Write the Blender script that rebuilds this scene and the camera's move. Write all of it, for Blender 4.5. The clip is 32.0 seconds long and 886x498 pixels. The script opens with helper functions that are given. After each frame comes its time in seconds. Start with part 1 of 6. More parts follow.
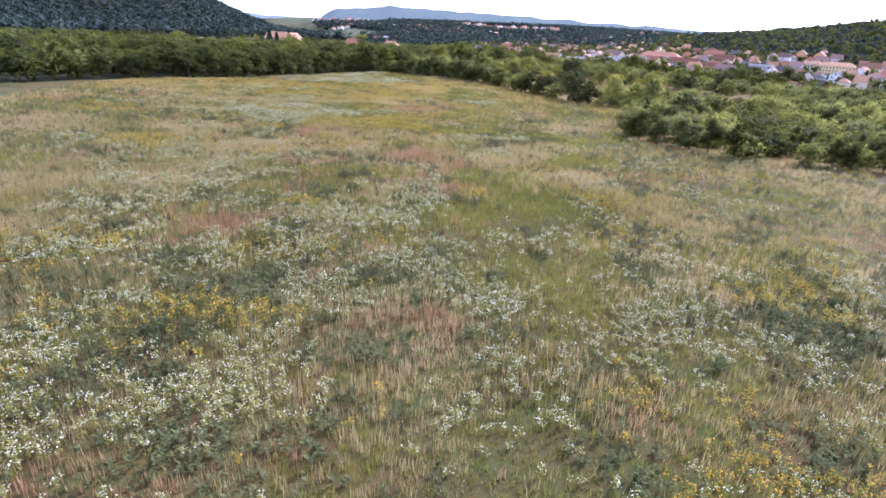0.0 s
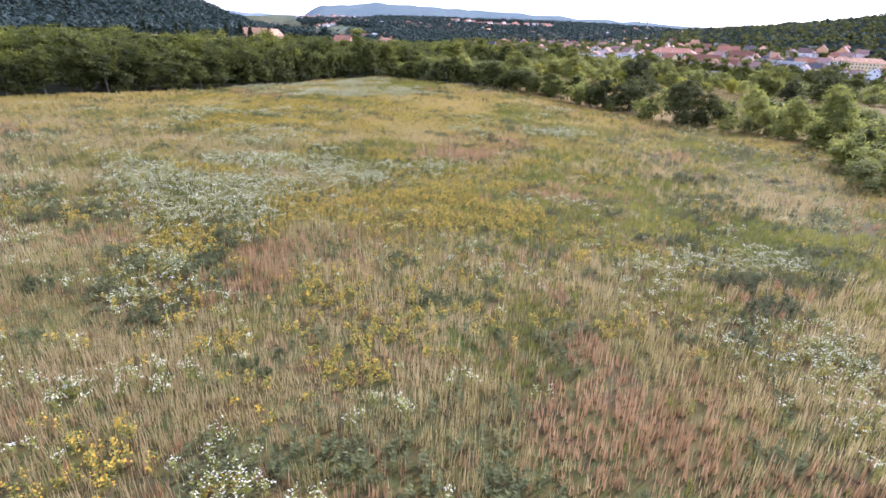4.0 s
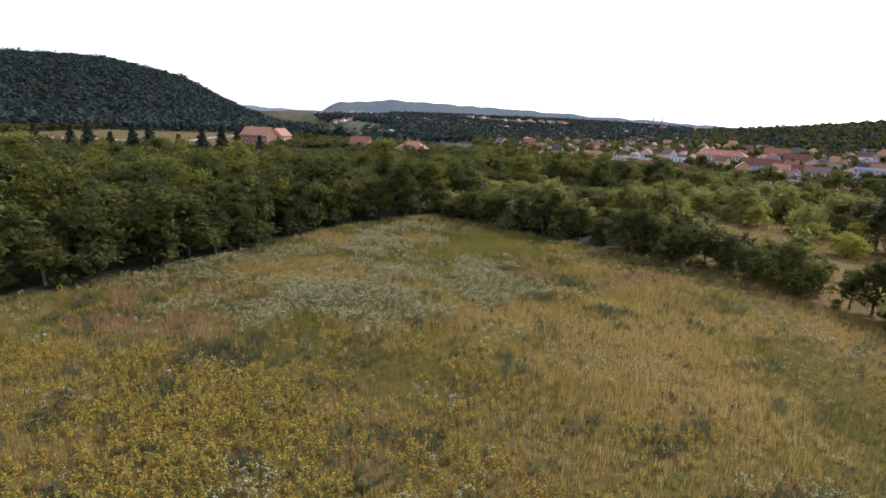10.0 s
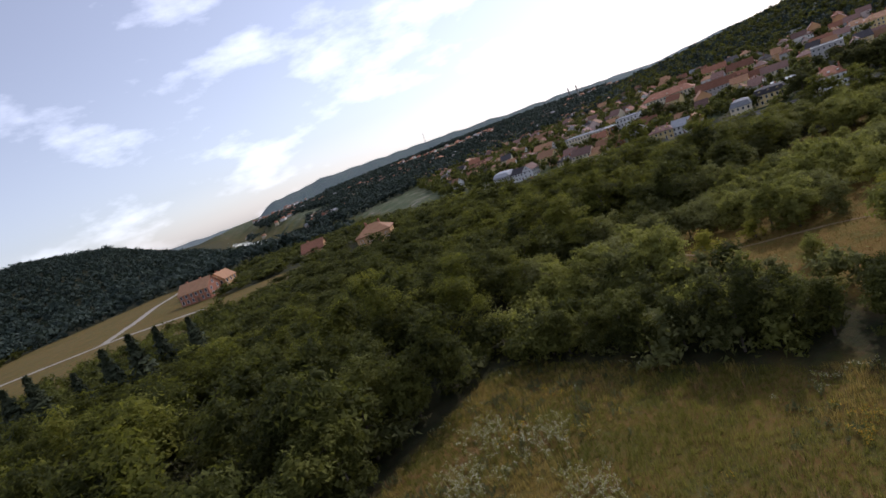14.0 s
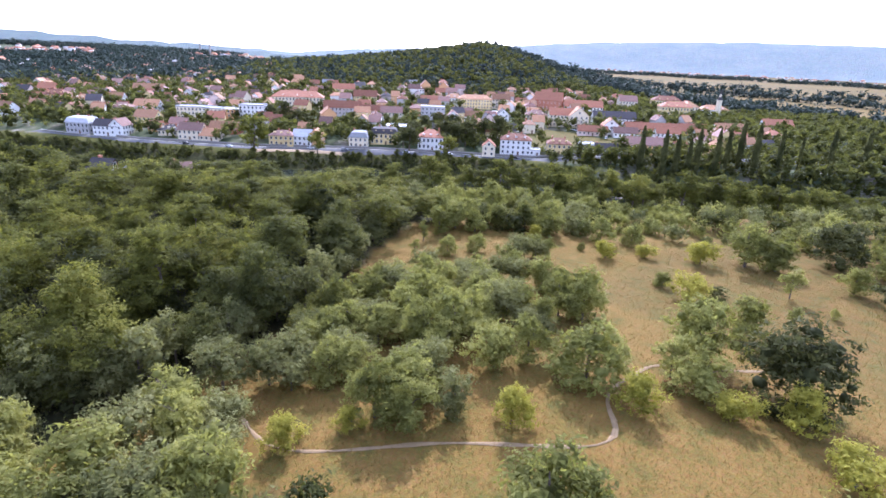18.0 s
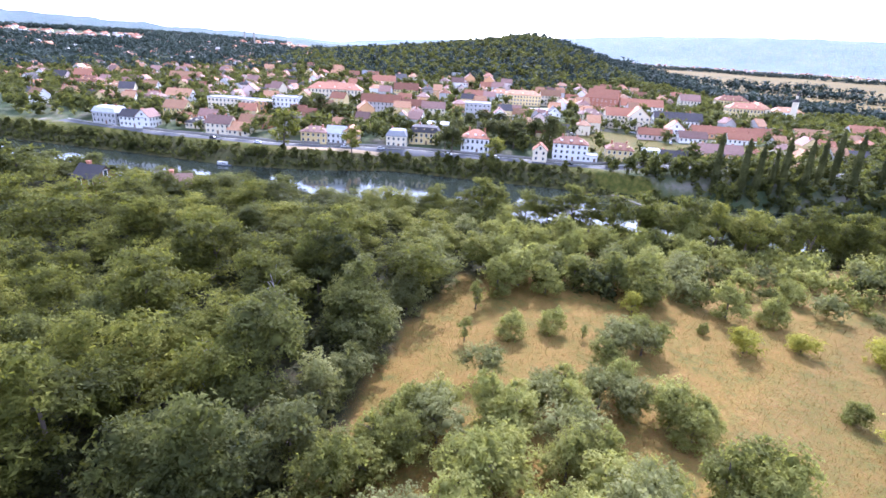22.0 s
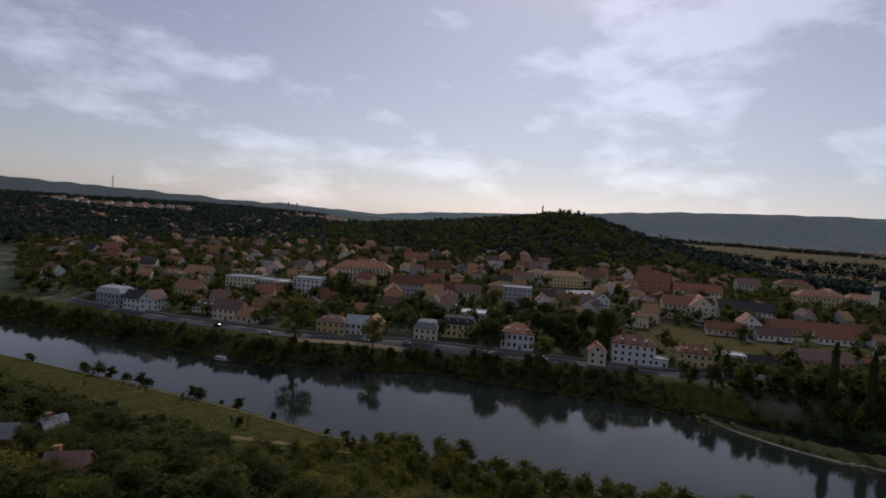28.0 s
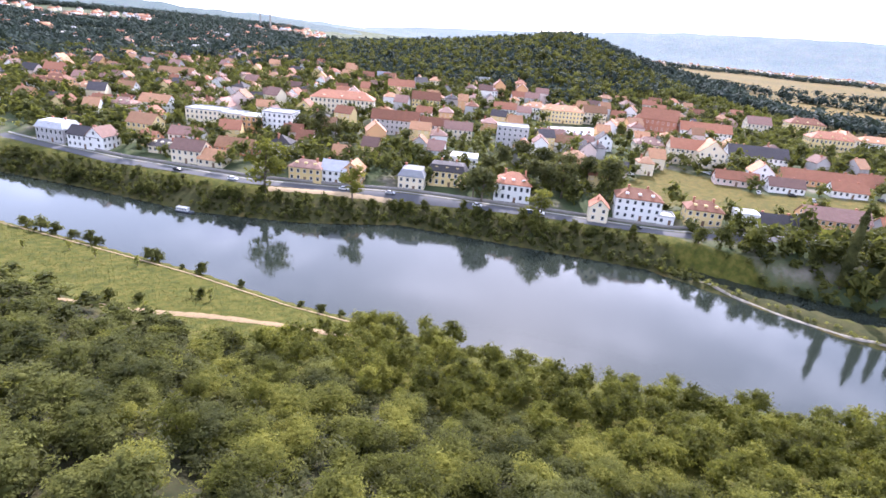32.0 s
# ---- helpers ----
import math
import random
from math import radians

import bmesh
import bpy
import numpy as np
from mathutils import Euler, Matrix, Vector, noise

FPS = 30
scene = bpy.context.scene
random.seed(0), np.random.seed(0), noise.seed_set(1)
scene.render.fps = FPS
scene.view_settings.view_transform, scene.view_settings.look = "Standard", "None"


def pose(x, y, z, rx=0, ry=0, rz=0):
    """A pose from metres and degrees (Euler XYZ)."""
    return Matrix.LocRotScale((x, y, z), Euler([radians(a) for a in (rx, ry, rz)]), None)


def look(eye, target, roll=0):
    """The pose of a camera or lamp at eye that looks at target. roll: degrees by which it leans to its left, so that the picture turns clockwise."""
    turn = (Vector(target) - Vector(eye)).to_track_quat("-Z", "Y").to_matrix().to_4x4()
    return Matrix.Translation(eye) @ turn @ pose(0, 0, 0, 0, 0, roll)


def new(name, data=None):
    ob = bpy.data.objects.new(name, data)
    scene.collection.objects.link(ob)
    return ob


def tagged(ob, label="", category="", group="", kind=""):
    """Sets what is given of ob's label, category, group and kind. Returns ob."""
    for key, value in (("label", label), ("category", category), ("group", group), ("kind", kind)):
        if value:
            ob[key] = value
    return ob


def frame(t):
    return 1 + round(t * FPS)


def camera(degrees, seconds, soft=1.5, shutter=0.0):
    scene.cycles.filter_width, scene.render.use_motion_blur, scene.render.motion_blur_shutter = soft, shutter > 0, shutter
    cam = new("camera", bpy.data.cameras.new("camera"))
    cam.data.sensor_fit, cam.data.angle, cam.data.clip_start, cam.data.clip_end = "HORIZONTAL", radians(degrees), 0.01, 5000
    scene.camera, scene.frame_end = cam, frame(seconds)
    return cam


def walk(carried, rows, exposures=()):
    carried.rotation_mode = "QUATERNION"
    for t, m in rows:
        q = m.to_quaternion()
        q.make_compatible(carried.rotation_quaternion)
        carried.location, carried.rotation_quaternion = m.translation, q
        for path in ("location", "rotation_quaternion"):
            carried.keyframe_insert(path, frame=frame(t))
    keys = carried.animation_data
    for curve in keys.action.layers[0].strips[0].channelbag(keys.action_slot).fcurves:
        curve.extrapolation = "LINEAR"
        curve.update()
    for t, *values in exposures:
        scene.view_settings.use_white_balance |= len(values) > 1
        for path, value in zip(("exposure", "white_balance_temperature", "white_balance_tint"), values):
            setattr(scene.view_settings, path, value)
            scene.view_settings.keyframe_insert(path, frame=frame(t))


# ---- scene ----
cam = camera(77.9, 32.0, soft=1.6)
PATH = [
    (0, (-0.71, -0.51, 56.69), (-0.26, 17.96, 49.02), 2.12),
    (0.5, (-2.33, 5.69, 56.74), (-1.82, 24.16, 49.08), 2.40),
    (1, (-3.94, 11.68, 56.55), (-3.38, 30.16, 48.91), 2.50),
    (1.5, (-5.60, 17.90, 56.22), (-4.99, 36.36, 48.54), 2.59),
    (2, (-7.28, 24.13, 55.89), (-6.57, 42.58, 48.20), 2.60),
    (2.5, (-8.91, 30.50, 55.59), (-8.17, 48.93, 47.86), 2.39),
    (4.5, (-12.51, 63.20, 53.87), (-11.62, 81.62, 46.13), 1.69),
    (5, (-13.84, 69.61, 54.30), (-13.05, 88.00, 46.48), 1.33),
    (5.5, (-14.82, 76.40, 54.23), (-14.19, 94.78, 46.38), 1.38),
    (6, (-15.74, 83.02, 53.83), (-15.16, 101.39, 45.95), 1.80),
    (6.5, (-16.47, 89.75, 53.44), (-16.02, 108.14, 45.57), 1.44),
    (7, (-17.33, 96.35, 53.66), (-16.95, 114.74, 45.81), 1.66),
    (7.5, (-18.15, 102.70, 53.80), (-17.76, 121.20, 46.22), 1.95),
    (8, (-19.24, 108.85, 53.90), (-18.91, 127.90, 47.82), 1.95),
    (8.5, (-20.29, 115.01, 54.39), (-19.93, 134.35, 49.33), 2.14),
    (9, (-21.25, 121.35, 54.89), (-20.85, 140.73, 49.96), 2.32),
    (9.5, (-22.06, 128.18, 55.20), (-21.63, 147.59, 50.39), 2.27),
    (10, (-23.08, 134.41, 55.98), (-22.60, 153.83, 51.22), 2.31),
    (10.5, (-24.77, 140.05, 57.26), (-24.19, 159.46, 52.47), 2.46),
    (11, (-25.42, 146.92, 58.12), (-24.77, 166.33, 53.35), 2.64),
    (11.5, (-26.54, 153.17, 58.74), (-25.81, 172.59, 54.02), 2.89),
    (12, (-27.31, 160.09, 59.42), (-26.58, 179.51, 54.69), 2.59),
    (12.5, (-27.77, 167.58, 60.30), (-27.00, 187.00, 55.55), 2.54),
    (13, (-28.24, 174.64, 60.93), (-27.28, 194.04, 56.14), 2.88),
    (13.5, (-28.91, 179.91, 62.13), (-28.01, 199.41, 57.77), -10.43),
    (14, (-28.51, 185.24, 62.91), (-26.92, 204.86, 59.35), -21.55),
    (14.5, (-26.99, 189.89, 64.38), (-20.44, 208.49, 61.04), -17.59),
    (15, (-24.34, 194.58, 65.68), (-15.24, 212.24, 63.34), -12.80),
    (15.5, (-22.41, 198.02, 67.27), (-9.92, 213.59, 66.07), -6.52),
    (17.5, (-11.11, 211.87, 69.33), (2.41, 225.02, 62.70), 2.54),
    (18, (-8.45, 215.37, 69.56), (4.91, 228.65, 62.85), 2.27),
    (18.5, (-5.96, 218.77, 70.09), (7.30, 232.18, 63.42), 2.21),
    (19, (-3.46, 222.10, 70.31), (9.67, 235.65, 63.68), 2.05),
    (19.5, (-0.96, 225.44, 70.14), (11.98, 239.15, 63.46), 1.97),
    (20, (1.55, 228.78, 69.79), (14.38, 242.56, 63.04), 2.51),
    (20.5, (4.37, 232.05, 69.74), (17.10, 245.92, 62.97), 2.78),
    (21, (7.09, 235.40, 69.65), (19.69, 249.34, 62.82), 2.93),
    (21.5, (9.65, 238.75, 69.80), (22.12, 252.77, 62.87), 3.04),
    (22, (12.34, 242.36, 69.59), (24.70, 256.42, 62.56), 3.20),
    (22.5, (14.90, 245.84, 69.38), (27.15, 259.98, 62.29), 3.09),
    (23, (17.46, 249.45, 69.20), (29.60, 263.63, 62.00), 3.16),
    (23.5, (20.12, 253.24, 69.03), (32.20, 267.43, 61.78), 3.35),
    (24, (22.74, 256.99, 69.06), (34.75, 271.23, 61.78), 3.22),
    (24.5, (25.59, 260.77, 69.19), (37.49, 275.09, 61.89), 2.96),
    (25, (28.28, 264.35, 69.52), (40.11, 278.74, 62.25), 3.13),
    (25.5, (31.09, 268.08, 69.52), (42.87, 282.53, 62.29), 3.18),
    (26, (33.51, 271.40, 69.90), (45.40, 286.21, 63.63), 3.10),
    (26.5, (36.34, 274.62, 70.61), (48.56, 290.28, 68.24), 2.76),
    (28.5, (45.10, 287.82, 77.74), (57.14, 303.74, 76.46), 3.69),
    (29, (47.13, 290.60, 79.43), (59.16, 306.41, 77.15), 4.02),
    (29.5, (48.92, 293.01, 80.24), (60.82, 308.15, 74.83), 4.44),
    (30, (51.17, 296.14, 80.22), (62.89, 310.82, 73.36), 4.50),
    (30.5, (53.54, 299.40, 80.01), (65.24, 314.01, 72.96), 4.39),
    (31, (56.09, 302.97, 79.78), (67.80, 317.37, 72.34), 4.80),
    (31.5, (58.68, 306.36, 80.25), (70.49, 320.68, 72.81), 5.06),
    (32, (60.93, 309.49, 80.91), (72.85, 323.73, 73.47), 5.18),
]
EXPOSURE = [(0, 0.65), (2, 0.75), (7, 0.75), (8.1, 0.8), (8.9, 0.05), (9.5, -0.2), (12.5, -0.6), (13.3, -0.75), (14.0, -1.1), (14.5, -1.1), (15.5, -1.35), (16.3, -0.1), (17.5, 0.8), (21, 1.15), (23, 1.35), (25.5, 1.35), (26.1, 1.25), (26.6, 0.25),
            (27.3, -1.5), (28.5, -2.3), (29.2, -2.3), (29.6, -1.35), (30.0, -0.3), (30.5, 0.5), (31, 0.85), (32, 1.1)]
WARMTH = [(0, 8, 11, 15.5, 17.5, 26, 28.5, 29.2, 30.1, 32), (5150, 5300, 6050, 5900, 5250, 5150, 6200, 6200, 5850, 5800), (32, 30, 23, 21, 30, 31, 19, 19, 27, 27)]
walk(cam, [(t, look(eye, target, roll)) for t, eye, target, roll in PATH],
     exposures=[(t, stops, float(np.interp(t, WARMTH[0], WARMTH[1])), float(np.interp(t, WARMTH[0], WARMTH[2]))) for t, stops in EXPOSURE])

# ---- sky and sun ----
SUN_AZ, SUN_EL = 49.5, 38.0          # degrees, from +y towards +x
world = bpy.data.worlds.new("world")
scene.world = world
world.use_nodes = True
wn, wl = world.node_tree.nodes, world.node_tree.links
wn.clear()
w_out = wn.new("ShaderNodeOutputWorld")
w_bg = wn.new("ShaderNodeBackground")
sky = wn.new("ShaderNodeTexSky")
sky.sky_type = "NISHITA"
sky.sun_disc = False
sky.sun_elevation = radians(SUN_EL)
sky.sun_rotation = radians(SUN_AZ)
sky.air_density, sky.dust_density, sky.ozone_density, sky.altitude = 1.1, 0.7, 2.0, 250
w_tc = wn.new("ShaderNodeTexCoord")
w_map = wn.new("ShaderNodeMapping")
w_map.inputs["Scale"].default_value = (1.0, 1.0, 2.6)
w_noise = wn.new("ShaderNodeTexNoise")
w_noise.inputs["Scale"].default_value = 4.2
w_noise.inputs["Detail"].default_value = 7
w_noise.inputs["Roughness"].default_value = 0.58
w_ramp = wn.new("ShaderNodeValToRGB")
w_ramp.color_ramp.elements[0].position = 0.5
w_ramp.color_ramp.elements[1].position = 0.64
w_mul = wn.new("ShaderNodeMath")
w_mul.operation = "MULTIPLY"
w_mul.inputs[1].default_value = 0.8
w_hsv = wn.new("ShaderNodeHueSaturation")
w_hsv.inputs["Saturation"].default_value = 0.52
w_hsv.inputs["Value"].default_value = 2.05
w_mix = wn.new("ShaderNodeMix")              # thin bright cloud over the hazy sky
w_mix.data_type, w_mix.blend_type = "RGBA", "ADD"
w_mix.inputs[7].default_value = (7.6, 7.7, 7.9, 1)
wl.new(w_tc.outputs["Generated"], w_map.inputs["Vector"])
wl.new(w_map.outputs["Vector"], w_noise.inputs["Vector"])
wl.new(w_noise.outputs["Fac"], w_ramp.inputs["Fac"])
wl.new(w_ramp.outputs["Color"], w_mul.inputs[0])
wl.new(w_mul.outputs[0], w_mix.inputs[0])
wl.new(sky.outputs["Color"], w_hsv.inputs["Color"])
wl.new(w_hsv.outputs["Color"], w_mix.inputs[6])
wl.new(w_mix.outputs[2], w_bg.inputs["Color"])
w_bg.inputs["Strength"].default_value = 0.14
wl.new(w_bg.outputs["Background"], w_out.inputs["Surface"])
sun_data = bpy.data.lights.new("sun", "SUN")
sun_data.energy, sun_data.angle, sun_data.color = 4.6, radians(0.6), (1.0, 0.94, 0.85)
sun = new("sun", sun_data)
_a, _e = radians(SUN_AZ), radians(SUN_EL)
sun.matrix_world = look((0, 0, 900), Vector((0, 0, 900)) - Vector((math.sin(_a) * math.cos(_e), math.cos(_a) * math.cos(_e), math.sin(_e))))

# ---- lie of the land ----
NEAR_BANK = np.array([(-900, 3200), (-420, 1700), (-150, 900), (-60, 735), (40, 585), (75, 532), (104, 485), (122, 449), (135, 430),
                      (155, 397), (171, 372), (216, 323), (300, 235), (420, 110), (620, -100), (1500, -1000), (4000, -3300)], float)
FAR_BANK = np.array([(-760, 3200), (-320, 1750), (-70, 930), (-15, 742), (40, 662), (84, 601), (118, 547), (152, 516), (160, 511), (190, 495),
                     (218, 456), (234, 434), (250, 412), (256, 380), (262, 340), (298, 275), (400, 160), (690, -80), (1570, -930), (4100, -3150)], float)
CHANNEL = np.array([(262, 402), (270, 380), (282, 350), (330, 285), (440, 160), (720, -60), (1600, -900)], float)


def smooth(a, b, v):
    t = np.clip((v - a) / (b - a), 0, 1)
    return t * t * (3 - 2 * t)


def along(line, x, y):
    """Distance from a line of points, and on which side (positive: left of its direction)."""
    best, side = np.full(np.shape(x), 1e9), np.zeros(np.shape(x))
    for (ax, ay), (bx, by) in zip(line[:-1], line[1:]):
        dx, dy = bx - ax, by - ay
        t = np.clip(((x - ax) * dx + (y - ay) * dy) / (dx * dx + dy * dy), 0, 1)
        ex, ey = x - ax - t * dx, y - ay - t * dy
        d = np.hypot(ex, ey)
        s = np.sign(dx * (y - ay) - dy * (x - ax))
        near = d < best
        best, side = np.where(near, d, best), np.where(near, s, side)
    return best, side


def height(x, y):
    x, y = np.asarray(x, float), np.asarray(y, float)
    dn, sn = along(NEAR_BANK, x, y)
    df, sf = along(FAR_BANK, x, y)
    dn, df = -dn * sn, df * sf                     # positive on the land of each side
    az, r = np.degrees(np.arctan2(x, y - 200)), np.hypot(x, y - 200)
    plateau = 41.5 - 0.026 * np.clip(y, -300, 290) - 0.02 * np.clip(x, -200, 120)
    plateau = plateau + 3.2 * np.exp(-((x - 35) ** 2 + (y - 238) ** 2) / 900)
    plateau = plateau + 0.5 * np.sin(x * 0.045 + 1) * np.sin(y * 0.037) - 6 * smooth(300, 800, y)
    near = 1.6 * smooth(0, 5, dn) + 2.2 * smooth(5, 26, dn) + smooth(24, 104, dn) * (plateau - 3.8)
    hill = np.interp(az, [-180, -120, -60, -40, -32, -26, -23, -20.3, -17.5, -14], [100, 140, 118, 104, 106, 80, 46, 20, 4, 0])
    hill = hill * smooth(520, 1230, r) * (dn > 0)
    back = 70 * smooth(150, 1100, -y) * (dn > 0)
    near = near - 5.4 * np.exp(-((x - 26) ** 2 + (y - 408) ** 2) / 340)          # hollow of the log house's garden
    near = near + np.maximum(hill - 0.35 * near * smooth(520, 1230, r), 0) + back
    town = 4.5 * smooth(0, 9, df) + 4.5 * smooth(8, 20, df) + 3 * smooth(26, 50, df) + 4 * smooth(50, 170, df)
    havlin = np.interp(az, [20, 26, 33, 40, 44, 46.6, 49, 51, 54, 58, 62, 66], [0, 20, 32, 46, 56, 66, 63, 55, 38, 18, 6, 0])
    rise = np.interp(az, [-20, 0, 14, 24, 34], [30, 34, 32, 22, 0]) * smooth(700, 2400, r)
    town = town + havlin * smooth(560, 1010, r) * (1 - smooth(1150, 1750, r)) + rise
    bed = -2.5 * smooth(0, 6, np.minimum(-dn, -df))
    z = np.where(dn > 0, near, np.where(df > 0, town, bed))
    dc, sc = along(CHANNEL, x, y)
    wide = np.where(sc > 0, 9 + 17 * smooth(392, 350, y), 9.0)
    carve = smooth(4.5, wide, dc)
    z = np.where((df > 0) & (dc < wide) & (y > -900), -1.2 + (z + 1.2) * carve, z)
    spit = (df > 0) & (sc < 0) & (y < 404) & (y > -900) & (dc > 4.5)
    z = np.where(spit, np.minimum(z, 1.4), z)
    return z


def ground_z(x, y):
    return float(height(x, y))

# ---- materials ----
def material(name):
    m = bpy.data.materials.new(name)
    m.use_nodes = True
    m.node_tree.nodes.clear()
    return m, m.node_tree.nodes, m.node_tree.links


def ramp_of(nodes, stops):
    r = nodes.new("ShaderNodeValToRGB")
    e = r.color_ramp.elements
    e[0].position, e[0].color = stops[0][0], (*stops[0][1], 1)
    e[1].position, e[1].color = stops[-1][0], (*stops[-1][1], 1)
    for p, c in stops[1:-1]:
        k = e.new(p)
        k.color = (*c, 1)
    return r


def noise_of(nodes, links, scale, detail=4, rough=0.55, space="Object"):
    tc = nodes.new("ShaderNodeTexCoord") if space == "Object" else nodes.new("ShaderNodeNewGeometry")
    n = nodes.new("ShaderNodeTexNoise")
    n.inputs["Scale"].default_value, n.inputs["Detail"].default_value, n.inputs["Roughness"].default_value = scale, detail, rough
    links.new(tc.outputs["Object" if space == "Object" else "Position"], n.inputs["Vector"])
    return n


def mixed(nodes, links, fac, a, b, blend="MIX"):
    m = nodes.new("ShaderNodeMix")
    m.data_type, m.blend_type = "RGBA", blend
    for value, slot in ((fac, 0), (a, 6), (b, 7)):
        if isinstance(value, (int, float)):
            m.inputs[slot].default_value = value
        elif isinstance(value, tuple):
            m.inputs[slot].default_value = (*value, 1)
        else:
            links.new(value, m.inputs[slot])
    return m.outputs[2]


def finish(nodes, links, colour, rough=0.8, metal=0.0, bump=None, strength=0.3, distance=0.05, spec=0.3):
    out, p = nodes.new("ShaderNodeOutputMaterial"), nodes.new("ShaderNodeBsdfPrincipled")
    if isinstance(colour, tuple):
        p.inputs["Base Color"].default_value = (*colour, 1)
    else:
        links.new(colour, p.inputs["Base Color"])
    p.inputs["Roughness"].default_value, p.inputs["Metallic"].default_value = rough, metal
    p.inputs["Specular IOR Level"].default_value = spec
    if bump is not None:
        b = nodes.new("ShaderNodeBump")
        b.inputs["Strength"].default_value, b.inputs["Distance"].default_value = strength, distance
        links.new(bump, b.inputs["Height"])
        links.new(b.outputs["Normal"], p.inputs["Normal"])
    links.new(p.outputs["BSDF"], out.inputs["Surface"])
    return p


def plain(name, colour, rough=0.7, metal=0.0, vary=0.12, scale=0.6, bump=0.2, dist=0.03, per_object=0.0):
    """A surface with a blotchy variation at two scales and a fine relief."""
    m, n, l = material(name)
    big, fine = noise_of(n, l, scale, 4, space="Position"), noise_of(n, l, scale * 14, 3, space="Position")
    dark, light = tuple(c * (1 - vary) for c in colour), tuple(min(1, c * (1 + vary)) for c in colour)
    c = mixed(n, l, big.outputs["Fac"], dark, light)
    c = mixed(n, l, 0.25, c, fine.outputs["Color"], "SOFT_LIGHT")
    if per_object:
        info, hsv = n.new("ShaderNodeObjectInfo"), n.new("ShaderNodeHueSaturation")
        mp = n.new("ShaderNodeMapRange")
        mp.inputs["To Min"].default_value, mp.inputs["To Max"].default_value = 1 - per_object, 1 + per_object
        l.new(info.outputs["Random"], mp.inputs["Value"])
        l.new(mp.outputs["Result"], hsv.inputs["Value"])
        l.new(c, hsv.inputs["Color"])
        c = hsv.outputs["Color"]
    finish(n, l, c, rough, metal, fine.outputs["Fac"], bump, dist)
    return m


def foliage(name, dark, mid, light, glow=0.35, scale=0.09, vary=0.3, spray=0.8):
    """Leaves: colour drifts from tree to tree, spray to spray and leaf to leaf, and light comes through."""
    m, n, l = material(name)
    big, small = noise_of(n, l, scale, 2, space="Position"), noise_of(n, l, spray, 2, space="Position")
    geo = n.new("ShaderNodeNewGeometry")
    last = None
    for out, gain, off in ((big.outputs["Fac"], 1.9, -0.45 - vary / 2), (small.outputs["Fac"], 0.9, -0.45), (geo.outputs["Random Per Island"], vary, 0.0)):
        k = n.new("ShaderNodeMath")
        k.operation = "MULTIPLY_ADD"
        k.inputs[1].default_value, k.inputs[2].default_value = gain, off
        l.new(out, k.inputs[0])
        if last is not None:
            add = n.new("ShaderNodeMath")
            l.new(last, add.inputs[0])
            l.new(k.outputs[0], add.inputs[1])
            last = add.outputs[0]
        else:
            last = k.outputs[0]
    r = ramp_of(n, [(0.1, dark), (0.5, mid), (0.95, light)])
    l.new(last, r.inputs["Fac"])
    p = finish(n, l, r.outputs["Color"], 0.75, spec=0.08)
    tr, mix = n.new("ShaderNodeBsdfTranslucent"), n.new("ShaderNodeMixShader")
    warm = mixed(n, l, 0.4, r.outputs["Color"], (light[0] * 1.25, light[1] * 1.3, light[2] * 0.5))
    l.new(warm, tr.inputs["Color"])
    mix.inputs[0].default_value = glow
    l.new(p.outputs["BSDF"], mix.inputs[1])
    l.new(tr.outputs["BSDF"], mix.inputs[2])
    l.new(mix.outputs[0], n["Material Output"].inputs["Surface"])
    return m


LEAF_WOOD = foliage("locust_leaves", (0.033, 0.037, 0.01), (0.107, 0.112, 0.022), (0.25, 0.24, 0.044), 0.46)
LEAF_MAPLE = foliage("maple_leaves", (0.03, 0.035, 0.012), (0.074, 0.08, 0.022), (0.165, 0.165, 0.039), 0.42)
LEAF_GREY = foliage("willow_leaves", (0.075, 0.08, 0.03), (0.152, 0.154, 0.055), (0.28, 0.272, 0.105), 0.42)
LEAF_BUSH = foliage("bush_leaves", (0.08, 0.085, 0.026), (0.19, 0.194, 0.053), (0.36, 0.345, 0.1), 0.5)
LEAF_YELLOW = foliage("yellow_green_leaves", (0.16, 0.155, 0.026), (0.28, 0.265, 0.04), (0.43, 0.38, 0.065), 0.45)
LEAF_DARK = foliage("dark_leaves", (0.03, 0.035, 0.014), (0.066, 0.07, 0.024), (0.13, 0.128, 0.04), 0.38)
LEAF_FIR = foliage("fir_needles", (0.032, 0.04, 0.022), (0.052, 0.062, 0.034), (0.082, 0.094, 0.05), 0.15)
# bluer than the nearer leaves: some distance haze is put into the colour
LEAF_FAR = foliage("hazed_hillside_leaves", (0.026, 0.039, 0.031), (0.038, 0.053, 0.042), (0.058, 0.075, 0.055), 0.12, 0.02, 0.15, 0.1)
BARK = plain("bark", (0.12, 0.095, 0.07), 0.9, vary=0.35, scale=2.0, bump=0.6)
STONE = plain("stone", (0.3, 0.28, 0.25), 0.85, vary=0.25, scale=0.8)
ASPHALT = plain("asphalt", (0.08, 0.08, 0.083), 0.85, vary=0.2, scale=0.25)
GRAVEL = plain("gravel", (0.3, 0.265, 0.21), 0.9, vary=0.25, scale=0.5)
METAL = plain("grey_metal", (0.35, 0.36, 0.37), 0.45, 0.7, vary=0.1)


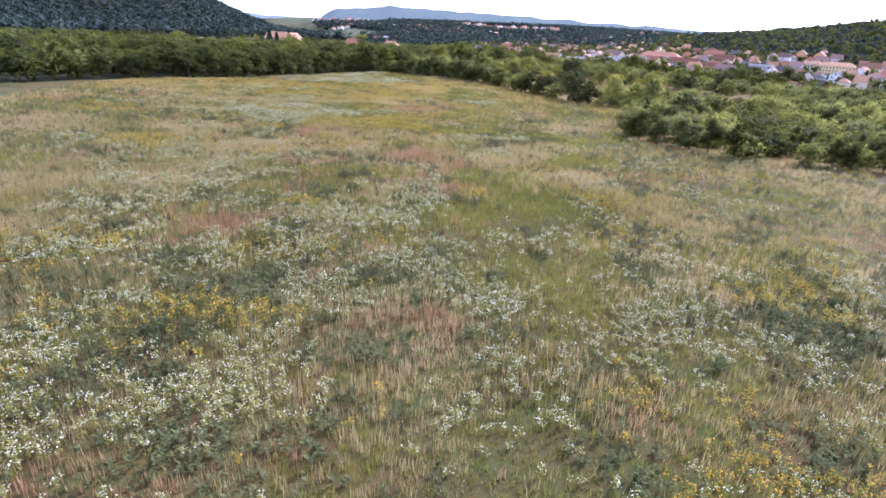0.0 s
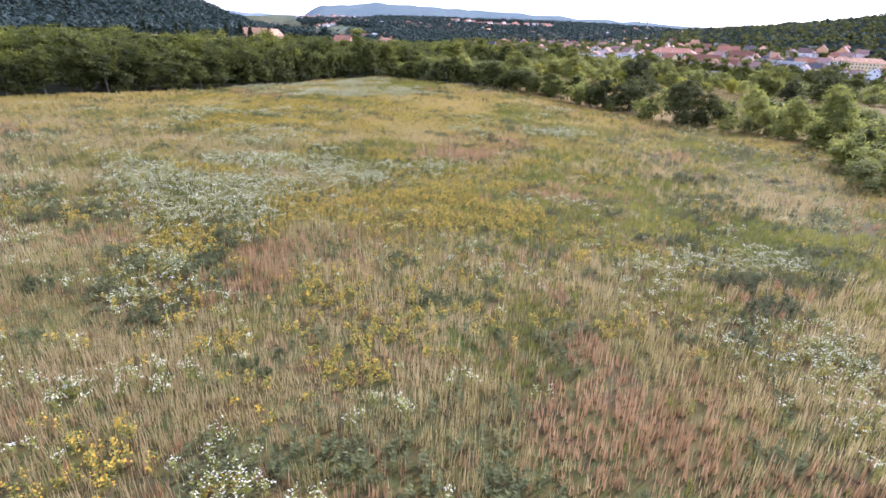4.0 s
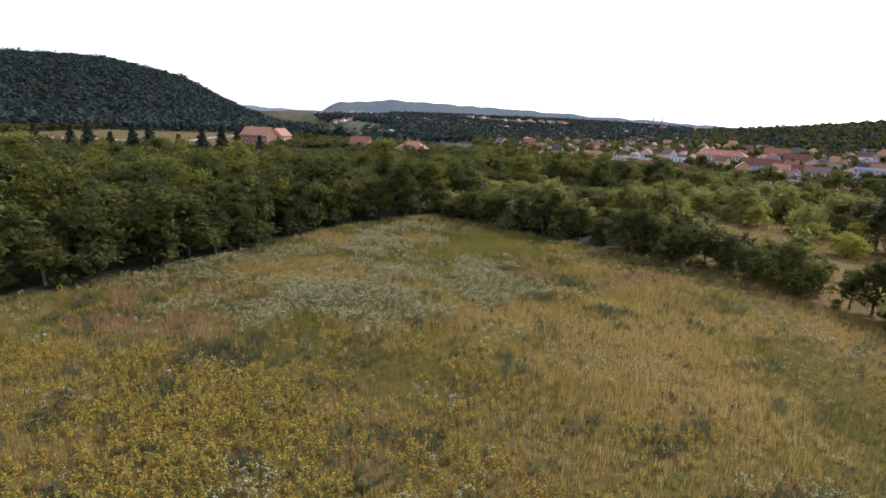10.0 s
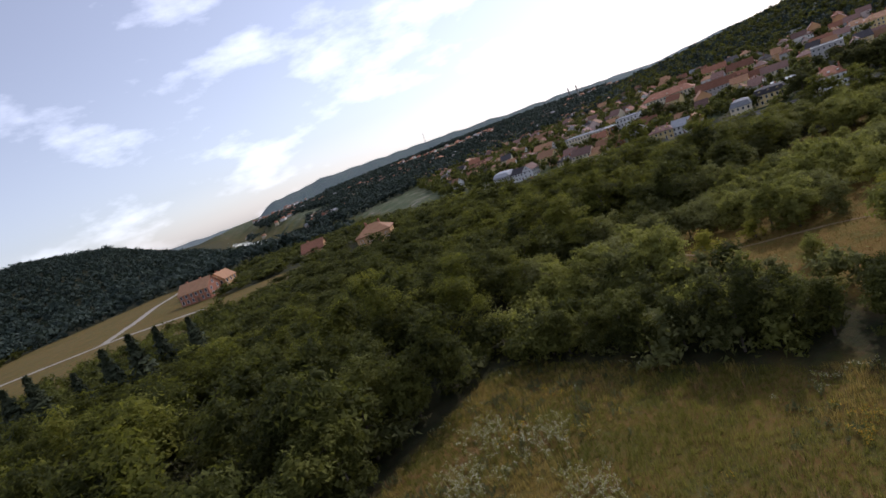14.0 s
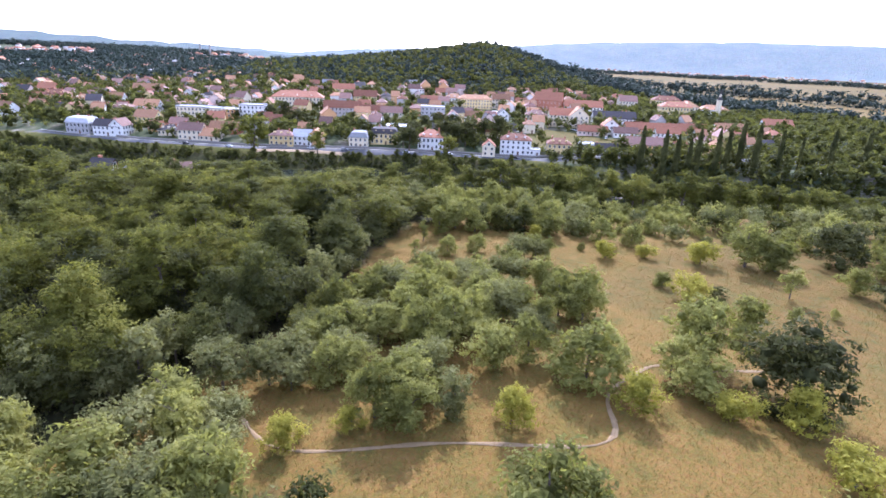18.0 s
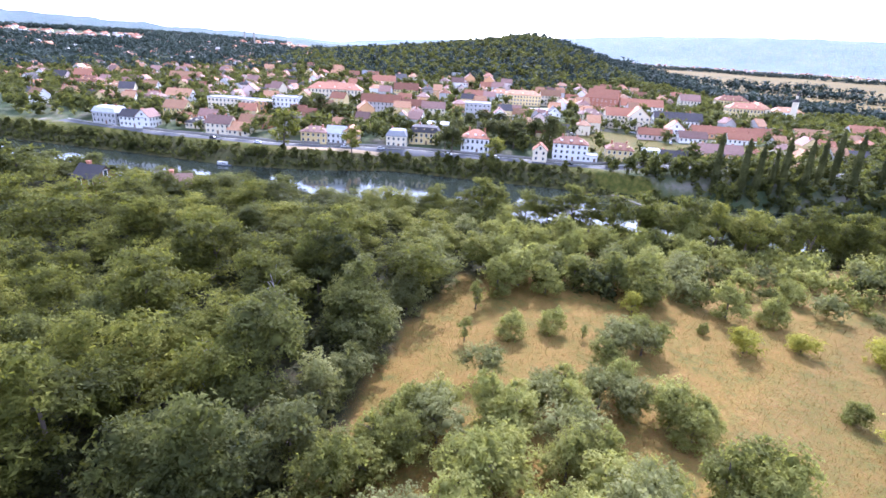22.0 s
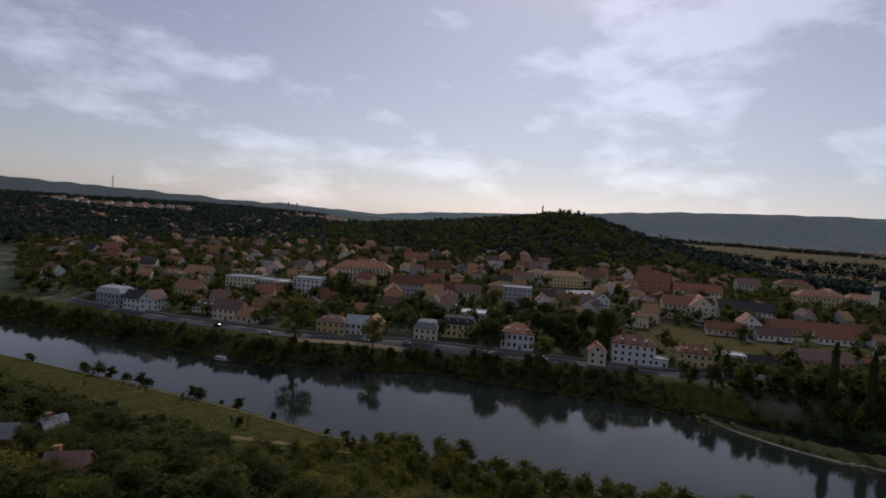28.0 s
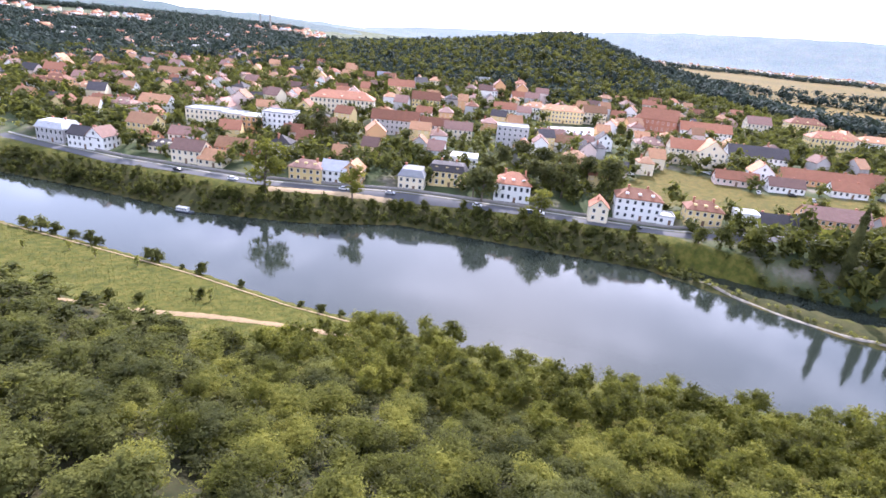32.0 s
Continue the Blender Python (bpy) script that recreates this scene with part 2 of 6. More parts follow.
def ground_material():
    """Grass, dry grass, wood floor and built-up ground by the cover painted on the sheet, each with its own grain."""
    m, n, l = material("ground_cover")
    at = n.new("ShaderNodeAttribute")
    at.attribute_name = "cover"
    sep = n.new("ShaderNodeSeparateColor")
    l.new(at.outputs["Color"], sep.inputs["Color"])
    patch = noise_of(n, l, 0.055, 6, 0.62, "Position")
    blot = noise_of(n, l, 0.35, 5, 0.65, "Position")
    fine = noise_of(n, l, 3.0, 5, 0.7, "Position")
    grass = ramp_of(n, [(0.3, (0.045, 0.05, 0.014)), (0.42, (0.07, 0.064, 0.019)), (0.56, (0.1, 0.078, 0.027)), (0.72, (0.08, 0.056, 0.02))])
    l.new(patch.outputs["Fac"], grass.inputs["Fac"])
    c = mixed(n, l, 0.55, grass.outputs["Color"], blot.outputs["Color"], "SOFT_LIGHT")
    lush = ramp_of(n, [(0.35, (0.045, 0.054, 0.01)), (0.5, (0.078, 0.08, 0.014)), (0.68, (0.125, 0.11, 0.025))])
    l.new(blot.outputs["Fac"], lush.inputs["Fac"])
    c = mixed(n, l, at.outputs["Alpha"], lush.outputs["Color"], c)
    dry = ramp_of(n, [(0.3, (0.1, 0.09, 0.021)), (0.42, (0.15, 0.107, 0.024)), (0.55, (0.184, 0.114, 0.028)), (0.7, (0.212, 0.133, 0.037))])
    l.new(blot.outputs["Fac"], dry.inputs["Fac"])
    c = mixed(n, l, sep.outputs["Red"], c, dry.outputs["Color"])
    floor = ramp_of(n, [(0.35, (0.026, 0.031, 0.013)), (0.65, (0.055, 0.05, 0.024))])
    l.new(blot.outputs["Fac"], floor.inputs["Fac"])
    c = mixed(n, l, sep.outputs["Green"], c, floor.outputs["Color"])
    built = ramp_of(n, [(0.45, (0.06, 0.08, 0.035)), (0.56, (0.1, 0.105, 0.055)), (0.68, (0.2, 0.18, 0.14))])
    l.new(patch.outputs["Fac"], built.inputs["Fac"])
    c = mixed(n, l, sep.outputs["Blue"], c, built.outputs["Color"])
    c = mixed(n, l, 0.5, c, fine.outputs["Color"], "SOFT_LIGHT")
    finish(n, l, c, 0.95, bump=fine.outputs["Fac"], strength=0.5, distance=0.25, spec=0.1)
    return m


def water_material():
    m, n, l = material("river_water")
    tc, mp = n.new("ShaderNodeNewGeometry"), n.new("ShaderNodeMapping")
    mp.inputs["Scale"].default_value = (1.0, 1.0, 1.0)
    l.new(tc.outputs["Position"], mp.inputs["Vector"])
    a = n.new("ShaderNodeTexNoise")
    a.inputs["Scale"].default_value, a.inputs["Detail"].default_value = 0.9, 5
    l.new(mp.outputs["Vector"], a.inputs["Vector"])
    calm = noise_of(n, l, 0.012, 3, space="Position")
    mul = n.new("ShaderNodeMath")
    mul.operation = "MULTIPLY"
    l.new(a.outputs["Fac"], mul.inputs[0])
    l.new(calm.outputs["Fac"], mul.inputs[1])
    p = finish(n, l, (0.02, 0.026, 0.02), 0.06, bump=mul.outputs[0], strength=0.05, distance=0.35, spec=0.5)
    p.inputs["IOR"].default_value = 1.33
    return m


GROUND, WATER = ground_material(), water_material()


# ---- building blocks ----
def mesh_of(name, verts, faces, mat, smooth_it=False):
    """A mesh from numpy arrays of vertices and of triangles or quads."""
    me = bpy.data.meshes.new(name)
    verts, faces = np.asarray(verts, np.float32), np.asarray(faces, np.int32)
    k = faces.shape[1]
    me.vertices.add(len(verts))
    me.vertices.foreach_set("co", verts.ravel())
    me.loops.add(faces.size)
    me.loops.foreach_set("vertex_index", faces.ravel())
    me.polygons.add(len(faces))
    me.polygons.foreach_set("loop_start", np.arange(0, faces.size, k, dtype=np.int32))
    if smooth_it:
        me.polygons.foreach_set("use_smooth", np.ones(len(faces), bool))
    me.update(calc_edges=True)
    for one in (mat if isinstance(mat, (list, tuple)) else [mat]):
        me.materials.append(one)
    return me


def part(name, bm, mat, parent, label=""):
    """Links a bmesh, or a mesh that is ready, as one object under a thing or a part."""
    if isinstance(bm, bmesh.types.BMesh):
        me = bpy.data.meshes.new(name)
        bm.to_mesh(me)
        bm.free()
        me.materials.append(mat)
    else:
        me = bm
    ob = new(name, me)
    ob.parent = parent
    return tagged(ob, label)


def thing(name, label, category, group="", at=None, kind=""):
    ob = new(name)
    ob.empty_display_size = 0.2
    if at is not None:
        ob.matrix_world = at
    return tagged(ob, label, category, group, kind)


def in_poly(poly, x, y):
    x, y = np.asarray(x, float), np.asarray(y, float)
    inside = np.zeros(x.shape, bool)
    for (ax, ay), (bx, by) in zip(poly, poly[1:] + poly[:1]):
        if ay != by:
            inside ^= ((ay > y) != (by > y)) & (x < (bx - ax) * (y - ay) / (by - ay) + ax)
    return inside


MEADOW = [(-24, 246), (-37, 233), (-43, 222), (-48, 208), (-60, 186), (-74, 168), (-100, 138), (-130, 110), (-170, 60), (-200, -60), (-200, -240), (140, -240),
          (130, -60), (96, 58), (68, 77), (46, 83), (34, 100), (38, 114), (50, 140), (38, 162), (26, 178), (20, 194), (6, 213), (-5, 225), (-12, 235), (-20, 246)]
STRIP = [(-27, 250), (-14, 268), (2, 254), (16, 236), (8, 212), (-5, 225), (-12, 235), (-20, 246)]
CLEARING = [(-12, 264), (-3, 271), (14, 273), (26, 276), (42, 288), (57, 298), (70, 305), (78, 301), (80, 287), (90, 276), (104, 263), (116, 248),
            (122, 232), (130, 205), (120, 180), (90, 175), (60, 185), (45, 205), (30, 219), (14, 234), (2, 252)]
GAPS = [[(21, 194), (26, 183), (33, 184), (45, 190), (56, 198), (46, 218), (36, 214)], [(37, 177), (36, 168), (47, 169), (58, 182), (50, 190)], [(60, 120), (84, 116), (90, 136), (66, 140)]]
YARD = [(14, 386), (12, 412), (40, 425), (52, 404), (40, 388), (33, 378), (20, 376)]
SCRUB = [(40, 60), (34, 100), (38, 114), (50, 140), (38, 162), (26, 178), (20, 194), (6, 213), (14, 234), (30, 219), (45, 205), (60, 185), (90, 175), (120, 180),
         (130, 205), (122, 232), (116, 248), (104, 263), (90, 276), (80, 287), (78, 301), (92, 318), (125, 300), (165, 262), (210, 200), (240, 120), (190, 40)]
FIELDS = [(-270, 340), (-270, 560), (-200, 610), (-150, 590), (-150, 500), (-105, 440), (-70, 440), (-80, 385), (-110, 370), (-150, 335)]
LOT = [(296, 452), (309, 470), (366, 476), (374, 448), (365, 425), (420, 378), (388, 366), (318, 412)]


def graded(lo, hi, fine_lo, fine_hi, fine):
    """Coordinates that are fine between two values and widen outwards."""
    mid = list(np.arange(fine_lo, fine_hi + fine, fine))
    step, v = fine, mid[-1]
    while v < hi:
        step *= 1.13
        v += step
        mid.append(min(v, hi))
    step, v = fine, mid[0]
    while v > lo:
        step *= 1.13
        v -= step
        mid.insert(0, max(v, lo))
    return np.array(mid)


GX, GY = graded(-4600, 4800, -130, 380, 3.0), graded(-4300, 4950, -20, 640, 3.0)


def build_ground():
    xx, yy = np.meshgrid(GX, GY)
    zz = height(xx, yy)
    nx, ny = len(GX), len(GY)
    verts = np.stack([xx.ravel(), yy.ravel(), zz.ravel()], 1)
    i = (np.arange(ny - 1)[:, None] * nx + np.arange(nx - 1)).ravel()
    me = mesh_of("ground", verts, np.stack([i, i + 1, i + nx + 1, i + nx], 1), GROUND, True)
    x, y, z = verts.T
    dn, sn = along(NEAR_BANK, x, y)
    df, sf = along(FAR_BANK, x, y)
    near, town = sn < 0, sf > 0
    cover = np.zeros((len(x), 4), np.float32)
    cover[:, 3] = 1
    clearing, meadow = in_poly(CLEARING, x, y) | (in_poly(STRIP, x, y) & (x > 6)), in_poly(MEADOW, x, y)
    fields = in_poly(FIELDS, x, y)
    for gap in GAPS + [SCRUB]:
        clearing |= in_poly(gap, x, y) & ~meadow
    cover[:, 0] = np.where(clearing, np.where((x > 62) & (y < 258), 0.6, 0.9), np.where(fields, 0.45, np.where(meadow, 0.55 * smooth(125, 175, y), 0)))
    open_near = clearing | meadow | fields | (dn < 40)
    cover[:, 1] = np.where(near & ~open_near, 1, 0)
    az, r = np.degrees(np.arctan2(x, y - 200)), np.hypot(x, y - 200)
    plain_right = town & (az > 57) & (r > 760)
    hill = town & (r > 640) & (r < 1700) & (az > 26) & (az < 60)
    cover[:, 2] = np.where(town & (df > 24) & ~plain_right & ~hill, 1, 0)
    cover[:, 1] = np.where(hill, 1, cover[:, 1])
    bend = r + 13 * (az - 66)                     # the fields lie in long strips
    cover[:, 0] = np.where(plain_right, np.where(bend < 950, 0.1, np.where(bend < 1210, 0.6, np.where(bend < 1290, 0.2, np.where(bend < 2500, 0.42 + 0.15 * np.sin(bend * 0.012), 0.2)))), cover[:, 0])
    cover[:, 1] = np.where(town & (df < 14), 0.75, cover[:, 1])
    lot = in_poly(LOT, x, y)
    cover[lot] = (0.25, 0, 0, 0.35)
    cover[:, 3] = np.where((near & (dn < 40)) | (town & (df < 26)), 0.05, cover[:, 3])
    cover[:, 3] = np.where(in_poly(YARD, x, y), 0.1, cover[:, 3])
    cover[:, 1] = np.where(in_poly(YARD, x, y), 0.0, cover[:, 1])
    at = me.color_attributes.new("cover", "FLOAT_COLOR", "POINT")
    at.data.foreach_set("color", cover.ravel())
    return tagged(new("ground", me), "rolling land with dry summer meadow, wood floor and fields", "ground", kind="structure")


build_ground()
water_me = mesh_of("water", [(-1200, -1500, 0), (2200, -1500, 0), (2200, 3300, 0), (-1200, 3300, 0)], [(0, 1, 2, 3)], WATER)
tagged(new("water", water_me), "calm dark river mirroring the sky and the trees", "river", kind="structure")


# ---- trees ----
def ico(level):
    bm = bmesh.new()
    bmesh.ops.create_icosphere(bm, subdivisions=level, radius=1)
    v, f = np.array([x.co[:] for x in bm.verts]), np.array([[q.index for q in p.verts] for p in bm.faces])
    bm.free()
    return v, f


ICO1, ICO2 = ico(1), ico(2)


def leaf_cards(rng, centres, normals, size):
    """A pointed spray of leaves at each centre."""
    n = len(centres)
    t = np.cross(normals, rng.normal(size=(n, 3)))
    t /= np.linalg.norm(t, axis=1, keepdims=True) + 1e-9
    b = np.cross(normals, t)
    s = (size * rng.uniform(0.55, 1.45, n))[:, None]
    v = np.stack([centres - t * s * 0.7 + b * s * 0.42, centres - t * s * 0.6 - b * s * 0.45, centres + t * s * 1.1 + normals * s * rng.uniform(-0.5, 0.3, n)[:, None]], 1)
    return v.reshape(-1, 3), np.arange(3 * n).reshape(-1, 3)


def crown_arrays(rng, radius, low, top, lumps, leaves, size, up=0.35, core=0.5, squash=0.8, skirt=False, per=16):
    """A heap of lumps, each hung with sprays of leaves that leave gaps between them, round a shaded heart."""
    mid, half = (low + top) / 2, (top - low) / 2
    c = rng.normal(size=(lumps, 3))
    c /= np.linalg.norm(c, axis=1, keepdims=True)
    c *= rng.uniform(0.4, 0.94, lumps)[:, None]
    c[0] = (0, 0, 0.1)
    c[:, 2] = np.clip(c[:, 2], -0.85 if skirt else -0.62, 0.74)
    c[:, :2] *= (1 - 0.4 * np.clip((c[:, 2] + 0.15) / 0.85, 0, 1))[:, None]
    lump_r = rng.uniform(0.22, 0.46, lumps) * radius
    lump_r[0] = radius * 0.58
    c = c * (radius, radius, half) + (0, 0, mid)
    share = lump_r ** 2 / (lump_r ** 2).sum()
    sprays = max(lumps * 4, leaves // per)
    of = rng.choice(lumps, sprays, p=share)
    d = rng.normal(size=(sprays, 3))
    d /= np.linalg.norm(d, axis=1, keepdims=True)
    if not skirt:
        d[:, 2] = np.where((d[:, 2] < -0.3) & (rng.random(sprays) < 0.75), -d[:, 2], d[:, 2])
    heart = c[of] + d * (lump_r[of] * rng.uniform(0.7, 1.16, sprays))[:, None] * (1, 1, squash)
    wide = radius * 1.35 / math.sqrt(sprays) * rng.uniform(0.6, 1.35, sprays)
    which = np.concatenate([np.arange(sprays), rng.choice(sprays, max(leaves - sprays, 0))])[:leaves]
    spot = heart[which] + rng.normal(size=(len(which), 3)) * wide[which][:, None] * (1, 1, 0.55)
    nor = d[which] * 0.7 + (0, 0, up + 0.25) + rng.normal(size=(len(which), 3)) * 0.5
    nor /= np.linalg.norm(nor, axis=1, keepdims=True)
    v, f = leaf_cards(rng, spot, nor, size)
    vs, fs, o = [v], [f], len(v)
    iv, jf = ICO1
    for k in range(lumps):
        w = iv * (lump_r[k] * core * rng.uniform(0.7, 1.15, len(iv)))[:, None] * (1, 1, squash) + c[k]
        vs.append(w)
        fs.append(jf + o)
        o += len(w)
    return np.concatenate(vs), np.concatenate(fs)


def trunk_arrays(rng, h, r, limbs, spread):
    """A tapered, slightly bent trunk with limbs that reach into the crown."""
    vs, fs, o = [], [], 0

    def tube(points, radii, sides):
        nonlocal o
        pts = np.array(points)
        for k, (p, q) in enumerate(zip(pts, radii)):
            a = np.arange(sides) / sides * 2 * np.pi
            vs.append(p + np.stack([np.cos(a) * q, np.sin(a) * q, 0 * a], 1))
            if k:
                i = np.arange(sides)
                j = (i + 1) % sides
                b0, b1 = o + (k - 1) * sides, o + k * sides
                fs.append(np.stack([b0 + i, b0 + j, b1 + j], 1))
                fs.append(np.stack([b0 + i, b1 + j, b1 + i], 1))
        o += len(pts) * sides

    bend = rng.normal(size=2) * 0.06 * h
    line = [(bend[0] * t * t, bend[1] * t * t, -0.3 + (h + 0.3) * t) for t in np.linspace(0, 1, 5)]
    tube(line, [r * 1.25, r, r * 0.8, r * 0.55, r * 0.2], 6)
    for _ in range(limbs):
        t = rng.uniform(0.3, 0.8)
        a = rng.uniform(0, 2 * np.pi)
        s = np.array([bend[0] * t * t, bend[1] * t * t, h * t])
        e = s + np.array([np.cos(a) * spread, np.sin(a) * spread, h * rng.uniform(0.12, 0.3)]) * rng.uniform(0.5, 0.9)
        tube([s, (s + e) / 2 + (0, 0, 0.06 * h), e], [r * 0.4, r * 0.28, r * 0.08], 4)
    return np.concatenate(vs), np.concatenate(fs)


def tree_kind(seed, h, radius, leaves, size, leaf, lumps=9, low=0.28, trunk_r=0.16, up=0.35, squash=0.8, skirt=False):
    rng = np.random.default_rng(seed)
    crown = mesh_of("crown", *crown_arrays(rng, radius, h * low, h, lumps, leaves, size, up, squash=squash, skirt=skirt, core=0.42 if skirt else 0.38), leaf)
    trunk = mesh_of("trunk", *trunk_arrays(rng, h * 0.75, trunk_r, 5, radius * 0.7), BARK)
    return crown, trunk


def plant(kind, name, x, y, scale, turn, label, category, group, sink=0.0, tilt=1.0):
    crown, trunk = kind
    m = Matrix.LocRotScale((x, y, ground_z(x, y) - sink), Euler((0, 0, turn)), (scale, scale, scale * tilt))
    ob = thing(name, label, category, group, m)
    part("trunk", trunk, None, ob)
    part("crown", crown, None, ob)
    return ob


def scatter(rng, x0, x1, y0, y1, gap, keep):
    """Jittered places on a grid, thinned by keep(x, y)."""
    xs, ys = np.meshgrid(np.arange(x0, x1, gap), np.arange(y0, y1, gap))
    x = xs.ravel() + rng.uniform(-0.48, 0.48, xs.size) * gap
    y = ys.ravel() + rng.uniform(-0.48, 0.48, xs.size) * gap
    ok = keep(x, y)
    return x[ok], y[ok]


def stuff_trees(name, label, category, xs, ys, kinds, lo, hi, leaf, seed, sink=0.4, grow=None):
    """Many trees as one object: crowns of the given shapes, turned and scaled one by one."""
    rng = np.random.default_rng(seed)
    vs, fs, o = [], [], 0
    zs = height(xs, ys)
    for x, y, z in zip(xs, ys, zs):
        v, f = kinds[rng.integers(len(kinds))]
        a, s, tall = rng.uniform(0, 6.283), rng.uniform(lo, hi), 1.0 if grow is None else grow(x, y)
        c, d = math.cos(a) * s, math.sin(a) * s
        w = np.stack([v[:, 0] * c - v[:, 1] * d + x, v[:, 0] * d + v[:, 1] * c + y, v[:, 2] * s * tall * rng.uniform(0.88, 1.14) + z - sink], 1)
        vs.append(w.astype(np.float32))
        fs.append(f + o)
        o += len(w)
    me = mesh_of(name, np.concatenate(vs), np.concatenate(fs), leaf)
    return tagged(new(name, me), label, category, kind="stuff")

# ---- woods on the plateau and the slope down to the river ----
rng = np.random.default_rng(5)


def near_land(x, y):
    d, s = along(NEAR_BANK, x, y)
    return -d * s


NEARWOOD = [(-125, 160), (-125, 320), (-45, 400), (60, 440), (150, 420), (215, 330), (215, 240), (60, 195)]
FRONT = [(-175, 335), (-110, 372), (-78, 388), (-62, 360), (-70, 318), (-100, 296), (-175, 290)]
ROOF_GAP = [(-52, 404), (-38, 384), (-24, 386), (-20, 412), (-30, 426), (-48, 424)]


def wood_here(x, y):
    return (near_land(x, y) > 38) & ~((x > -18) & (x < 60) & (y < 262)) & ~in_poly(MEADOW, x, y) & ~in_poly(CLEARING, x, y) & ~in_poly(FIELDS, x, y) & ~in_poly(SCRUB, x, y) & ~in_poly(YARD, x, y) & ~in_poly(FRONT, x, y) & ~in_poly(STRIP, x, y) & ~in_poly(ROOF_GAP, x, y)


def lower(x, y):
    """The wood stays lower beyond its first rows on the plateau and down the slope to the river."""
    left = 1.0 + 0.2 * float(smooth(-20, -40, x)) * float(smooth(285, 255, y)) - 0.45 * float(smooth(250, 318, y)) * float(smooth(-30, -62, x)) - 0.2 * float(smooth(265, 345, y)) * float(smooth(10, -10, x)) * float(smooth(-62, -40, x))
    slope = 0.66 + 0.34 * float(smooth(100, 165, near_land(np.array([x]), np.array([y]))[0]))
    return min(left, slope)


def shapes(seed, n, *args, **more):
    return [crown_arrays(np.random.default_rng(seed + k), *args, **more) for k in range(n)]


locust = shapes(40, 5, 3.9, 2.0, 10.5, 14, 1300, 0.3, up=0.8, core=0.42, squash=0.55)
maple = shapes(60, 4, 3.6, 0.6, 9.8, 13, 1200, 0.31, up=0.5, core=0.5, squash=0.8)
coarse = shapes(80, 4, 4.2, 0.2, 9.5, 7, 150, 0.95, up=0.6, core=0.7, squash=0.7, per=5)
under = shapes(90, 4, 2.3, 0.0, 3.6, 4, 190, 0.36, up=0.5, core=0.55, per=8)
wx, wy = scatter(rng, -330, 330, 110, 560, 6.4, wood_here)
close = in_poly(NEARWOOD, wx, wy)
sort = np.array([noise.noise(Vector((x * 0.02, y * 0.02, 3.0))) for x, y in zip(wx, wy)]) + rng.normal(size=len(wx)) * 0.2 - 0.35 * smooth(-15, -45, wx) - 0.25 * smooth(318, 338, wy) * smooth(95, 70, wx)
FLIGHT_BAND = np.array([(-28, 190), (-8, 215), (33, 271), (61, 310), (95, 350)], float)
fine_here = close & (along(FLIGHT_BAND, wx, wy)[0] < 52) & (wy > 235)
gone = fine_here & (rng.random(len(wx)) < 0.12)
close, fine_here = close & ~gone, fine_here & ~gone
one, two = close & (sort > -0.08) & ~fine_here, close & (sort <= -0.08) & ~fine_here
stuff_trees("locust_wood", "feathery yellow-green locust wood in full summer leaf", "wood", wx[one], wy[one], locust, 0.75, 1.25, LEAF_WOOD, 6, grow=lower)
stuff_trees("maple_wood", "dense dark green maple wood below the locusts", "wood", wx[two], wy[two], maple, 0.75, 1.25, LEAF_MAPLE, 7, grow=lower)
fine_locust = shapes(140, 5, 3.9, 2.0, 10.8, 20, 4200, 0.19, up=0.7, core=0.38, squash=0.55, per=22)
fine_maple = shapes(160, 4, 3.6, 0.6, 10.0, 18, 3800, 0.2, up=0.5, core=0.45, squash=0.8, per=20)
a3, b3 = fine_here & (sort > -0.08), fine_here & (sort <= -0.08)
stuff_trees("locust_grove", "airy locust trees with fine yellow-green leaves", "wood", wx[a3], wy[a3], fine_locust, 0.72, 1.25, LEAF_WOOD, 61, grow=lower)
stuff_trees("maple_grove", "dark leafy maples between the locust trees", "wood", wx[b3], wy[b3], fine_maple, 0.8, 1.3, LEAF_MAPLE, 62, grow=lower)
thin = ~close & ~gone & (rng.random(len(wx)) < 0.8)
stuff_trees("outer_wood", "broadleaf wood closing round the meadow", "wood", wx[thin], wy[thin], coarse, 0.7, 1.1, LEAF_MAPLE, 8, grow=lower)
ux, uy = scatter(rng, -130, 220, 150, 440, 4.4, lambda x, y: wood_here(x, y) & in_poly(NEARWOOD, x, y))
stuff_trees("undergrowth", "leafy undergrowth on the wood floor", "undergrowth", ux, uy, under, 0.7, 1.3, LEAF_DARK, 9, 0.2)
fx3, fy3 = scatter(rng, -180, -55, 285, 392, 4.5, lambda x, y: in_poly(FRONT, x, y))
stuff_trees("low_thicket", "low thicket between the wood and the fields", "thicket", fx3, fy3, under, 0.9, 1.7, LEAF_MAPLE, 10, 0.2)

# trees that stand out along the wood's edges, each on its own
EDGE_KINDS = [tree_kind(200 + k, 8.6, 3.3, 4200, 0.21, LEAF_MAPLE, 16, 0.0, 0.18, 0.5, 0.85, True) for k in range(3)]
GREY_KINDS = [tree_kind(220 + k, 6.2, 2.7, 4200, 0.17, LEAF_GREY, 16, 0.0, 0.13, 0.25, 0.95, True) for k in range(3)]
TALL_KINDS = [tree_kind(240 + k, 13.5, 4.4, 5200, 0.23, LEAF_WOOD, 20, 0.22, 0.24, 0.8, 0.5) for k in range(3)]
OAK_KINDS = [tree_kind(250 + k, 13.0, 4.6, 4800, 0.25, LEAF_MAPLE, 18, 0.12, 0.26, 0.5, 0.75) for k in range(2)]
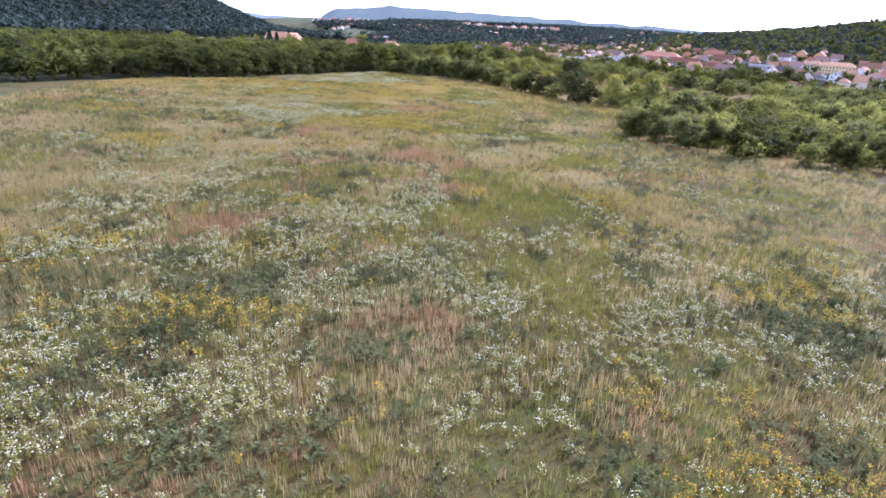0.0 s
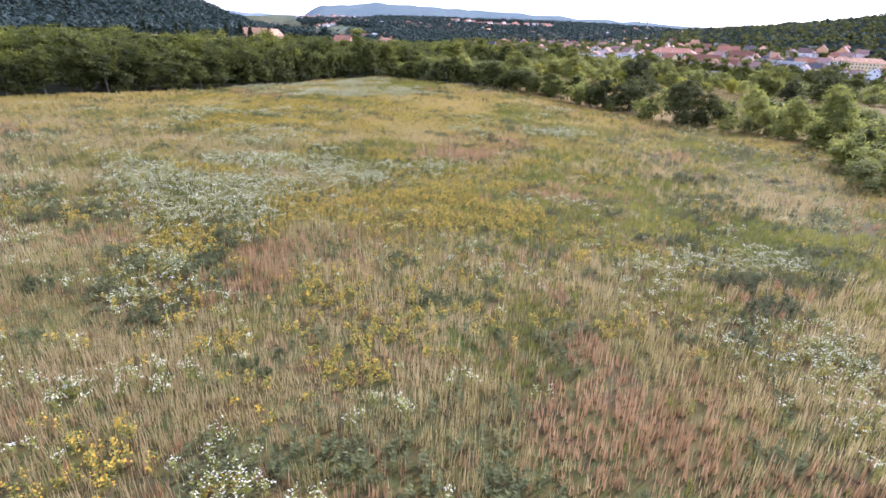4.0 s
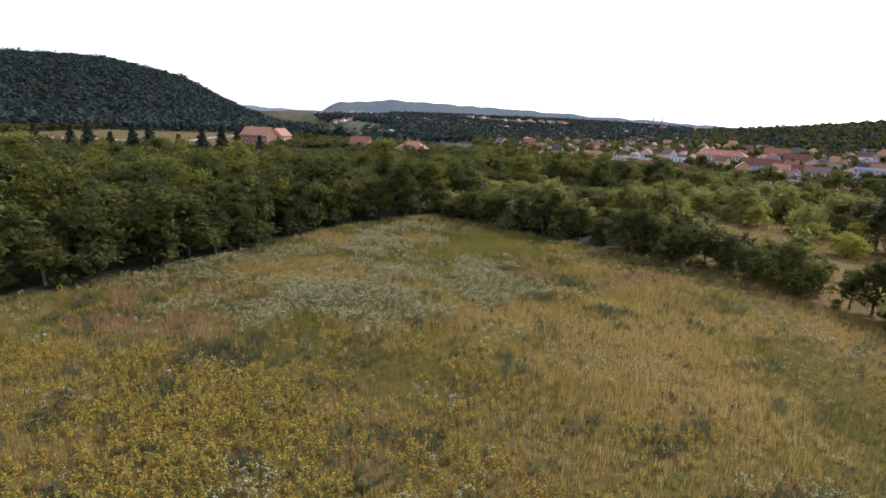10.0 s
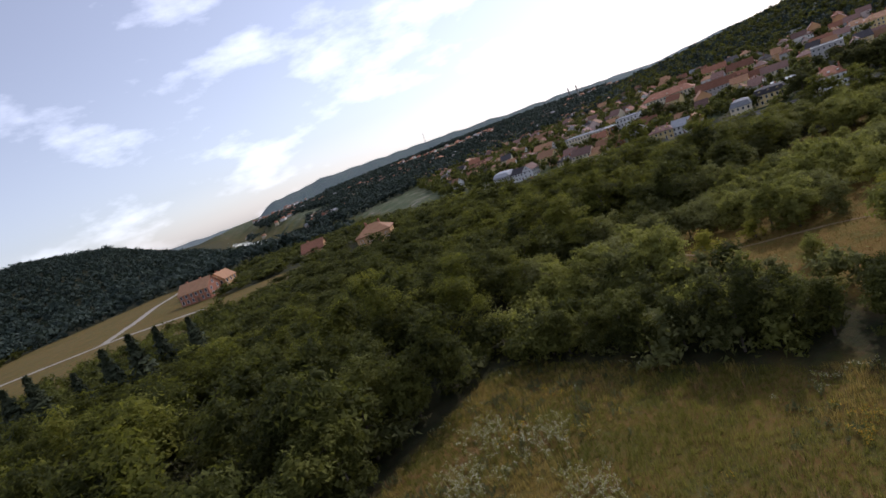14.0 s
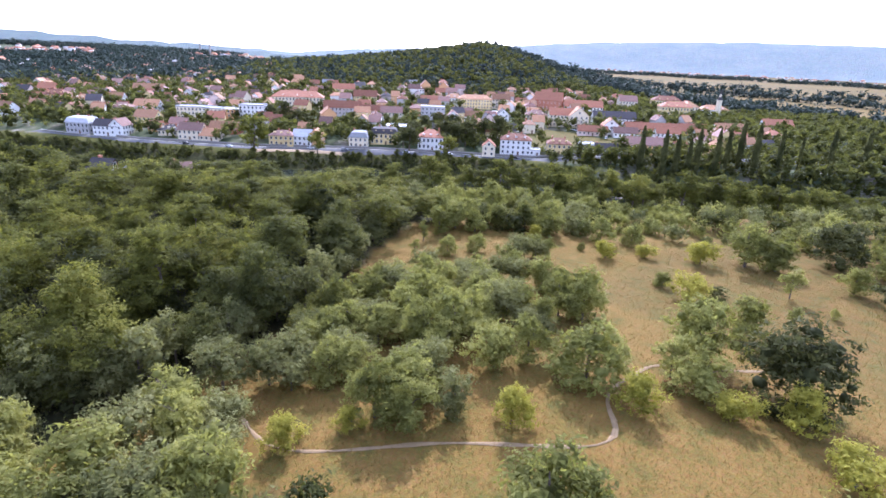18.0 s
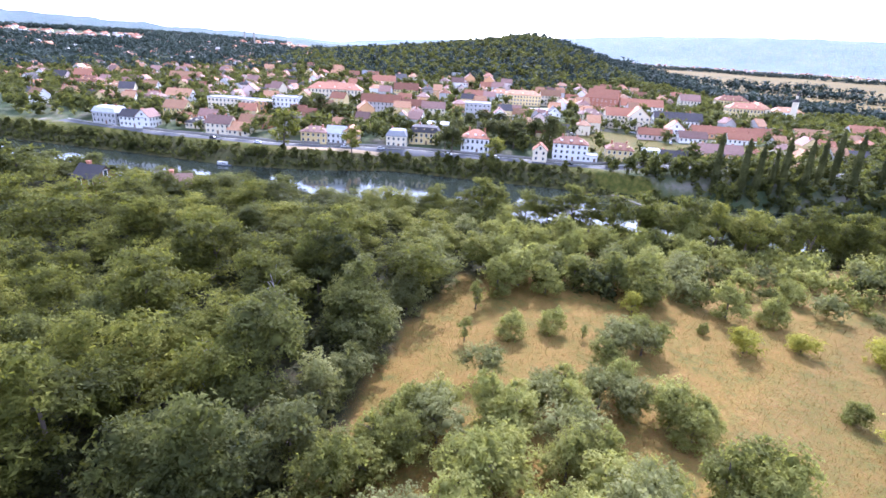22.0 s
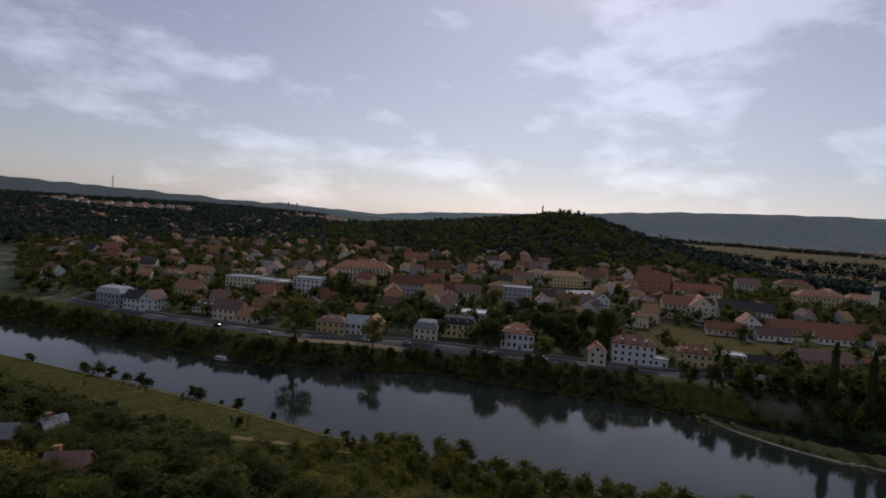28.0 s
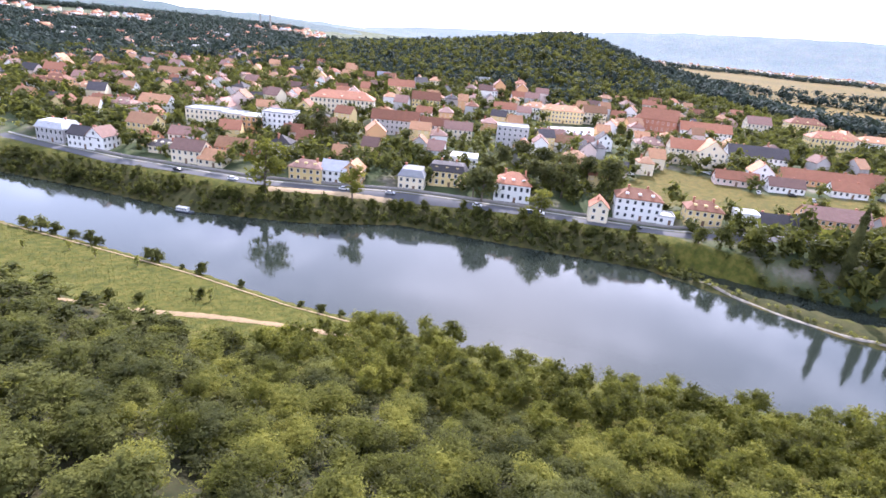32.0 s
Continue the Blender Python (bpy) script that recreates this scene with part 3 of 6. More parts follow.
BUSH_KINDS = [tree_kind(260 + k, 2.2, 1.0, 4600, 0.056, LEAF_BUSH, 18, 0.0, 0.05, 0.4, 0.95, True) for k in range(4)]
WILLOW_KINDS = [tree_kind(270 + k, 2.3, 1.0, 4600, 0.056, LEAF_GREY, 18, 0.0, 0.05, 0.3, 0.95, True) for k in range(3)]
YELLOW_KINDS = [tree_kind(280 + k, 1.7, 1.0, 3200, 0.06, LEAF_YELLOW, 14, 0.0, 0.04, 0.5, 0.9, True) for k in range(2)]
DARK_KINDS = [tree_kind(290 + k, 2.0, 1.0, 4800, 0.056, LEAF_DARK, 26, 0.0, 0.05, 0.4, 0.9, True) for k in range(2)]
SLIM_KINDS = [tree_kind(300 + k, 4.2, 1.0, 900, 0.15, LEAF_BUSH, 9, 0.12, 0.08, 0.4, 1.2) for k in range(2)]


def edge_line(points, kinds, name, label, category, group, step, off, lo, hi, seed):
    """Trees in a loose line along an edge, a little to its left."""
    r = np.random.default_rng(seed)
    for (ax, ay), (bx, by) in zip(points[:-1], points[1:]):
        n = max(1, round(math.hypot(bx - ax, by - ay) / step))
        for k in range(n):
            t = (k + r.uniform(0.1, 0.9)) / n
            d = math.hypot(bx - ax, by - ay)
            o = off + r.uniform(-1.2, 1.6)
            x, y = ax + (bx - ax) * t - (by - ay) / d * o, ay + (by - ay) * t + (bx - ax) / d * o
            plant(kinds[r.integers(len(kinds))], name, x, y, r.uniform(lo, hi), r.uniform(0, 6.28), label, category, group, 0.1, r.uniform(0.85, 1.1))


edge_line([(-24, 246), (-37, 233), (-43, 222), (-48, 208), (-60, 186), (-74, 168), (-100, 138), (-130, 110)][::-1], EDGE_KINDS, "tree",
          "round green tree standing at the meadow's edge", "tree", "trees along the meadow", 4.6, 3.2, 0.72, 1.12, 11)
edge_line([(-20, 247), (-12, 236), (-5, 226), (6, 214), (20, 195), (27, 178)], EDGE_KINDS, "tree",
          "low broad tree casting shade on the meadow", "tree", "trees along the meadow", 2.6, 2.4, 0.62, 0.85, 12)
edge_line([(-21, 249), (-12, 240), (-2, 228), (10, 212)], EDGE_KINDS, "tree",
          "dark round tree in the strip beside the meadow", "tree", "trees along the meadow", 3.2, 5.2, 0.5, 0.7, 19)
edge_line([(-12, 264), (-3, 271), (14, 273), (26, 276), (42, 288), (57, 298), (70, 306)], GREY_KINDS, "small_tree",
          "silvery grey-green small tree at the clearing's edge", "tree", "trees along the clearing", 3.3, 2.0, 0.75, 1.25, 14)
edge_line([(-10, 272), (14, 281), (40, 297), (66, 315)], TALL_KINDS, "tall_tree",
          "tall feathery locust tree rising over the wood", "tree", "tall locust trees", 8, 6, 0.75, 1.05, 15)
edge_line([(84, 332), (98, 318), (110, 304), (120, 293), (132, 283), (150, 270), (172, 254), (205, 225)], TALL_KINDS, "tall_tree",
          "tall slender tree on the slope above the river", "tree", "tall trees above the river", 4.6, 2.0, 0.85, 1.1, 16)
edge_line([(124, 303), (136, 292), (150, 281), (168, 267), (195, 246)], TALL_KINDS + OAK_KINDS, "tall_tree",
          "tall dark tree on the slope above the river", "tree", "tall trees above the river", 5.5, 2.0, 1.0, 1.2, 17)
for x, y, s, lean in [(24, 306, 1.1, 1.05), (37, 322, 1.05, 1.0), (72, 372, 0.7, 1.0), (86, 381, 0.7, 1.1), (25, 415, 0.7, 0.85), (8, 300, 0.95, 1), (52, 345, 0.85, 1)]:
    plant(TALL_KINDS[int(x) % 3], "tall_tree", x, y, s, x, "tall spreading locust tree with a light yellow-green crown", "tree", "tall locust trees", 0.2, lean)

# bushes of the clearing, by kind
def bushes(rows, kinds, name, label, flat=1.0, seed=1, grow=1.05, clustered=False):
    r = np.random.default_rng(seed)
    spread = [(x, y, radius) for x, y, radius in rows]
    if clustered:                                  # a thicket is made of several stems close together
        spread = [(x + radius * 0.52 * math.cos(a0 + k * 2.1), y + radius * 0.52 * math.sin(a0 + k * 2.1), radius * r.uniform(0.5, 0.72)) for x, y, radius in rows for a0 in [r.uniform(0, 6.28)] for k in range(3)]
    for x, y, radius in spread:
        plant(kinds[r.integers(len(kinds))], name, x, y, radius * grow, r.uniform(0, 6.28), label, "bush" if name == "bush" else "tree",
              "bushes in the clearing", 0.05 * radius, flat * r.uniform(0.85, 1.1))


bushes([(12.2, 236.8, 1.5), (48.8, 211.6, 2.1), (44.7, 230.4, 3.0), (52.6, 233.7, 4.2), (67.0, 233.1, 3.0), (87.6, 226.4, 0.8), (79.0, 249.6, 1.6),
        (103.0, 244.0, 4.6), (104.8, 239.3, 3.4), (114.9, 222.9, 3.6), (102.9, 226.5, 2.5), (37.8, 239.5, 4.1), (37.1, 246.6, 2.5), (33.1, 248.1, 2.9)],
       BUSH_KINDS, "bush", "dense round green bush in dry grass", 0.9, 21, 1.12)
bushes([(19.9, 248.7, 4.3), (21.0, 259.3, 3.1), (16.0, 262.8, 3.4), (3.0, 260.8, 4.7), (5.8, 257.0, 3.0), (-6.7, 257.2, 5.7), (-0.1, 249.9, 4.5),
        (-8.9, 266.9, 3.8), (28.5, 264.9, 3.4), (31.8, 261.9, 4.1), (32.2, 255.8, 3.9), (38.2, 257.6, 3.5), (22.7, 266.7, 3.3), (30.2, 274.0, 3.3)],
       BUSH_KINDS + WILLOW_KINDS[:1], "bush", "tall leafy bush in a close thicket", 1.0, 22, 1.25, True)
bushes([(41.0, 275.5, 3.6), (46.9, 271.1, 3.7), (53.4, 269.6, 3.4), (58.8, 266.5, 3.2), (73.9, 271.7, 2.7), (53.3, 250.8, 3.9), (60.7, 259.5, 3.3),
        (44.6, 256.0, 3.6), (38.8, 266.3, 3.8), (35.9, 274.7, 3.1), (44.1, 250.6, 2.7), (47.0, 262.5, 3.2), (26.0, 252.5, 3.0), (24.5, 270, 3.0)],
       BUSH_KINDS + WILLOW_KINDS[:1], "bush", "grey-green bush in a close thicket", 1.0, 23, 1.3, True)
bushes([(68.2, 282.4, 2.1), (62.4, 284.7, 2.2), (65.9, 272.5, 2.4), (59.0, 265.0, 1.4), (85.8, 269.6, 0.9), (17.6, 230.1, 4.3), (94, 270, 3.0), (88, 279, 3.4), (98, 265, 2.6)],
       BUSH_KINDS, "bush", "round green bush on its own in dry grass", 0.9, 24)
bushes([(24.0, 245.1, 2.3), (10.8, 266.8, 3.2), (-3.0, 275.8, 3.4), (69.0, 273.0, 2.8), (52.1, 279.2, 2.3), (2.2, 273.8, 3.2)], WILLOW_KINDS, "bush",
       "silver-grey willow bush in dry grass", 1.0, 25)
bushes([(42.1, 216.4, 2.9), (47.8, 221.7, 2.7), (37.3, 233.0, 2.6), (43.5, 226.6, 2.3), (85.0, 263.7, 2.3), (92.2, 259.1, 2.1), (97.6, 250.4, 3.0),
        (82.9, 279.1, 1.9), (75.6, 243.8, 3.0), (26.2, 240.2, 2.2), (10.8, 253.1, 2.1), (15.9, 250.5, 1.6)], YELLOW_KINDS, "bush",
       "low yellow-green bush in dry grass", 0.95, 26)
bushes([(47.3, 224.6, 1.1), (52.3, 223.5, 5.2), (79.3, 241.3, 1.8), (117.4, 231.9, 5.0), (97.4, 218.7, 4.2), (46.5, 203, 4.2)], DARK_KINDS, "bush",
       "dark green spreading bush in dry grass", 0.85, 27)
bushes([(46.3, 234.1, 1.5), (78.9, 230.0, 1.1), (91.6, 233.4, 1.5), (41.8, 237.9, 1.1), (56.6, 287.5, 1.0), (64.4, 293.6, 1.2), (70.0, 278.6, 0.6)],
       SLIM_KINDS, "young_tree", "young tree with a thin stem in dry grass", 0.85, 28)
bushes([(78.2, 302.0, 3.0), (70.8, 295.6, 2.6), (76.3, 296.1, 3.1), (77.5, 291.2, 2.2), (88.4, 295.6, 2.7), (83.6, 290.3, 2.5), (80.9, 296.4, 2.9), (87.7, 285.5, 2.3), (92.2, 283.3, 3.0), (100.0, 295.2, 2.6), (103.1, 290.8, 3.0), (99.8, 285.9, 2.6), (89.8, 304.2, 2.5), (87.7, 307.5, 2.9), (96.3, 302.4, 3.1), (102.2, 298.4, 2.5), (175.1, 322.9, 3.1)],
       BUSH_KINDS, "bush", "yellow-green spreading bush in a thicket", 0.95, 29, 1.3)
bushes([(161.3, 344.4, 3.0), (160.9, 332.2, 2.3), (86.6, 312.8, 2.7), (79.2, 312.0, 2.8), (93.5, 316.7, 3.0), (88.6, 319.7, 2.8), (75.4, 316.1, 2.2), (69.9, 311.5, 2.6), (64.9, 302.0, 2.6), (70.2, 308.9, 2.6), (121.3, 290.5, 3.1), (112.7, 287.4, 2.4), (106.8, 284.3, 2.3), (112.3, 284.4, 2.6), (100.2, 280.6, 2.7), (115.6, 294.0, 3.0), (90.3, 288.5, 2.7), (82.4, 294.9, 2.4)],
       BUSH_KINDS + WILLOW_KINDS, "bush", "pale grey-green bush in a thicket", 0.95, 30, 1.3)

# scrub east of the meadow
sx, sy = scatter(rng, 0, 250, 30, 330, 4.7, lambda x, y: in_poly(SCRUB, x, y) & ~in_poly(MEADOW, x, y) & (rng.random(len(x)) < np.where((x < 62) & (y > 145) & (y < 205), 0.75, np.where(y > 235, 1.0, 0.88))))
shut = np.ones(len(sx), bool)
for gap in GAPS:
    shut &= ~in_poly(gap, sx, sy)
sx, sy = sx[shut], sy[shut]
scrub_shapes = shapes(330, 4, 2.6, 0.0, 4.0, 10, 640, 0.27, up=0.4, core=0.5, squash=0.9, skirt=True, per=10)
tx, ty = scatter(rng, -30, 10, 226, 272, 3.4, lambda x, y: in_poly(STRIP, x, y) & (x < 9) & (x + 0.55 * (y - 228) < 16) & ~in_poly(MEADOW, x, y))
sx, sy = np.concatenate([sx, tx]), np.concatenate([sy, ty])
pick = rng.random(len(sx))
stuff_trees("scrub", "thick green scrub of blackthorn and willow", "scrub", sx[pick < 0.45], sy[pick < 0.45], scrub_shapes, 0.5, 1.3, LEAF_BUSH, 31, 0.3)
stuff_trees("dark_scrub", "dark leafy scrub of hawthorn and young oak", "scrub", sx[(pick >= 0.45) & (pick < 0.75)], sy[(pick >= 0.45) & (pick < 0.75)], scrub_shapes, 0.6, 1.35, LEAF_MAPLE, 34, 0.3)
stuff_trees("willow_scrub", "silvery willow scrub among the thorns", "scrub", sx[pick >= 0.75], sy[pick >= 0.75], scrub_shapes, 0.45, 1.3, LEAF_GREY, 32, 0.3)
edge_line([(68, 77), (46, 83), (34, 99), (36, 107), (46, 112)], EDGE_KINDS, "small_tree",
          "bushy dark green tree at the meadow's edge", "tree", "trees along the meadow", 3.6, -2.2, 0.5, 0.68, 33)
bushes([(30.5, 181.5, 3.6), (35, 178.5, 3.9), (39.5, 162.5, 4.3), (43.5, 160.5, 3.2), (49, 155, 3.4), (53, 149, 3.8), (54, 141, 4.2), (60, 134, 3.6)], DARK_KINDS + BUSH_KINDS[:1], "bush",
       "dark round bush at the meadow's edge", 1.0, 35, 1.0)

# ---- meadow: tufts of grass, herbs and flowers ----
def blade_tufts(rng, x, y, z, tall, wide, blades, thick=0.16, stand=1.0):
    """Tufts of bent blades: three corners a blade, splayed round the foot."""
    n = len(x)
    a = rng.uniform(0, 2 * np.pi, (n, blades))
    lean = rng.uniform(0.15, 0.75, (n, blades)) * wide[:, None] * stand
    h = tall[:, None] * rng.uniform(0.55, 1.1, (n, blades))
    fx, fy = x[:, None] + rng.normal(size=(n, blades)) * 0.3 * wide[:, None], y[:, None] + rng.normal(size=(n, blades)) * 0.3 * wide[:, None]
    tx, ty = fx + np.cos(a) * lean, fy + np.sin(a) * lean
    b = a + np.pi / 2 + rng.normal(size=a.shape) * 0.4
    w = thick * wide[:, None] * rng.uniform(0.6, 1.4, a.shape)
    zz = np.broadcast_to(z[:, None], a.shape)
    v = np.stack([np.stack([fx - np.cos(b) * w, fy - np.sin(b) * w, zz - 0.05], -1), np.stack([fx + np.cos(b) * w, fy + np.sin(b) * w, zz - 0.05], -1),
                  np.stack([tx, ty, zz + h], -1)], 2).reshape(-1, 3)
    return v, np.arange(len(v)).reshape(-1, 3)


def blossoms(rng, x, y, z, size):
    """Flower heads: small tilted rhombs, each on its own."""
    nor = rng.normal(size=(len(x), 3)) * 0.45 + (0, 0, 1)
    nor /= np.linalg.norm(nor, axis=1, keepdims=True)
    n = len(x)
    t = np.cross(nor, rng.normal(size=(n, 3)))
    t /= np.linalg.norm(t, axis=1, keepdims=True)
    b, c, s = np.cross(nor, t), np.stack([x, y, z], 1), (size * rng.uniform(0.6, 1.4, n))[:, None]
    v = np.stack([c - t * s, c + b * s * 0.8, c + t * s, c - b * s * 0.8], 1).reshape(-1, 3)
    return v, np.arange(len(v)).reshape(-1, 4)


def herb_material(name, stops, scale, glow=0.3, vary=0.6, rough=0.85):
    m, n, l = material(name)
    big, geo = noise_of(n, l, scale, 4, 0.6, "Position"), n.new("ShaderNodeNewGeometry")
    a = n.new("ShaderNodeMath")
    a.operation = "MULTIPLY_ADD"
    a.inputs[1].default_value, a.inputs[2].default_value = 1.7, -0.35 - vary / 2
    b = n.new("ShaderNodeMath")
    b.operation = "MULTIPLY_ADD"
    b.inputs[1].default_value = vary
    l.new(big.outputs["Fac"], a.inputs[0])
    l.new(geo.outputs["Random Per Island"], b.inputs[0])
    l.new(a.outputs[0], b.inputs[2])
    r = ramp_of(n, stops)
    l.new(b.outputs[0], r.inputs["Fac"])
    p = finish(n, l, r.outputs["Color"], rough, spec=0.1)
    tr, mix = n.new("ShaderNodeBsdfTranslucent"), n.new("ShaderNodeMixShader")
    l.new(r.outputs["Color"], tr.inputs["Color"])
    mix.inputs[0].default_value = glow
    l.new(p.outputs["BSDF"], mix.inputs[1])
    l.new(tr.outputs["BSDF"], mix.inputs[2])
    l.new(mix.outputs[0], n["Material Output"].inputs["Surface"])
    return m


GRASS_TUFT = herb_material("meadow_grass", [(0.0, (0.2, 0.175, 0.05)), (0.3, (0.29, 0.235, 0.08)), (0.55, (0.39, 0.305, 0.125)), (0.8, (0.47, 0.365, 0.175)), (1.0, (0.36, 0.235, 0.11))], 0.07, 0.5, 0.6)
GREEN_TUFT = herb_material("green_grass", [(0.0, (0.1, 0.11, 0.02)), (0.5, (0.2, 0.195, 0.034)), (1.0, (0.33, 0.285, 0.065))], 0.1, 0.5, 0.7)
GOLD_TUFT = herb_material("golden_grass", [(0.0, (0.22, 0.185, 0.036)), (0.3, (0.32, 0.245, 0.055)), (0.55, (0.42, 0.31, 0.085)), (0.8, (0.49, 0.37, 0.13)), (1.0, (0.38, 0.23, 0.075))], 0.08, 0.5, 0.6)
DRY_TUFT = herb_material("dry_grass", [(0.0, (0.105, 0.098, 0.022)), (0.35, (0.158, 0.121, 0.026)), (0.65, (0.196, 0.125, 0.03)), (1.0, (0.235, 0.145, 0.043))], 0.06, 0.35, 0.45)
HERB = herb_material("meadow_herbs", [(0.0, (0.06, 0.07, 0.024)), (0.5, (0.115, 0.12, 0.045)), (1.0, (0.19, 0.19, 0.075))], 0.15, 0.3, 0.4)
LEAFY = herb_material("flower_leaves", [(0.0, (0.12, 0.13, 0.028)), (0.5, (0.23, 0.225, 0.048)), (1.0, (0.35, 0.315, 0.085))], 0.2, 0.45, 0.5)
WHITE_BLOOM = herb_material("white_blossom", [(0.0, (0.5, 0.47, 0.27)), (0.5, (0.62, 0.59, 0.4)), (1.0, (0.75, 0.71, 0.53))], 0.5, 0.3)
RUST = herb_material("sorrel_seeds", [(0.0, (0.27, 0.155, 0.065)), (1.0, (0.45, 0.295, 0.14))], 0.4, 0.4)
YELLOW_BLOOM = herb_material("yellow_blossom", [(0.0, (0.46, 0.28, 0.03)), (1.0, (0.72, 0.44, 0.055))], 0.4, 0.35)
GREEN_BANK = herb_material("bank_grass", [(0.0, (0.045, 0.055, 0.009)), (0.5, (0.075, 0.078, 0.013)), (1.0, (0.115, 0.1, 0.022))], 0.06)


def spots(x, y, rows):
    """How strongly a kind grows: a sum of soft round patches (x, y, radius, strength)."""
    total = np.zeros(len(x))
    for px, py, pr, ps in rows:
        total += ps * np.exp(-((x - px) ** 2 + (y - py) ** 2) / (pr * pr))
    return total


def lattice(i, j, seed):
    """A fixed random value for each corner of a grid."""
    h = np.sin(i * 127.1 + j * 311.7 + seed * 74.7) * 43758.5453
    return h - np.floor(h)


def drift(x, y, scale, seed):
    """Smooth noise over the ground in two octaves, spread round 0 with a deviation near 1."""
    total = np.zeros(len(x))
    for gain, k in ((0.75, 1.0), (0.45, 2.7)):
        u, v = x * scale * k + seed * 3.1, y * scale * k - seed * 1.7
        i, j = np.floor(u), np.floor(v)
        a, b = u - i, v - j
        a, b = a * a * (3 - 2 * a), b * b * (3 - 2 * b)
        n = (lattice(i, j, seed) * (1 - a) + lattice(i + 1, j, seed) * a) * (1 - b) + (lattice(i, j + 1, seed) * (1 - a) + lattice(i + 1, j + 1, seed) * a) * b
        total += gain * (n - 0.5) / 0.21
    return total


WHITE_SPOTS = [(-28, 61, 12, 1.0), (-30, 104, 11, 1.3), (-25, 199, 12, 1.2), (-32, 211, 8, 1.3), (-28, 222, 6, 1.0), (14, 24, 12, 0.5), (8, 15, 10, 0.5), (-10, 40, 12, 0.4),
               (-31, 186, 8, 0.8), (8, 158, 9, 0.7), (-15, 105, 8, 0.5), (-45, 70, 14, 0.6), (-50, 139, 7, 0.9), (-34, 117, 8, 0.9), (-30, 131, 6, 0.7),
               (-20, 201, 9, 0.8), (11, 145, 7, 0.9), (-14, 113, 6, 0.6), (-35, 208, 8, 1.0), (-36, 197, 8, 1.2), (-22, 194, 9, 1.3), (-47, 195, 8, 0.8), (-27, 216, 7, 0.9),
               (-33, 211, 5, 0.7), (-30, 219, 4, 0.8), (-27, 229, 4, 0.9), (14, 171, 5, 0.8), (-60, 197, 7, 0.8), (-44, 149, 5, 0.8), (-28, 112, 6, 0.6), (-21, 107, 5, 0.7), (-13, 114, 4, 0.7), (-10, 97, 3, 0.9), (10, 144, 5, 0.7), (-6, 42, 5, 0.6), (8, 43, 5, 0.6)]
YELLOW_SPOTS = [(-11, 92, 9, 0.8), (3, 92, 8, 0.6), (-43, 76, 8, 0.8), (-18, 113, 9, 0.7), (-26, 119, 7, 0.8), (-21, 98, 7, 0.7), (-5, 108, 10, 0.6), (-5, 99, 8, 0.8),
                (-44, 162, 12, 1.0), (-20, 160, 11, 0.9), (-20, 148, 10, 1.0), (-35, 147, 11, 0.9), (-12, 153, 9, 0.7), (-14, 75, 9, 0.5), (-19, 169, 7, 1.0), (-27, 116, 5, 1.0), (-9, 112, 6, 0.9), (-1, 118, 7, 0.8), (-40, 138, 6, 0.8), (-19, 122, 6, 0.8),
                (-23, 118, 5, 0.6), (-9, 112, 5, 0.7), (-1, 115, 6, 0.7), (-41, 116, 6, 0.9), (-18, 100, 5, 0.7), (-5, 99, 6, 0.8), (-6, 106, 5, 0.7), (-52, 165, 8, 0.8), (-17, 145, 6, 0.9)]
GREEN_SPOTS = [(-6, 155, 6, 1.0), (3, 161, 8, 1.0), (-10, 148, 4, 0.8), (-1, 46, 5, 0.6), (0, 42, 4, 0.4), (-12, 60, 5, 0.7), (-42, 215, 7, 0.7), (-12, 222, 9, 0.7)]
RUST_SPOTS = [(-9, 128, 7, 0.9), (-4, 123, 6, 0.9), (-13, 120, 6, 0.7), (0, 132, 7, 0.8), (-5, 70, 12, 0.7), (-20, 45, 10, 0.5), (-18, 42, 3, 1.0), (5, 105, 9, 0.5), (-19, 100, 3, 0.9), (-7, 99, 4, 0.8), (-10, 104, 4, 0.7), (-18, 39.5, 3, 0.9), (3, 60, 5, 0.9), (-1, 69, 5, 0.9), (0, 180, 12, 0.5), (-50, 180, 7, 0.6), (-8, 200, 9, 0.8), (5, 198, 9, 0.8), (-12, 218, 9, 0.8), (-46, 204, 6, 0.8), (-38, 218, 6, 0.7)]
in_sight = lambda x, y: in_poly(MEADOW, x, y) & (np.abs(x + 0.1 * y) < 14 + 0.62 * (y + 14)) & (np.abs(x + 10) < 74)
rng = np.random.default_rng(77)
mx, my = scatter(rng, -90, 75, 2, 248, 0.47, in_sight)
keep = rng.random(len(mx)) < np.where(np.abs(mx + 0.12 * my) < 34, 1.0, 0.5)
mx, my = mx[keep], my[keep]
mz = height(mx, my)
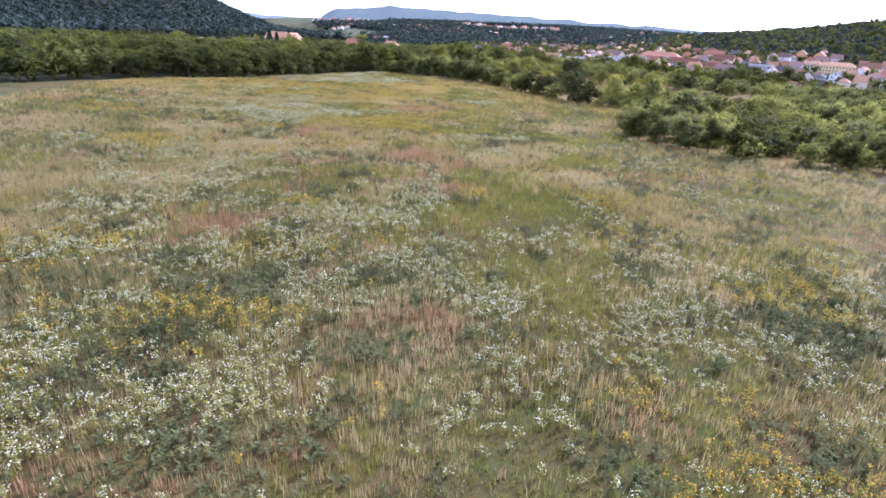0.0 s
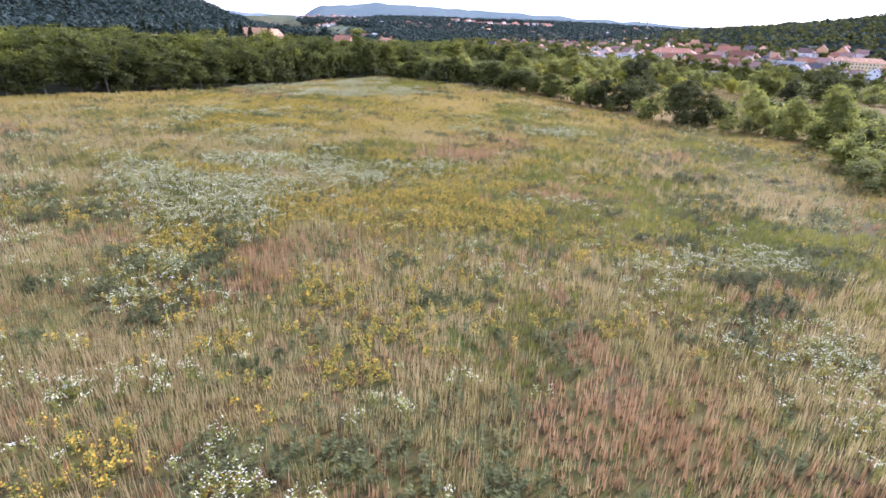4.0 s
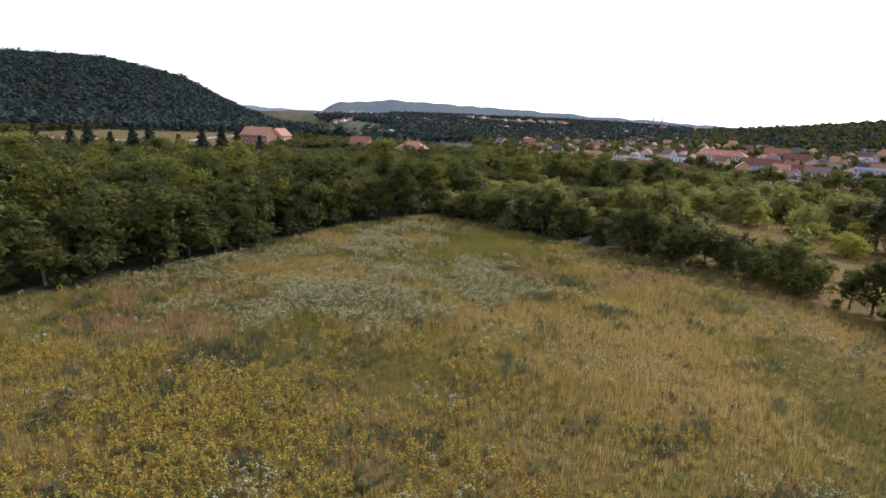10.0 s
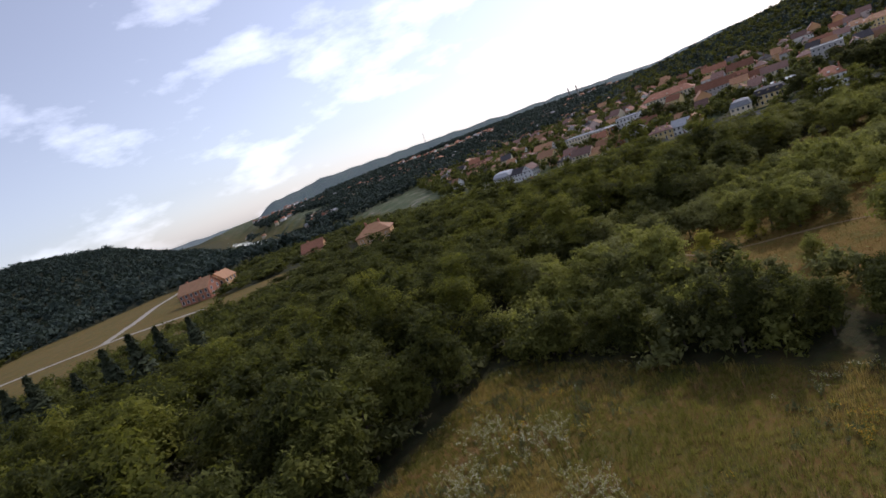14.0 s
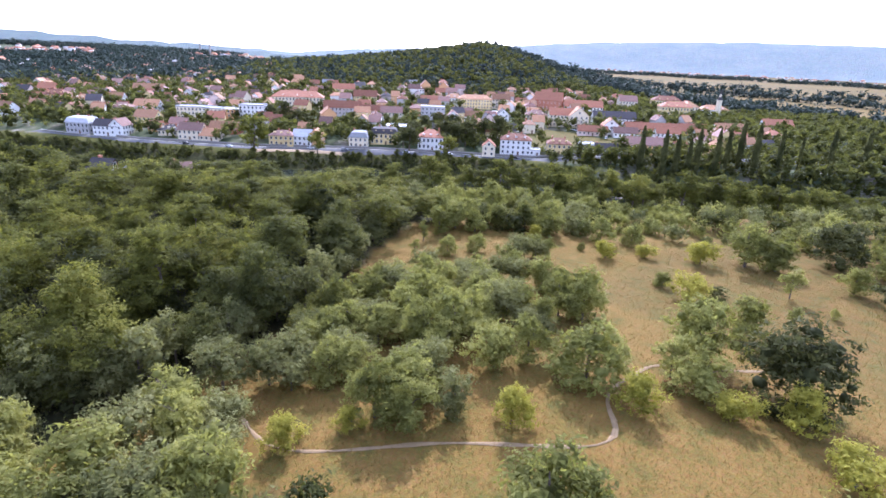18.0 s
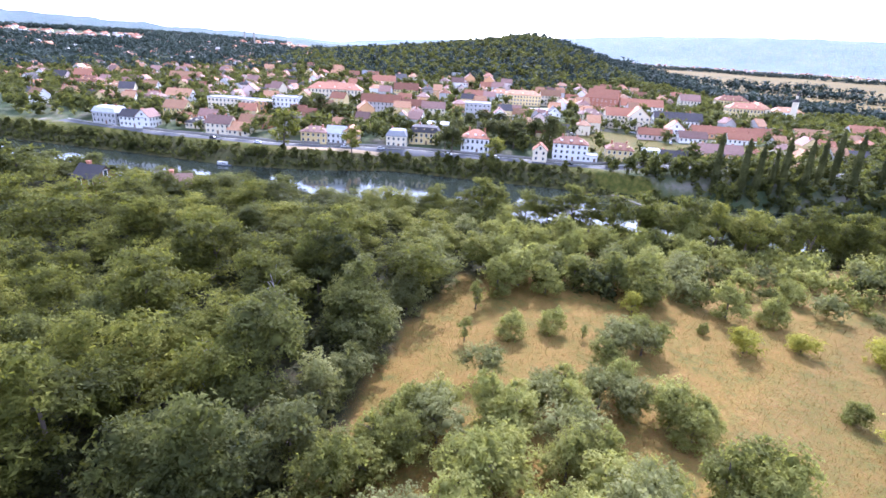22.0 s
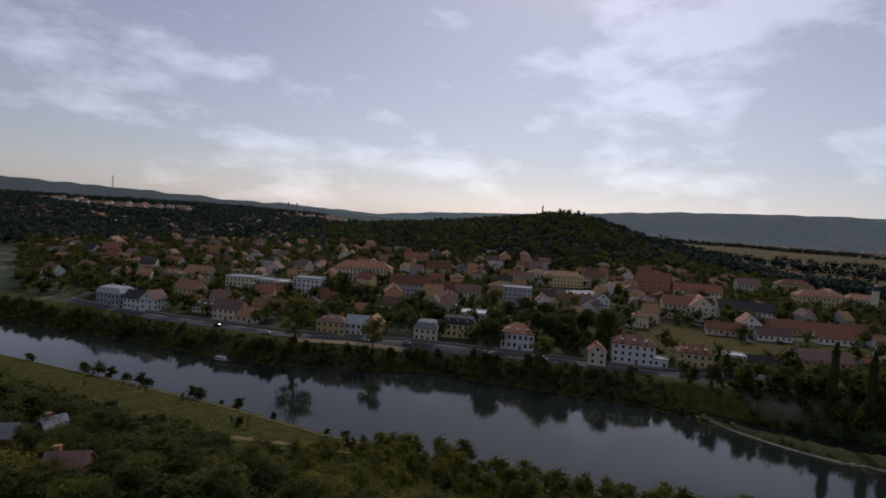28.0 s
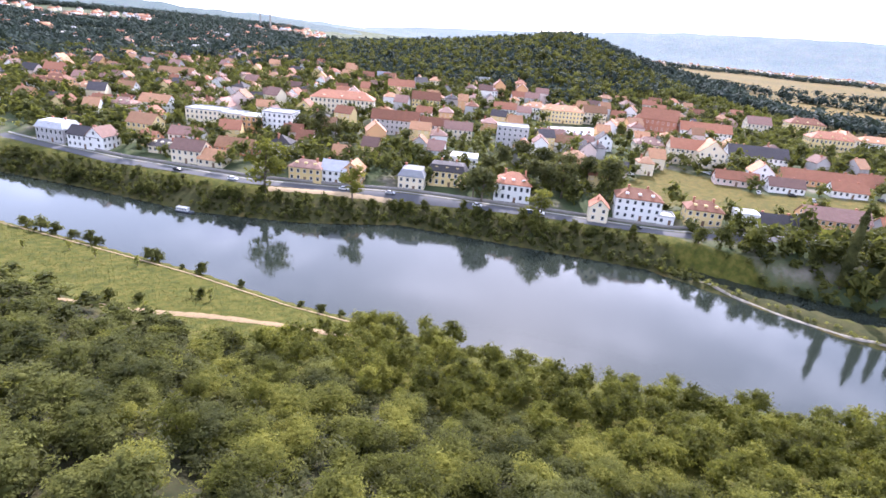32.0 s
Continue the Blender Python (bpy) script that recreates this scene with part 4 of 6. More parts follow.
# each spot of the meadow goes to the kind of plant that is strongest there
STRAW_K, GREEN_K, HERB_K, WHITE_K, YELLOW_K, RUST_K = range(6)
score = np.stack([0.7 + 0.8 * drift(mx, my, 0.08, 1.0) - 0.55 * smooth(72, 84, my) * smooth(118, 106, my) * smooth(-34, -24, mx) + 0.2 * smooth(120, 150, my) - 0.3 * smooth(185, 215, my),
                  0.3 + 0.9 * drift(mx, my, 0.09, 2.0) + 1.6 * spots(mx, my, GREEN_SPOTS) + 0.45 * smooth(185, 215, my),
                  -0.35 + 1.2 * drift(mx, my, 0.5, 3.0),
                  -0.45 + (1.6 + 0.5 * smooth(180, 195, my)) * np.minimum(spots(mx, my, WHITE_SPOTS), 1.0) + 0.8 * drift(mx, my, 0.2, 4.0),
                  -0.7 + 0.3 * smooth(80, 100, my) * smooth(185, 165, my) + 1.45 * np.minimum(spots(mx, my, YELLOW_SPOTS), 1.0) + 0.9 * drift(mx, my, 0.18, 5.0),
                  -0.85 + 1.5 * spots(mx, my, RUST_SPOTS) + 0.35 * smooth(72, 84, my) * smooth(115, 104, my) + 1.0 * drift(mx, my, 0.17, 6.0)])
score += rng.normal(size=score.shape) * 0.6
kind_of = score.argmax(0)
vigour = np.clip(1.0 + 0.22 * drift(mx, my, 0.22, 8.0) + rng.normal(size=len(mx)) * 0.12, 0.5, 1.6)


def leafy_stalks(r, x, y, z, tall, wide, stems, leaves, leaf):
    """Upright stems set with small pointed leaves: the tips, and the corners of all stems and leaves."""
    n = len(x)
    fx, fy = x[:, None] + r.normal(size=(n, stems)) * wide, y[:, None] + r.normal(size=(n, stems)) * wide
    tx, ty = fx + r.normal(size=(n, stems)) * wide * 0.5, fy + r.normal(size=(n, stems)) * wide * 0.5
    tz = z[:, None] + tall[:, None] * r.uniform(0.7, 1.1, (n, stems))
    foot, tip = np.stack([fx, fy, np.broadcast_to(z[:, None] - 0.05, fx.shape)], -1).reshape(-1, 3), np.stack([tx, ty, tz], -1).reshape(-1, 3)
    a = r.uniform(0, 6.283, len(foot))
    side = np.stack([np.cos(a), np.sin(a), 0 * a], 1) * 0.016
    v = [np.stack([foot - side, foot + side, tip], 1).reshape(-1, 3)]
    t = r.uniform(0.2, 1.0, (len(foot), leaves, 1))
    c = (foot[:, None] * (1 - t) + tip[:, None] * t).reshape(-1, 3)
    a = r.uniform(0, 6.283, len(c))
    out = np.stack([np.cos(a), np.sin(a), r.uniform(0.1, 0.9, len(c))], 1) * (leaf * r.uniform(0.6, 1.3, len(c)))[:, None]
    across = np.stack([-np.sin(a), np.cos(a), r.normal(size=len(c)) * 0.3], 1) * (leaf * 0.3)
    v.append(np.stack([c - across, c + across, c + out], 1).reshape(-1, 3))
    v = np.concatenate(v)
    return tip, v, np.arange(len(v)).reshape(-1, 3)


def heads(r, tip, count, spread, depth, size):
    """Flower heads gathered round the tips of the stems."""
    c = np.repeat(tip, count, axis=0) + r.normal(size=(len(tip) * count, 3)) * (spread, spread, 0.02)
    return blossoms(r, c[:, 0], c[:, 1], c[:, 2] - r.random(len(c)) * depth, size)


def meadow_stuff(name, label, category, v, f, mat):
    tagged(new(name, mesh_of(name, v, f, mat)), label, category, kind="stuff")


tip_end = my + rng.normal(size=len(my)) * 12 > 132
for name, label, mat, ok, h in (("meadow_grass", "tall dry summer grass in straw-coloured tufts", GRASS_TUFT, (kind_of == STRAW_K) & ~tip_end, 0.72),
                                ("golden_grass", "golden dry grass towards the meadow's tip", GOLD_TUFT, (kind_of == STRAW_K) & tip_end, 0.66),
                                ("green_grass", "soft green grass between the drier patches", GREEN_TUFT, kind_of == GREEN_K, 0.5)):
    meadow_stuff(name, label, "grass", *blade_tufts(rng, mx[ok], my[ok], mz[ok], h * vigour[ok], np.full(ok.sum(), 0.52), 17, 0.036, 0.55), mat)
ok = kind_of == HERB_K
tip, v, f = leafy_stalks(rng, mx[ok], my[ok], mz[ok], 0.6 * vigour[ok], 0.18, 3, 10, 0.18)
meadow_stuff("herbs", "dark grey-green herb clumps between the grasses", "herbs", v, f, HERB)
ok = kind_of == WHITE_K
tip, v, f = leafy_stalks(rng, mx[ok], my[ok], mz[ok], 0.74 * vigour[ok], 0.16, 3, 7, 0.17)
meadow_stuff("flower_stems", "leafy green stems under the white flowers", "herbs", v, f, LEAFY)
meadow_stuff("white_flowers", "patches of small white meadow flowers", "flowers", *heads(rng, tip, 8, 0.1, 0.16, 0.034), WHITE_BLOOM)
ok = kind_of == YELLOW_K
tip, v, f = leafy_stalks(rng, mx[ok], my[ok], mz[ok], 0.66 * vigour[ok], 0.16, 3, 7, 0.16)
meadow_stuff("yellow_stems", "leafy green stems under the yellow flowers", "herbs", v, f, LEAFY)
meadow_stuff("yellow_flowers", "patches of golden yellow meadow flowers", "flowers", *heads(rng, tip, 8, 0.08, 0.34, 0.043), YELLOW_BLOOM)
ok = kind_of == RUST_K
meadow_stuff("sorrel", "rust-brown seed stalks of sorrel among the grass", "grass", *blade_tufts(rng, mx[ok], my[ok], mz[ok], 0.72 * vigour[ok], np.full(ok.sum(), 0.4), 9, 0.075, 0.4), RUST)
# dry grass of the clearing
cx, cy = scatter(rng, -14, 132, 174, 306, 0.5, lambda x, y: in_poly(CLEARING, x, y) & (x < 112))
meadow_stuff("dry_grass", "parched golden grass of the clearing", "grass", *blade_tufts(rng, cx, cy, height(cx, cy), rng.uniform(0.12, 0.38, len(cx)), np.full(len(cx), 0.5), 5, 0.045), DRY_TUFT)
# mown bank along the river
bx, by = scatter(rng, 20, 150, 405, 585, 0.85, lambda x, y: (near_land(x, y) > 2) & (near_land(x, y) < 34))
me = mesh_of("bank_grass", *blade_tufts(rng, bx, by, height(bx, by), rng.uniform(0.12, 0.4, len(bx)), np.full(len(bx), 0.7), 4, 0.1), GREEN_BANK)
tagged(new("bank_grass", me), "green mown grass on the river bank", "grass", kind="stuff")


# ---- trodden paths ----
def ribbon(name, points, width, mat, label, category, lift=0.05, step=1.5, wobble=0.25, seed=1, parent=None):
    """A strip that follows the ground along a line of points."""
    r = np.random.default_rng(seed)
    pts = [np.array(points[0], float)]
    for a, b in zip(points[:-1], points[1:]):
        a, b = np.array(a, float), np.array(b, float)
        n = max(1, int(np.linalg.norm(b - a) / step))
        pts += [a + (b - a) * (k + 1) / n for k in range(n)]
    pts = np.array(pts)
    for _ in range(6):
        pts[1:-1] = (pts[:-2] + 2 * pts[1:-1] + pts[2:]) / 4
    d = np.gradient(pts, axis=0)
    d /= np.linalg.norm(d, axis=1, keepdims=True)
    nrm = np.stack([-d[:, 1], d[:, 0]], 1)
    half = width / 2 * (1 + wobble * r.uniform(-1, 1, (len(pts), 1)))
    rows = [pts + nrm * half * q for q in (-1, -0.4, 0.4, 1)]
    v = np.concatenate([np.stack([p[:, 0], p[:, 1], height(p[:, 0], p[:, 1]) + (lift if 0 < q < 3 else lift * 0.3)], 1) for q, p in enumerate(rows)])
    n = len(pts)
    i = np.arange(n - 1)
    f = np.concatenate([np.stack([q * n + i, q * n + i + 1, (q + 1) * n + i + 1, (q + 1) * n + i], 1)[:, ::-1] for q in range(3)])
    ob = new(name, mesh_of(name, v, f, mat, True))
    return tagged(ob, label, category, kind="structure")


SAND = plain("trodden_earth", (0.4, 0.29, 0.165), 0.95, vary=0.25, scale=0.7)
TROD = plain("worn_earth", (0.25, 0.175, 0.09), 0.95, vary=0.3, scale=0.9)
ribbon("path_1", [(10, 262), (9, 254), (12, 250), (20, 243), (25, 237), (29, 232.5), (33, 232), (34, 235), (36.5, 237.2), (40, 237), (44, 236.4), (46.5, 237.5), (49, 236), (51.5, 233.5), (55, 230), (62, 226)], 0.42, TROD,
       "narrow trodden sandy path through dry grass", "path", 0.09, 1.2, 0.6, 2)
ribbon("path_2", [(40, 505), (46, 492), (50, 481), (61, 471), (77, 461), (96, 448), (114, 433), (128, 418)], 2.6, TROD, "earth track along the foot of the wood", "path", 0.16)
ribbon("path_3", [(48, 567), (71, 530), (100, 482.5), (118.5, 447), (131, 427)], 0.6, SAND, "worn line in the bank grass", "path", 0.16)

# ---- wooded hills and far distance ----
rng = np.random.default_rng(501)


def polar(x, y):
    return np.degrees(np.arctan2(x, y - 200)), np.hypot(x, y - 200)


clump = shapes(400, 5, 5.0, 0.0, 10.0, 3, 46, 1.7, up=0.6, core=0.85, squash=0.85, per=3)
conifer_clump = shapes(410, 2, 3.0, 0.0, 14.0, 4, 50, 1.3, up=0.1, core=0.85, squash=1.3, per=3)


def hill_here(x, y):
    az, r = polar(x, y)
    return (r > 650 + 120 * np.abs(az - 47) / 20) & (r < 1190) & (az > 25) & (az < 63) & (near_land(x, y) < 0) & (height(x, y) > 21)


hx, hy = scatter(rng, 250, 1100, 650, 1300, 9.0, hill_here)
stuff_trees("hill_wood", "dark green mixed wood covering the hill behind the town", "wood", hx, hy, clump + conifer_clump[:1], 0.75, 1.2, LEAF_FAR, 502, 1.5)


def left_hill(x, y):
    az, r = polar(x, y)
    return (near_land(x, y) > np.where(az > -13, 6, 40)) & (az > -62) & (az < 3) & (r > np.where(az > -13, 365, 420)) & (r < 1340) & ~in_poly(FIELDS, x, y) & (y > 300)


hx, hy = scatter(rng, -1150, 20, 330, 1500, 12.5, left_hill)
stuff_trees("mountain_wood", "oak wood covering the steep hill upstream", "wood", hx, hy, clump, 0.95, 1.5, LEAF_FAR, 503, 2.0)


def valley_wood(x, y):
    az, r = polar(x, y)
    return (near_land(x, y) < -60) & (az > -14) & (az < 25) & (r > 800) & (r < 2300) & ((np.sin(x * 0.011 + 2) + np.sin(y * 0.008 + x * 0.004)) > -0.35 - (r > 900) * (az > 2) * (r < 1250) * 1.6)


hx, hy = scatter(rng, -500, 900, 950, 2450, 14.0, valley_wood)
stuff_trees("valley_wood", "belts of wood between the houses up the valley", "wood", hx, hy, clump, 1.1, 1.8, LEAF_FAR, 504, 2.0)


def plain_belt(x, y):
    az, r = polar(x, y)
    bend = r + 13 * (az - 66)
    near_wood = (bend > 800) & (bend < 935) & (rng.random(len(x)) < 0.75)
    belt = (np.abs(bend - 1235 - 14 * np.sin(az * 1.3)) < 20) & (np.sin(az * 5.0) > -0.9)
    thin_row = (np.abs(bend - 1500) < 7) & (az > 66) | (np.abs(bend - 2480 - 50 * np.sin(az * 0.9)) < 45) & (rng.random(len(x)) < 0.6)
    return (az > 56) & (az < 100) & (near_wood | belt | thin_row)


hx, hy = scatter(rng, 700, 2700, -300, 1700, 11.5, plain_belt)
stuff_trees("field_hedges", "rows of trees between the far fields", "hedge", hx, hy, clump, 1.1, 1.9, LEAF_FAR, 505, 2.0)


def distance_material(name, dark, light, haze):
    """Backdrop of far wooded slopes: blotchy foliage, with the air's haze painted in as bluish emission."""
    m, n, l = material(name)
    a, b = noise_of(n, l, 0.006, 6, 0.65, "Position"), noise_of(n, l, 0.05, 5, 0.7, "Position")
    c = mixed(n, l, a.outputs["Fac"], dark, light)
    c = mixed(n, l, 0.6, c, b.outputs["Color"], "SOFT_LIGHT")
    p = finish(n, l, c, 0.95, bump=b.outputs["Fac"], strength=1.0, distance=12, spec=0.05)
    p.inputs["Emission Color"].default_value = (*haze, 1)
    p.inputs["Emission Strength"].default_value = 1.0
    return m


def ridge(name, label, azs, tops, r0, r1, base, mat, seed):
    """A far range of hills: rising from r0 to its crest at r1, then falling away behind."""
    az = np.linspace(azs[0], azs[-1], 150)
    top = np.interp(az, azs, tops)
    top = top + np.array([noise.fractal(Vector((a * 0.35, seed, 0)), 1.0, 2.0, 4) for a in az]) * 7
    rs = np.concatenate([np.linspace(r0, r1, 10), [r1 + 120, r1 + 350]])
    prof = np.concatenate([smooth(0, 1, np.linspace(0, 1, 10)), [0.9, 0.3]])
    aa, rr = np.meshgrid(np.radians(az), rs)
    zz = base - 12 + prof[:, None] * (top - base + 12)
    zz[1:-2] += np.array([[noise.noise(Vector((a * 40, r * 0.004, seed))) for a in np.radians(az)] for r in rs[1:-2]]) * 8
    v = np.stack([np.sin(aa) * rr, 200 + np.cos(aa) * rr, zz], -1).reshape(-1, 3)
    n = len(az)
    i = (np.arange(len(rs) - 1)[:, None] * n + np.arange(n - 1)).ravel()
    return tagged(new(name, mesh_of(name, v, np.stack([i, i + n, i + n + 1, i + 1], 1), mat, True)), label, "hills", kind="structure")


def crest(r, cam_z, els):
    return [cam_z + r * math.tan(radians(e)) for e in els]


# last colour is painted haze; the farther range gets more of it
FAR_A = distance_material("far_wood_haze", (0.04, 0.06, 0.045), (0.13, 0.14, 0.09), (0.06, 0.088, 0.135))
FAR_B = distance_material("farther_wood_haze", (0.04, 0.07, 0.06), (0.18, 0.18, 0.13), (0.11, 0.145, 0.2))
QUARRY_AZ = [-13.8, -12.5, -10, -7, -4.8, 0, 7, 12, 17, 22, 25, 29, 34]
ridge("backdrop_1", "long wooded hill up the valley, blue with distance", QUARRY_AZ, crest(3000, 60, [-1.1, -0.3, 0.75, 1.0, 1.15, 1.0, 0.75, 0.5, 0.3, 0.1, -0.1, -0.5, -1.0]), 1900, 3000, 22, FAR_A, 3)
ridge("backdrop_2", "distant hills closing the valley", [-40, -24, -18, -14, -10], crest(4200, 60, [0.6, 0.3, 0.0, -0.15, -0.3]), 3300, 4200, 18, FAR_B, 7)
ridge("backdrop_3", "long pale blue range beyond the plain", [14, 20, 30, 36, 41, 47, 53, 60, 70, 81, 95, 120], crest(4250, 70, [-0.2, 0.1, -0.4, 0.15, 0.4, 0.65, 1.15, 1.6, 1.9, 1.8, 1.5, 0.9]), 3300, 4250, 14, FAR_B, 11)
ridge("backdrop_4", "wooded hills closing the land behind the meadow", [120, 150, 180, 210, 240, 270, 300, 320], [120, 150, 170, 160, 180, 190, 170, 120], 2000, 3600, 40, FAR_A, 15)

# houses far up the valley and on the plain, too small to tell apart singly
def far_village(name, label, x0, x1, y0, y1, gap, keep, seed):
    r = np.random.default_rng(seed)
    x, y = scatter(r, x0, x1, y0, y1, gap, keep)
    z = height(x, y)
    vs, fs, ms = [], [], []
    for k, (a, b, c) in enumerate(zip(x, y, z)):
        w, d, h, t = r.uniform(5, 9), r.uniform(4.5, 6), r.uniform(4.5, 8), r.uniform(0, 3.14)
        p = np.array([(-w, -d, -1), (w, -d, -1), (w, d, -1), (-w, d, -1), (-w, -d, h), (w, -d, h), (w, d, h), (-w, d, h), (-w * 0.9, 0, h + 4), (w * 0.9, 0, h + 4)])
        q = p.copy()
        q[:, 0], q[:, 1] = p[:, 0] * math.cos(t) - p[:, 1] * math.sin(t) + a, p[:, 0] * math.sin(t) + p[:, 1] * math.cos(t) + b
        q[:, 2] += c
        vs.append(q)
        o = k * 10
        fs += [(o, o + 1, o + 5), (o, o + 5, o + 4), (o + 1, o + 2, o + 6), (o + 1, o + 6, o + 5), (o + 2, o + 3, o + 7), (o + 2, o + 7, o + 6), (o + 3, o, o + 4), (o + 3, o + 4, o + 7),
               (o + 4, o + 5, o + 9), (o + 4, o + 9, o + 8), (o + 6, o + 7, o + 8), (o + 6, o + 8, o + 9), (o + 5, o + 6, o + 9), (o + 7, o + 4, o + 8)]
        ms += [0] * 8 + [1] * 6
    me = mesh_of(name, np.concatenate(vs), fs, [FAR_WALL, FAR_ROOF])
    me.polygons.foreach_set("material_index", np.array(ms, np.int32))
    return tagged(new(name, me), label, "village", kind="stuff")


def island_paint(name, stops, rough=0.85):
    m, n, l = material(name)
    geo = n.new("ShaderNodeNewGeometry")
    r = ramp_of(n, stops)
    r.color_ramp.interpolation = "CONSTANT"
    l.new(geo.outputs["Random Per Island"], r.inputs["Fac"])
    grain = noise_of(n, l, 0.9, 4, space="Position")
    c = mixed(n, l, 0.3, r.outputs["Color"], grain.outputs["Color"], "SOFT_LIGHT")
    finish(n, l, c, rough)
    return m


FAR_WALL = island_paint("far_walls", [(0.0, (0.6, 0.57, 0.5)), (0.35, (0.55, 0.46, 0.31)), (0.6, (0.62, 0.61, 0.59)), (0.85, (0.42, 0.33, 0.25))])
FAR_ROOF = island_paint("far_roofs", [(0.0, (0.3, 0.12, 0.065)), (0.45, (0.36, 0.18, 0.095)), (0.75, (0.2, 0.13, 0.1)), (0.9, (0.34, 0.33, 0.32))])


def valley_houses(x, y):
    az, r = polar(x, y)
    d = near_land(x, y)
    return (d < -70) & (az > -14) & (az < 27) & (r > 960) & (r < 2300) & (np.sin(x * 0.013 + 1) * np.sin(y * 0.009) > -0.1)


far_village("far_village", "small red-roofed houses scattered up the valley", -500, 950, 1050, 2450, 31, lambda x, y: valley_houses(x, y) & (np.random.default_rng(9).random(len(x)) < 0.5), 510)
far_village("plain_village", "pale houses strewn over the far plain", 1900, 3300, -400, 2300, 66,
            lambda x, y: (polar(x, y)[0] > 50) & (polar(x, y)[1] > 2600) & (polar(x, y)[1] < 3280) & (np.random.default_rng(10).random(len(x)) < 0.4), 511)

# chimneys and masts on the skyline
for dx, h in ((0, 1.0), (26, 0.98)):
    x, y = 724 + dx, 2045 - dx * 0.4
    z = ground_z(x, y)
    ob = thing("factory_chimney", "slim tall grey factory chimney on the skyline", "chimney", "factory chimneys", pose(x, y, z - 1))
    bm = bmesh.new()
    bmesh.ops.create_cone(bm, cap_ends=True, segments=12, radius1=3.4, radius2=2.2, depth=(78 - z) * h + 2, matrix=Matrix.Translation((0, 0, ((78 - z) * h + 2) / 2)))
    part("shaft", bm, STONE, ob)
    bm = bmesh.new()
    bmesh.ops.create_cone(bm, cap_ends=True, segments=12, radius1=2.9, radius2=2.9, depth=2.0, matrix=Matrix.Translation((0, 0, (78 - z) * h)))
    part("rim", bm, METAL, ob)


def lattice_mast(x, y, z, h, w):
    ob = thing("radio_mast", "thin steel lattice mast on a hilltop", "mast", "", pose(x, y, z))
    for k in range(3):
        a = k * 2.094
        bm = bmesh.new()
        bmesh.ops.create_cone(bm, cap_ends=True, segments=5, radius1=w * 0.22, radius2=w * 0.1, depth=h, matrix=Matrix.Translation((math.cos(a) * w * 0.5, math.sin(a) * w * 0.5, h / 2)))
        part("leg", bm, METAL, ob)
    for k in range(1, 8):
        bm = bmesh.new()
        bmesh.ops.create_cone(bm, cap_ends=True, segments=3, radius1=w * 0.62, radius2=w * 0.62, depth=h * 0.008, matrix=Matrix.Translation((0, 0, h * k / 8)))
        part("brace", bm, METAL, ob)
    return ob


lattice_mast(3000 * math.sin(radians(6.5)), 200 + 3000 * math.cos(radians(6.5)), 90, 62, 4.5)

# ---- the town across the river ----
def wall_paint(name, c):
    return plain(name, c, 0.85, vary=0.08, scale=0.35, bump=0.15, per_object=0.06)


WALLS = {"white": wall_paint("white_render", (0.74, 0.72, 0.67)), "cream": wall_paint("cream_render", (0.7, 0.6, 0.42)), "yellow": wall_paint("yellow_render", (0.68, 0.52, 0.24)),
         "orange": wall_paint("orange_render", (0.62, 0.36, 0.17)), "grey": wall_paint("grey_render", (0.42, 0.4, 0.38)), "brick": wall_paint("red_brick", (0.4, 0.17, 0.1)),
         "wood": plain("dark_logs", (0.16, 0.085, 0.045), 0.8, vary=0.3, scale=1.2, bump=0.4), "pink": wall_paint("pale_render", (0.66, 0.52, 0.45))}


def roof_tiles(name, c, rows=3.2):
    """Rows of tiles: courses of fine steps, weathered in blotches."""
    m, n, l = material(name)
    big, fine = noise_of(n, l, 0.5, 5, 0.6, "Position"), noise_of(n, l, 5.0, 3, 0.6, "Position")
    info, hsv, mp = n.new("ShaderNodeObjectInfo"), n.new("ShaderNodeHueSaturation"), n.new("ShaderNodeMapRange")
    mp.inputs["To Min"].default_value, mp.inputs["To Max"].default_value = 0.6, 1.35
    l.new(info.outputs["Random"], mp.inputs["Value"])
    k = mixed(n, l, big.outputs["Fac"], tuple(v * 0.72 for v in c), tuple(min(1, v * 1.25) for v in c))
    k = mixed(n, l, 0.4, k, fine.outputs["Color"], "SOFT_LIGHT")
    l.new(k, hsv.inputs["Color"])
    l.new(mp.outputs["Result"], hsv.inputs["Value"])
    wave, tc = n.new("ShaderNodeTexWave"), n.new("ShaderNodeTexCoord")
    wave.bands_direction = "Z"
    wave.inputs["Scale"].default_value = rows
    l.new(tc.outputs["Object"], wave.inputs["Vector"])
    finish(n, l, hsv.outputs["Color"], 0.8, bump=wave.outputs["Fac"], strength=0.5, distance=0.06)
    return m


ROOFS = {"red": roof_tiles("red_tiles", (0.3, 0.128, 0.07)), "orange": roof_tiles("orange_tiles", (0.37, 0.195, 0.1)), "brown": roof_tiles("brown_tiles", (0.25, 0.145, 0.11)),
         "dark": roof_tiles("dark_slate", (0.072, 0.063, 0.062)), "grey": roof_tiles("grey_sheet", (0.38, 0.38, 0.38)), "white": roof_tiles("pale_sheet", (0.62, 0.61, 0.58))}
FRAME = plain("window_frame_paint", (0.6, 0.58, 0.54), 0.6, vary=0.05)


def glass_dark():
    m, n, l = material("window_glass")
    finish(n, l, (0.035, 0.04, 0.045), 0.12, spec=0.5)
    return m


PANE = glass_dark()


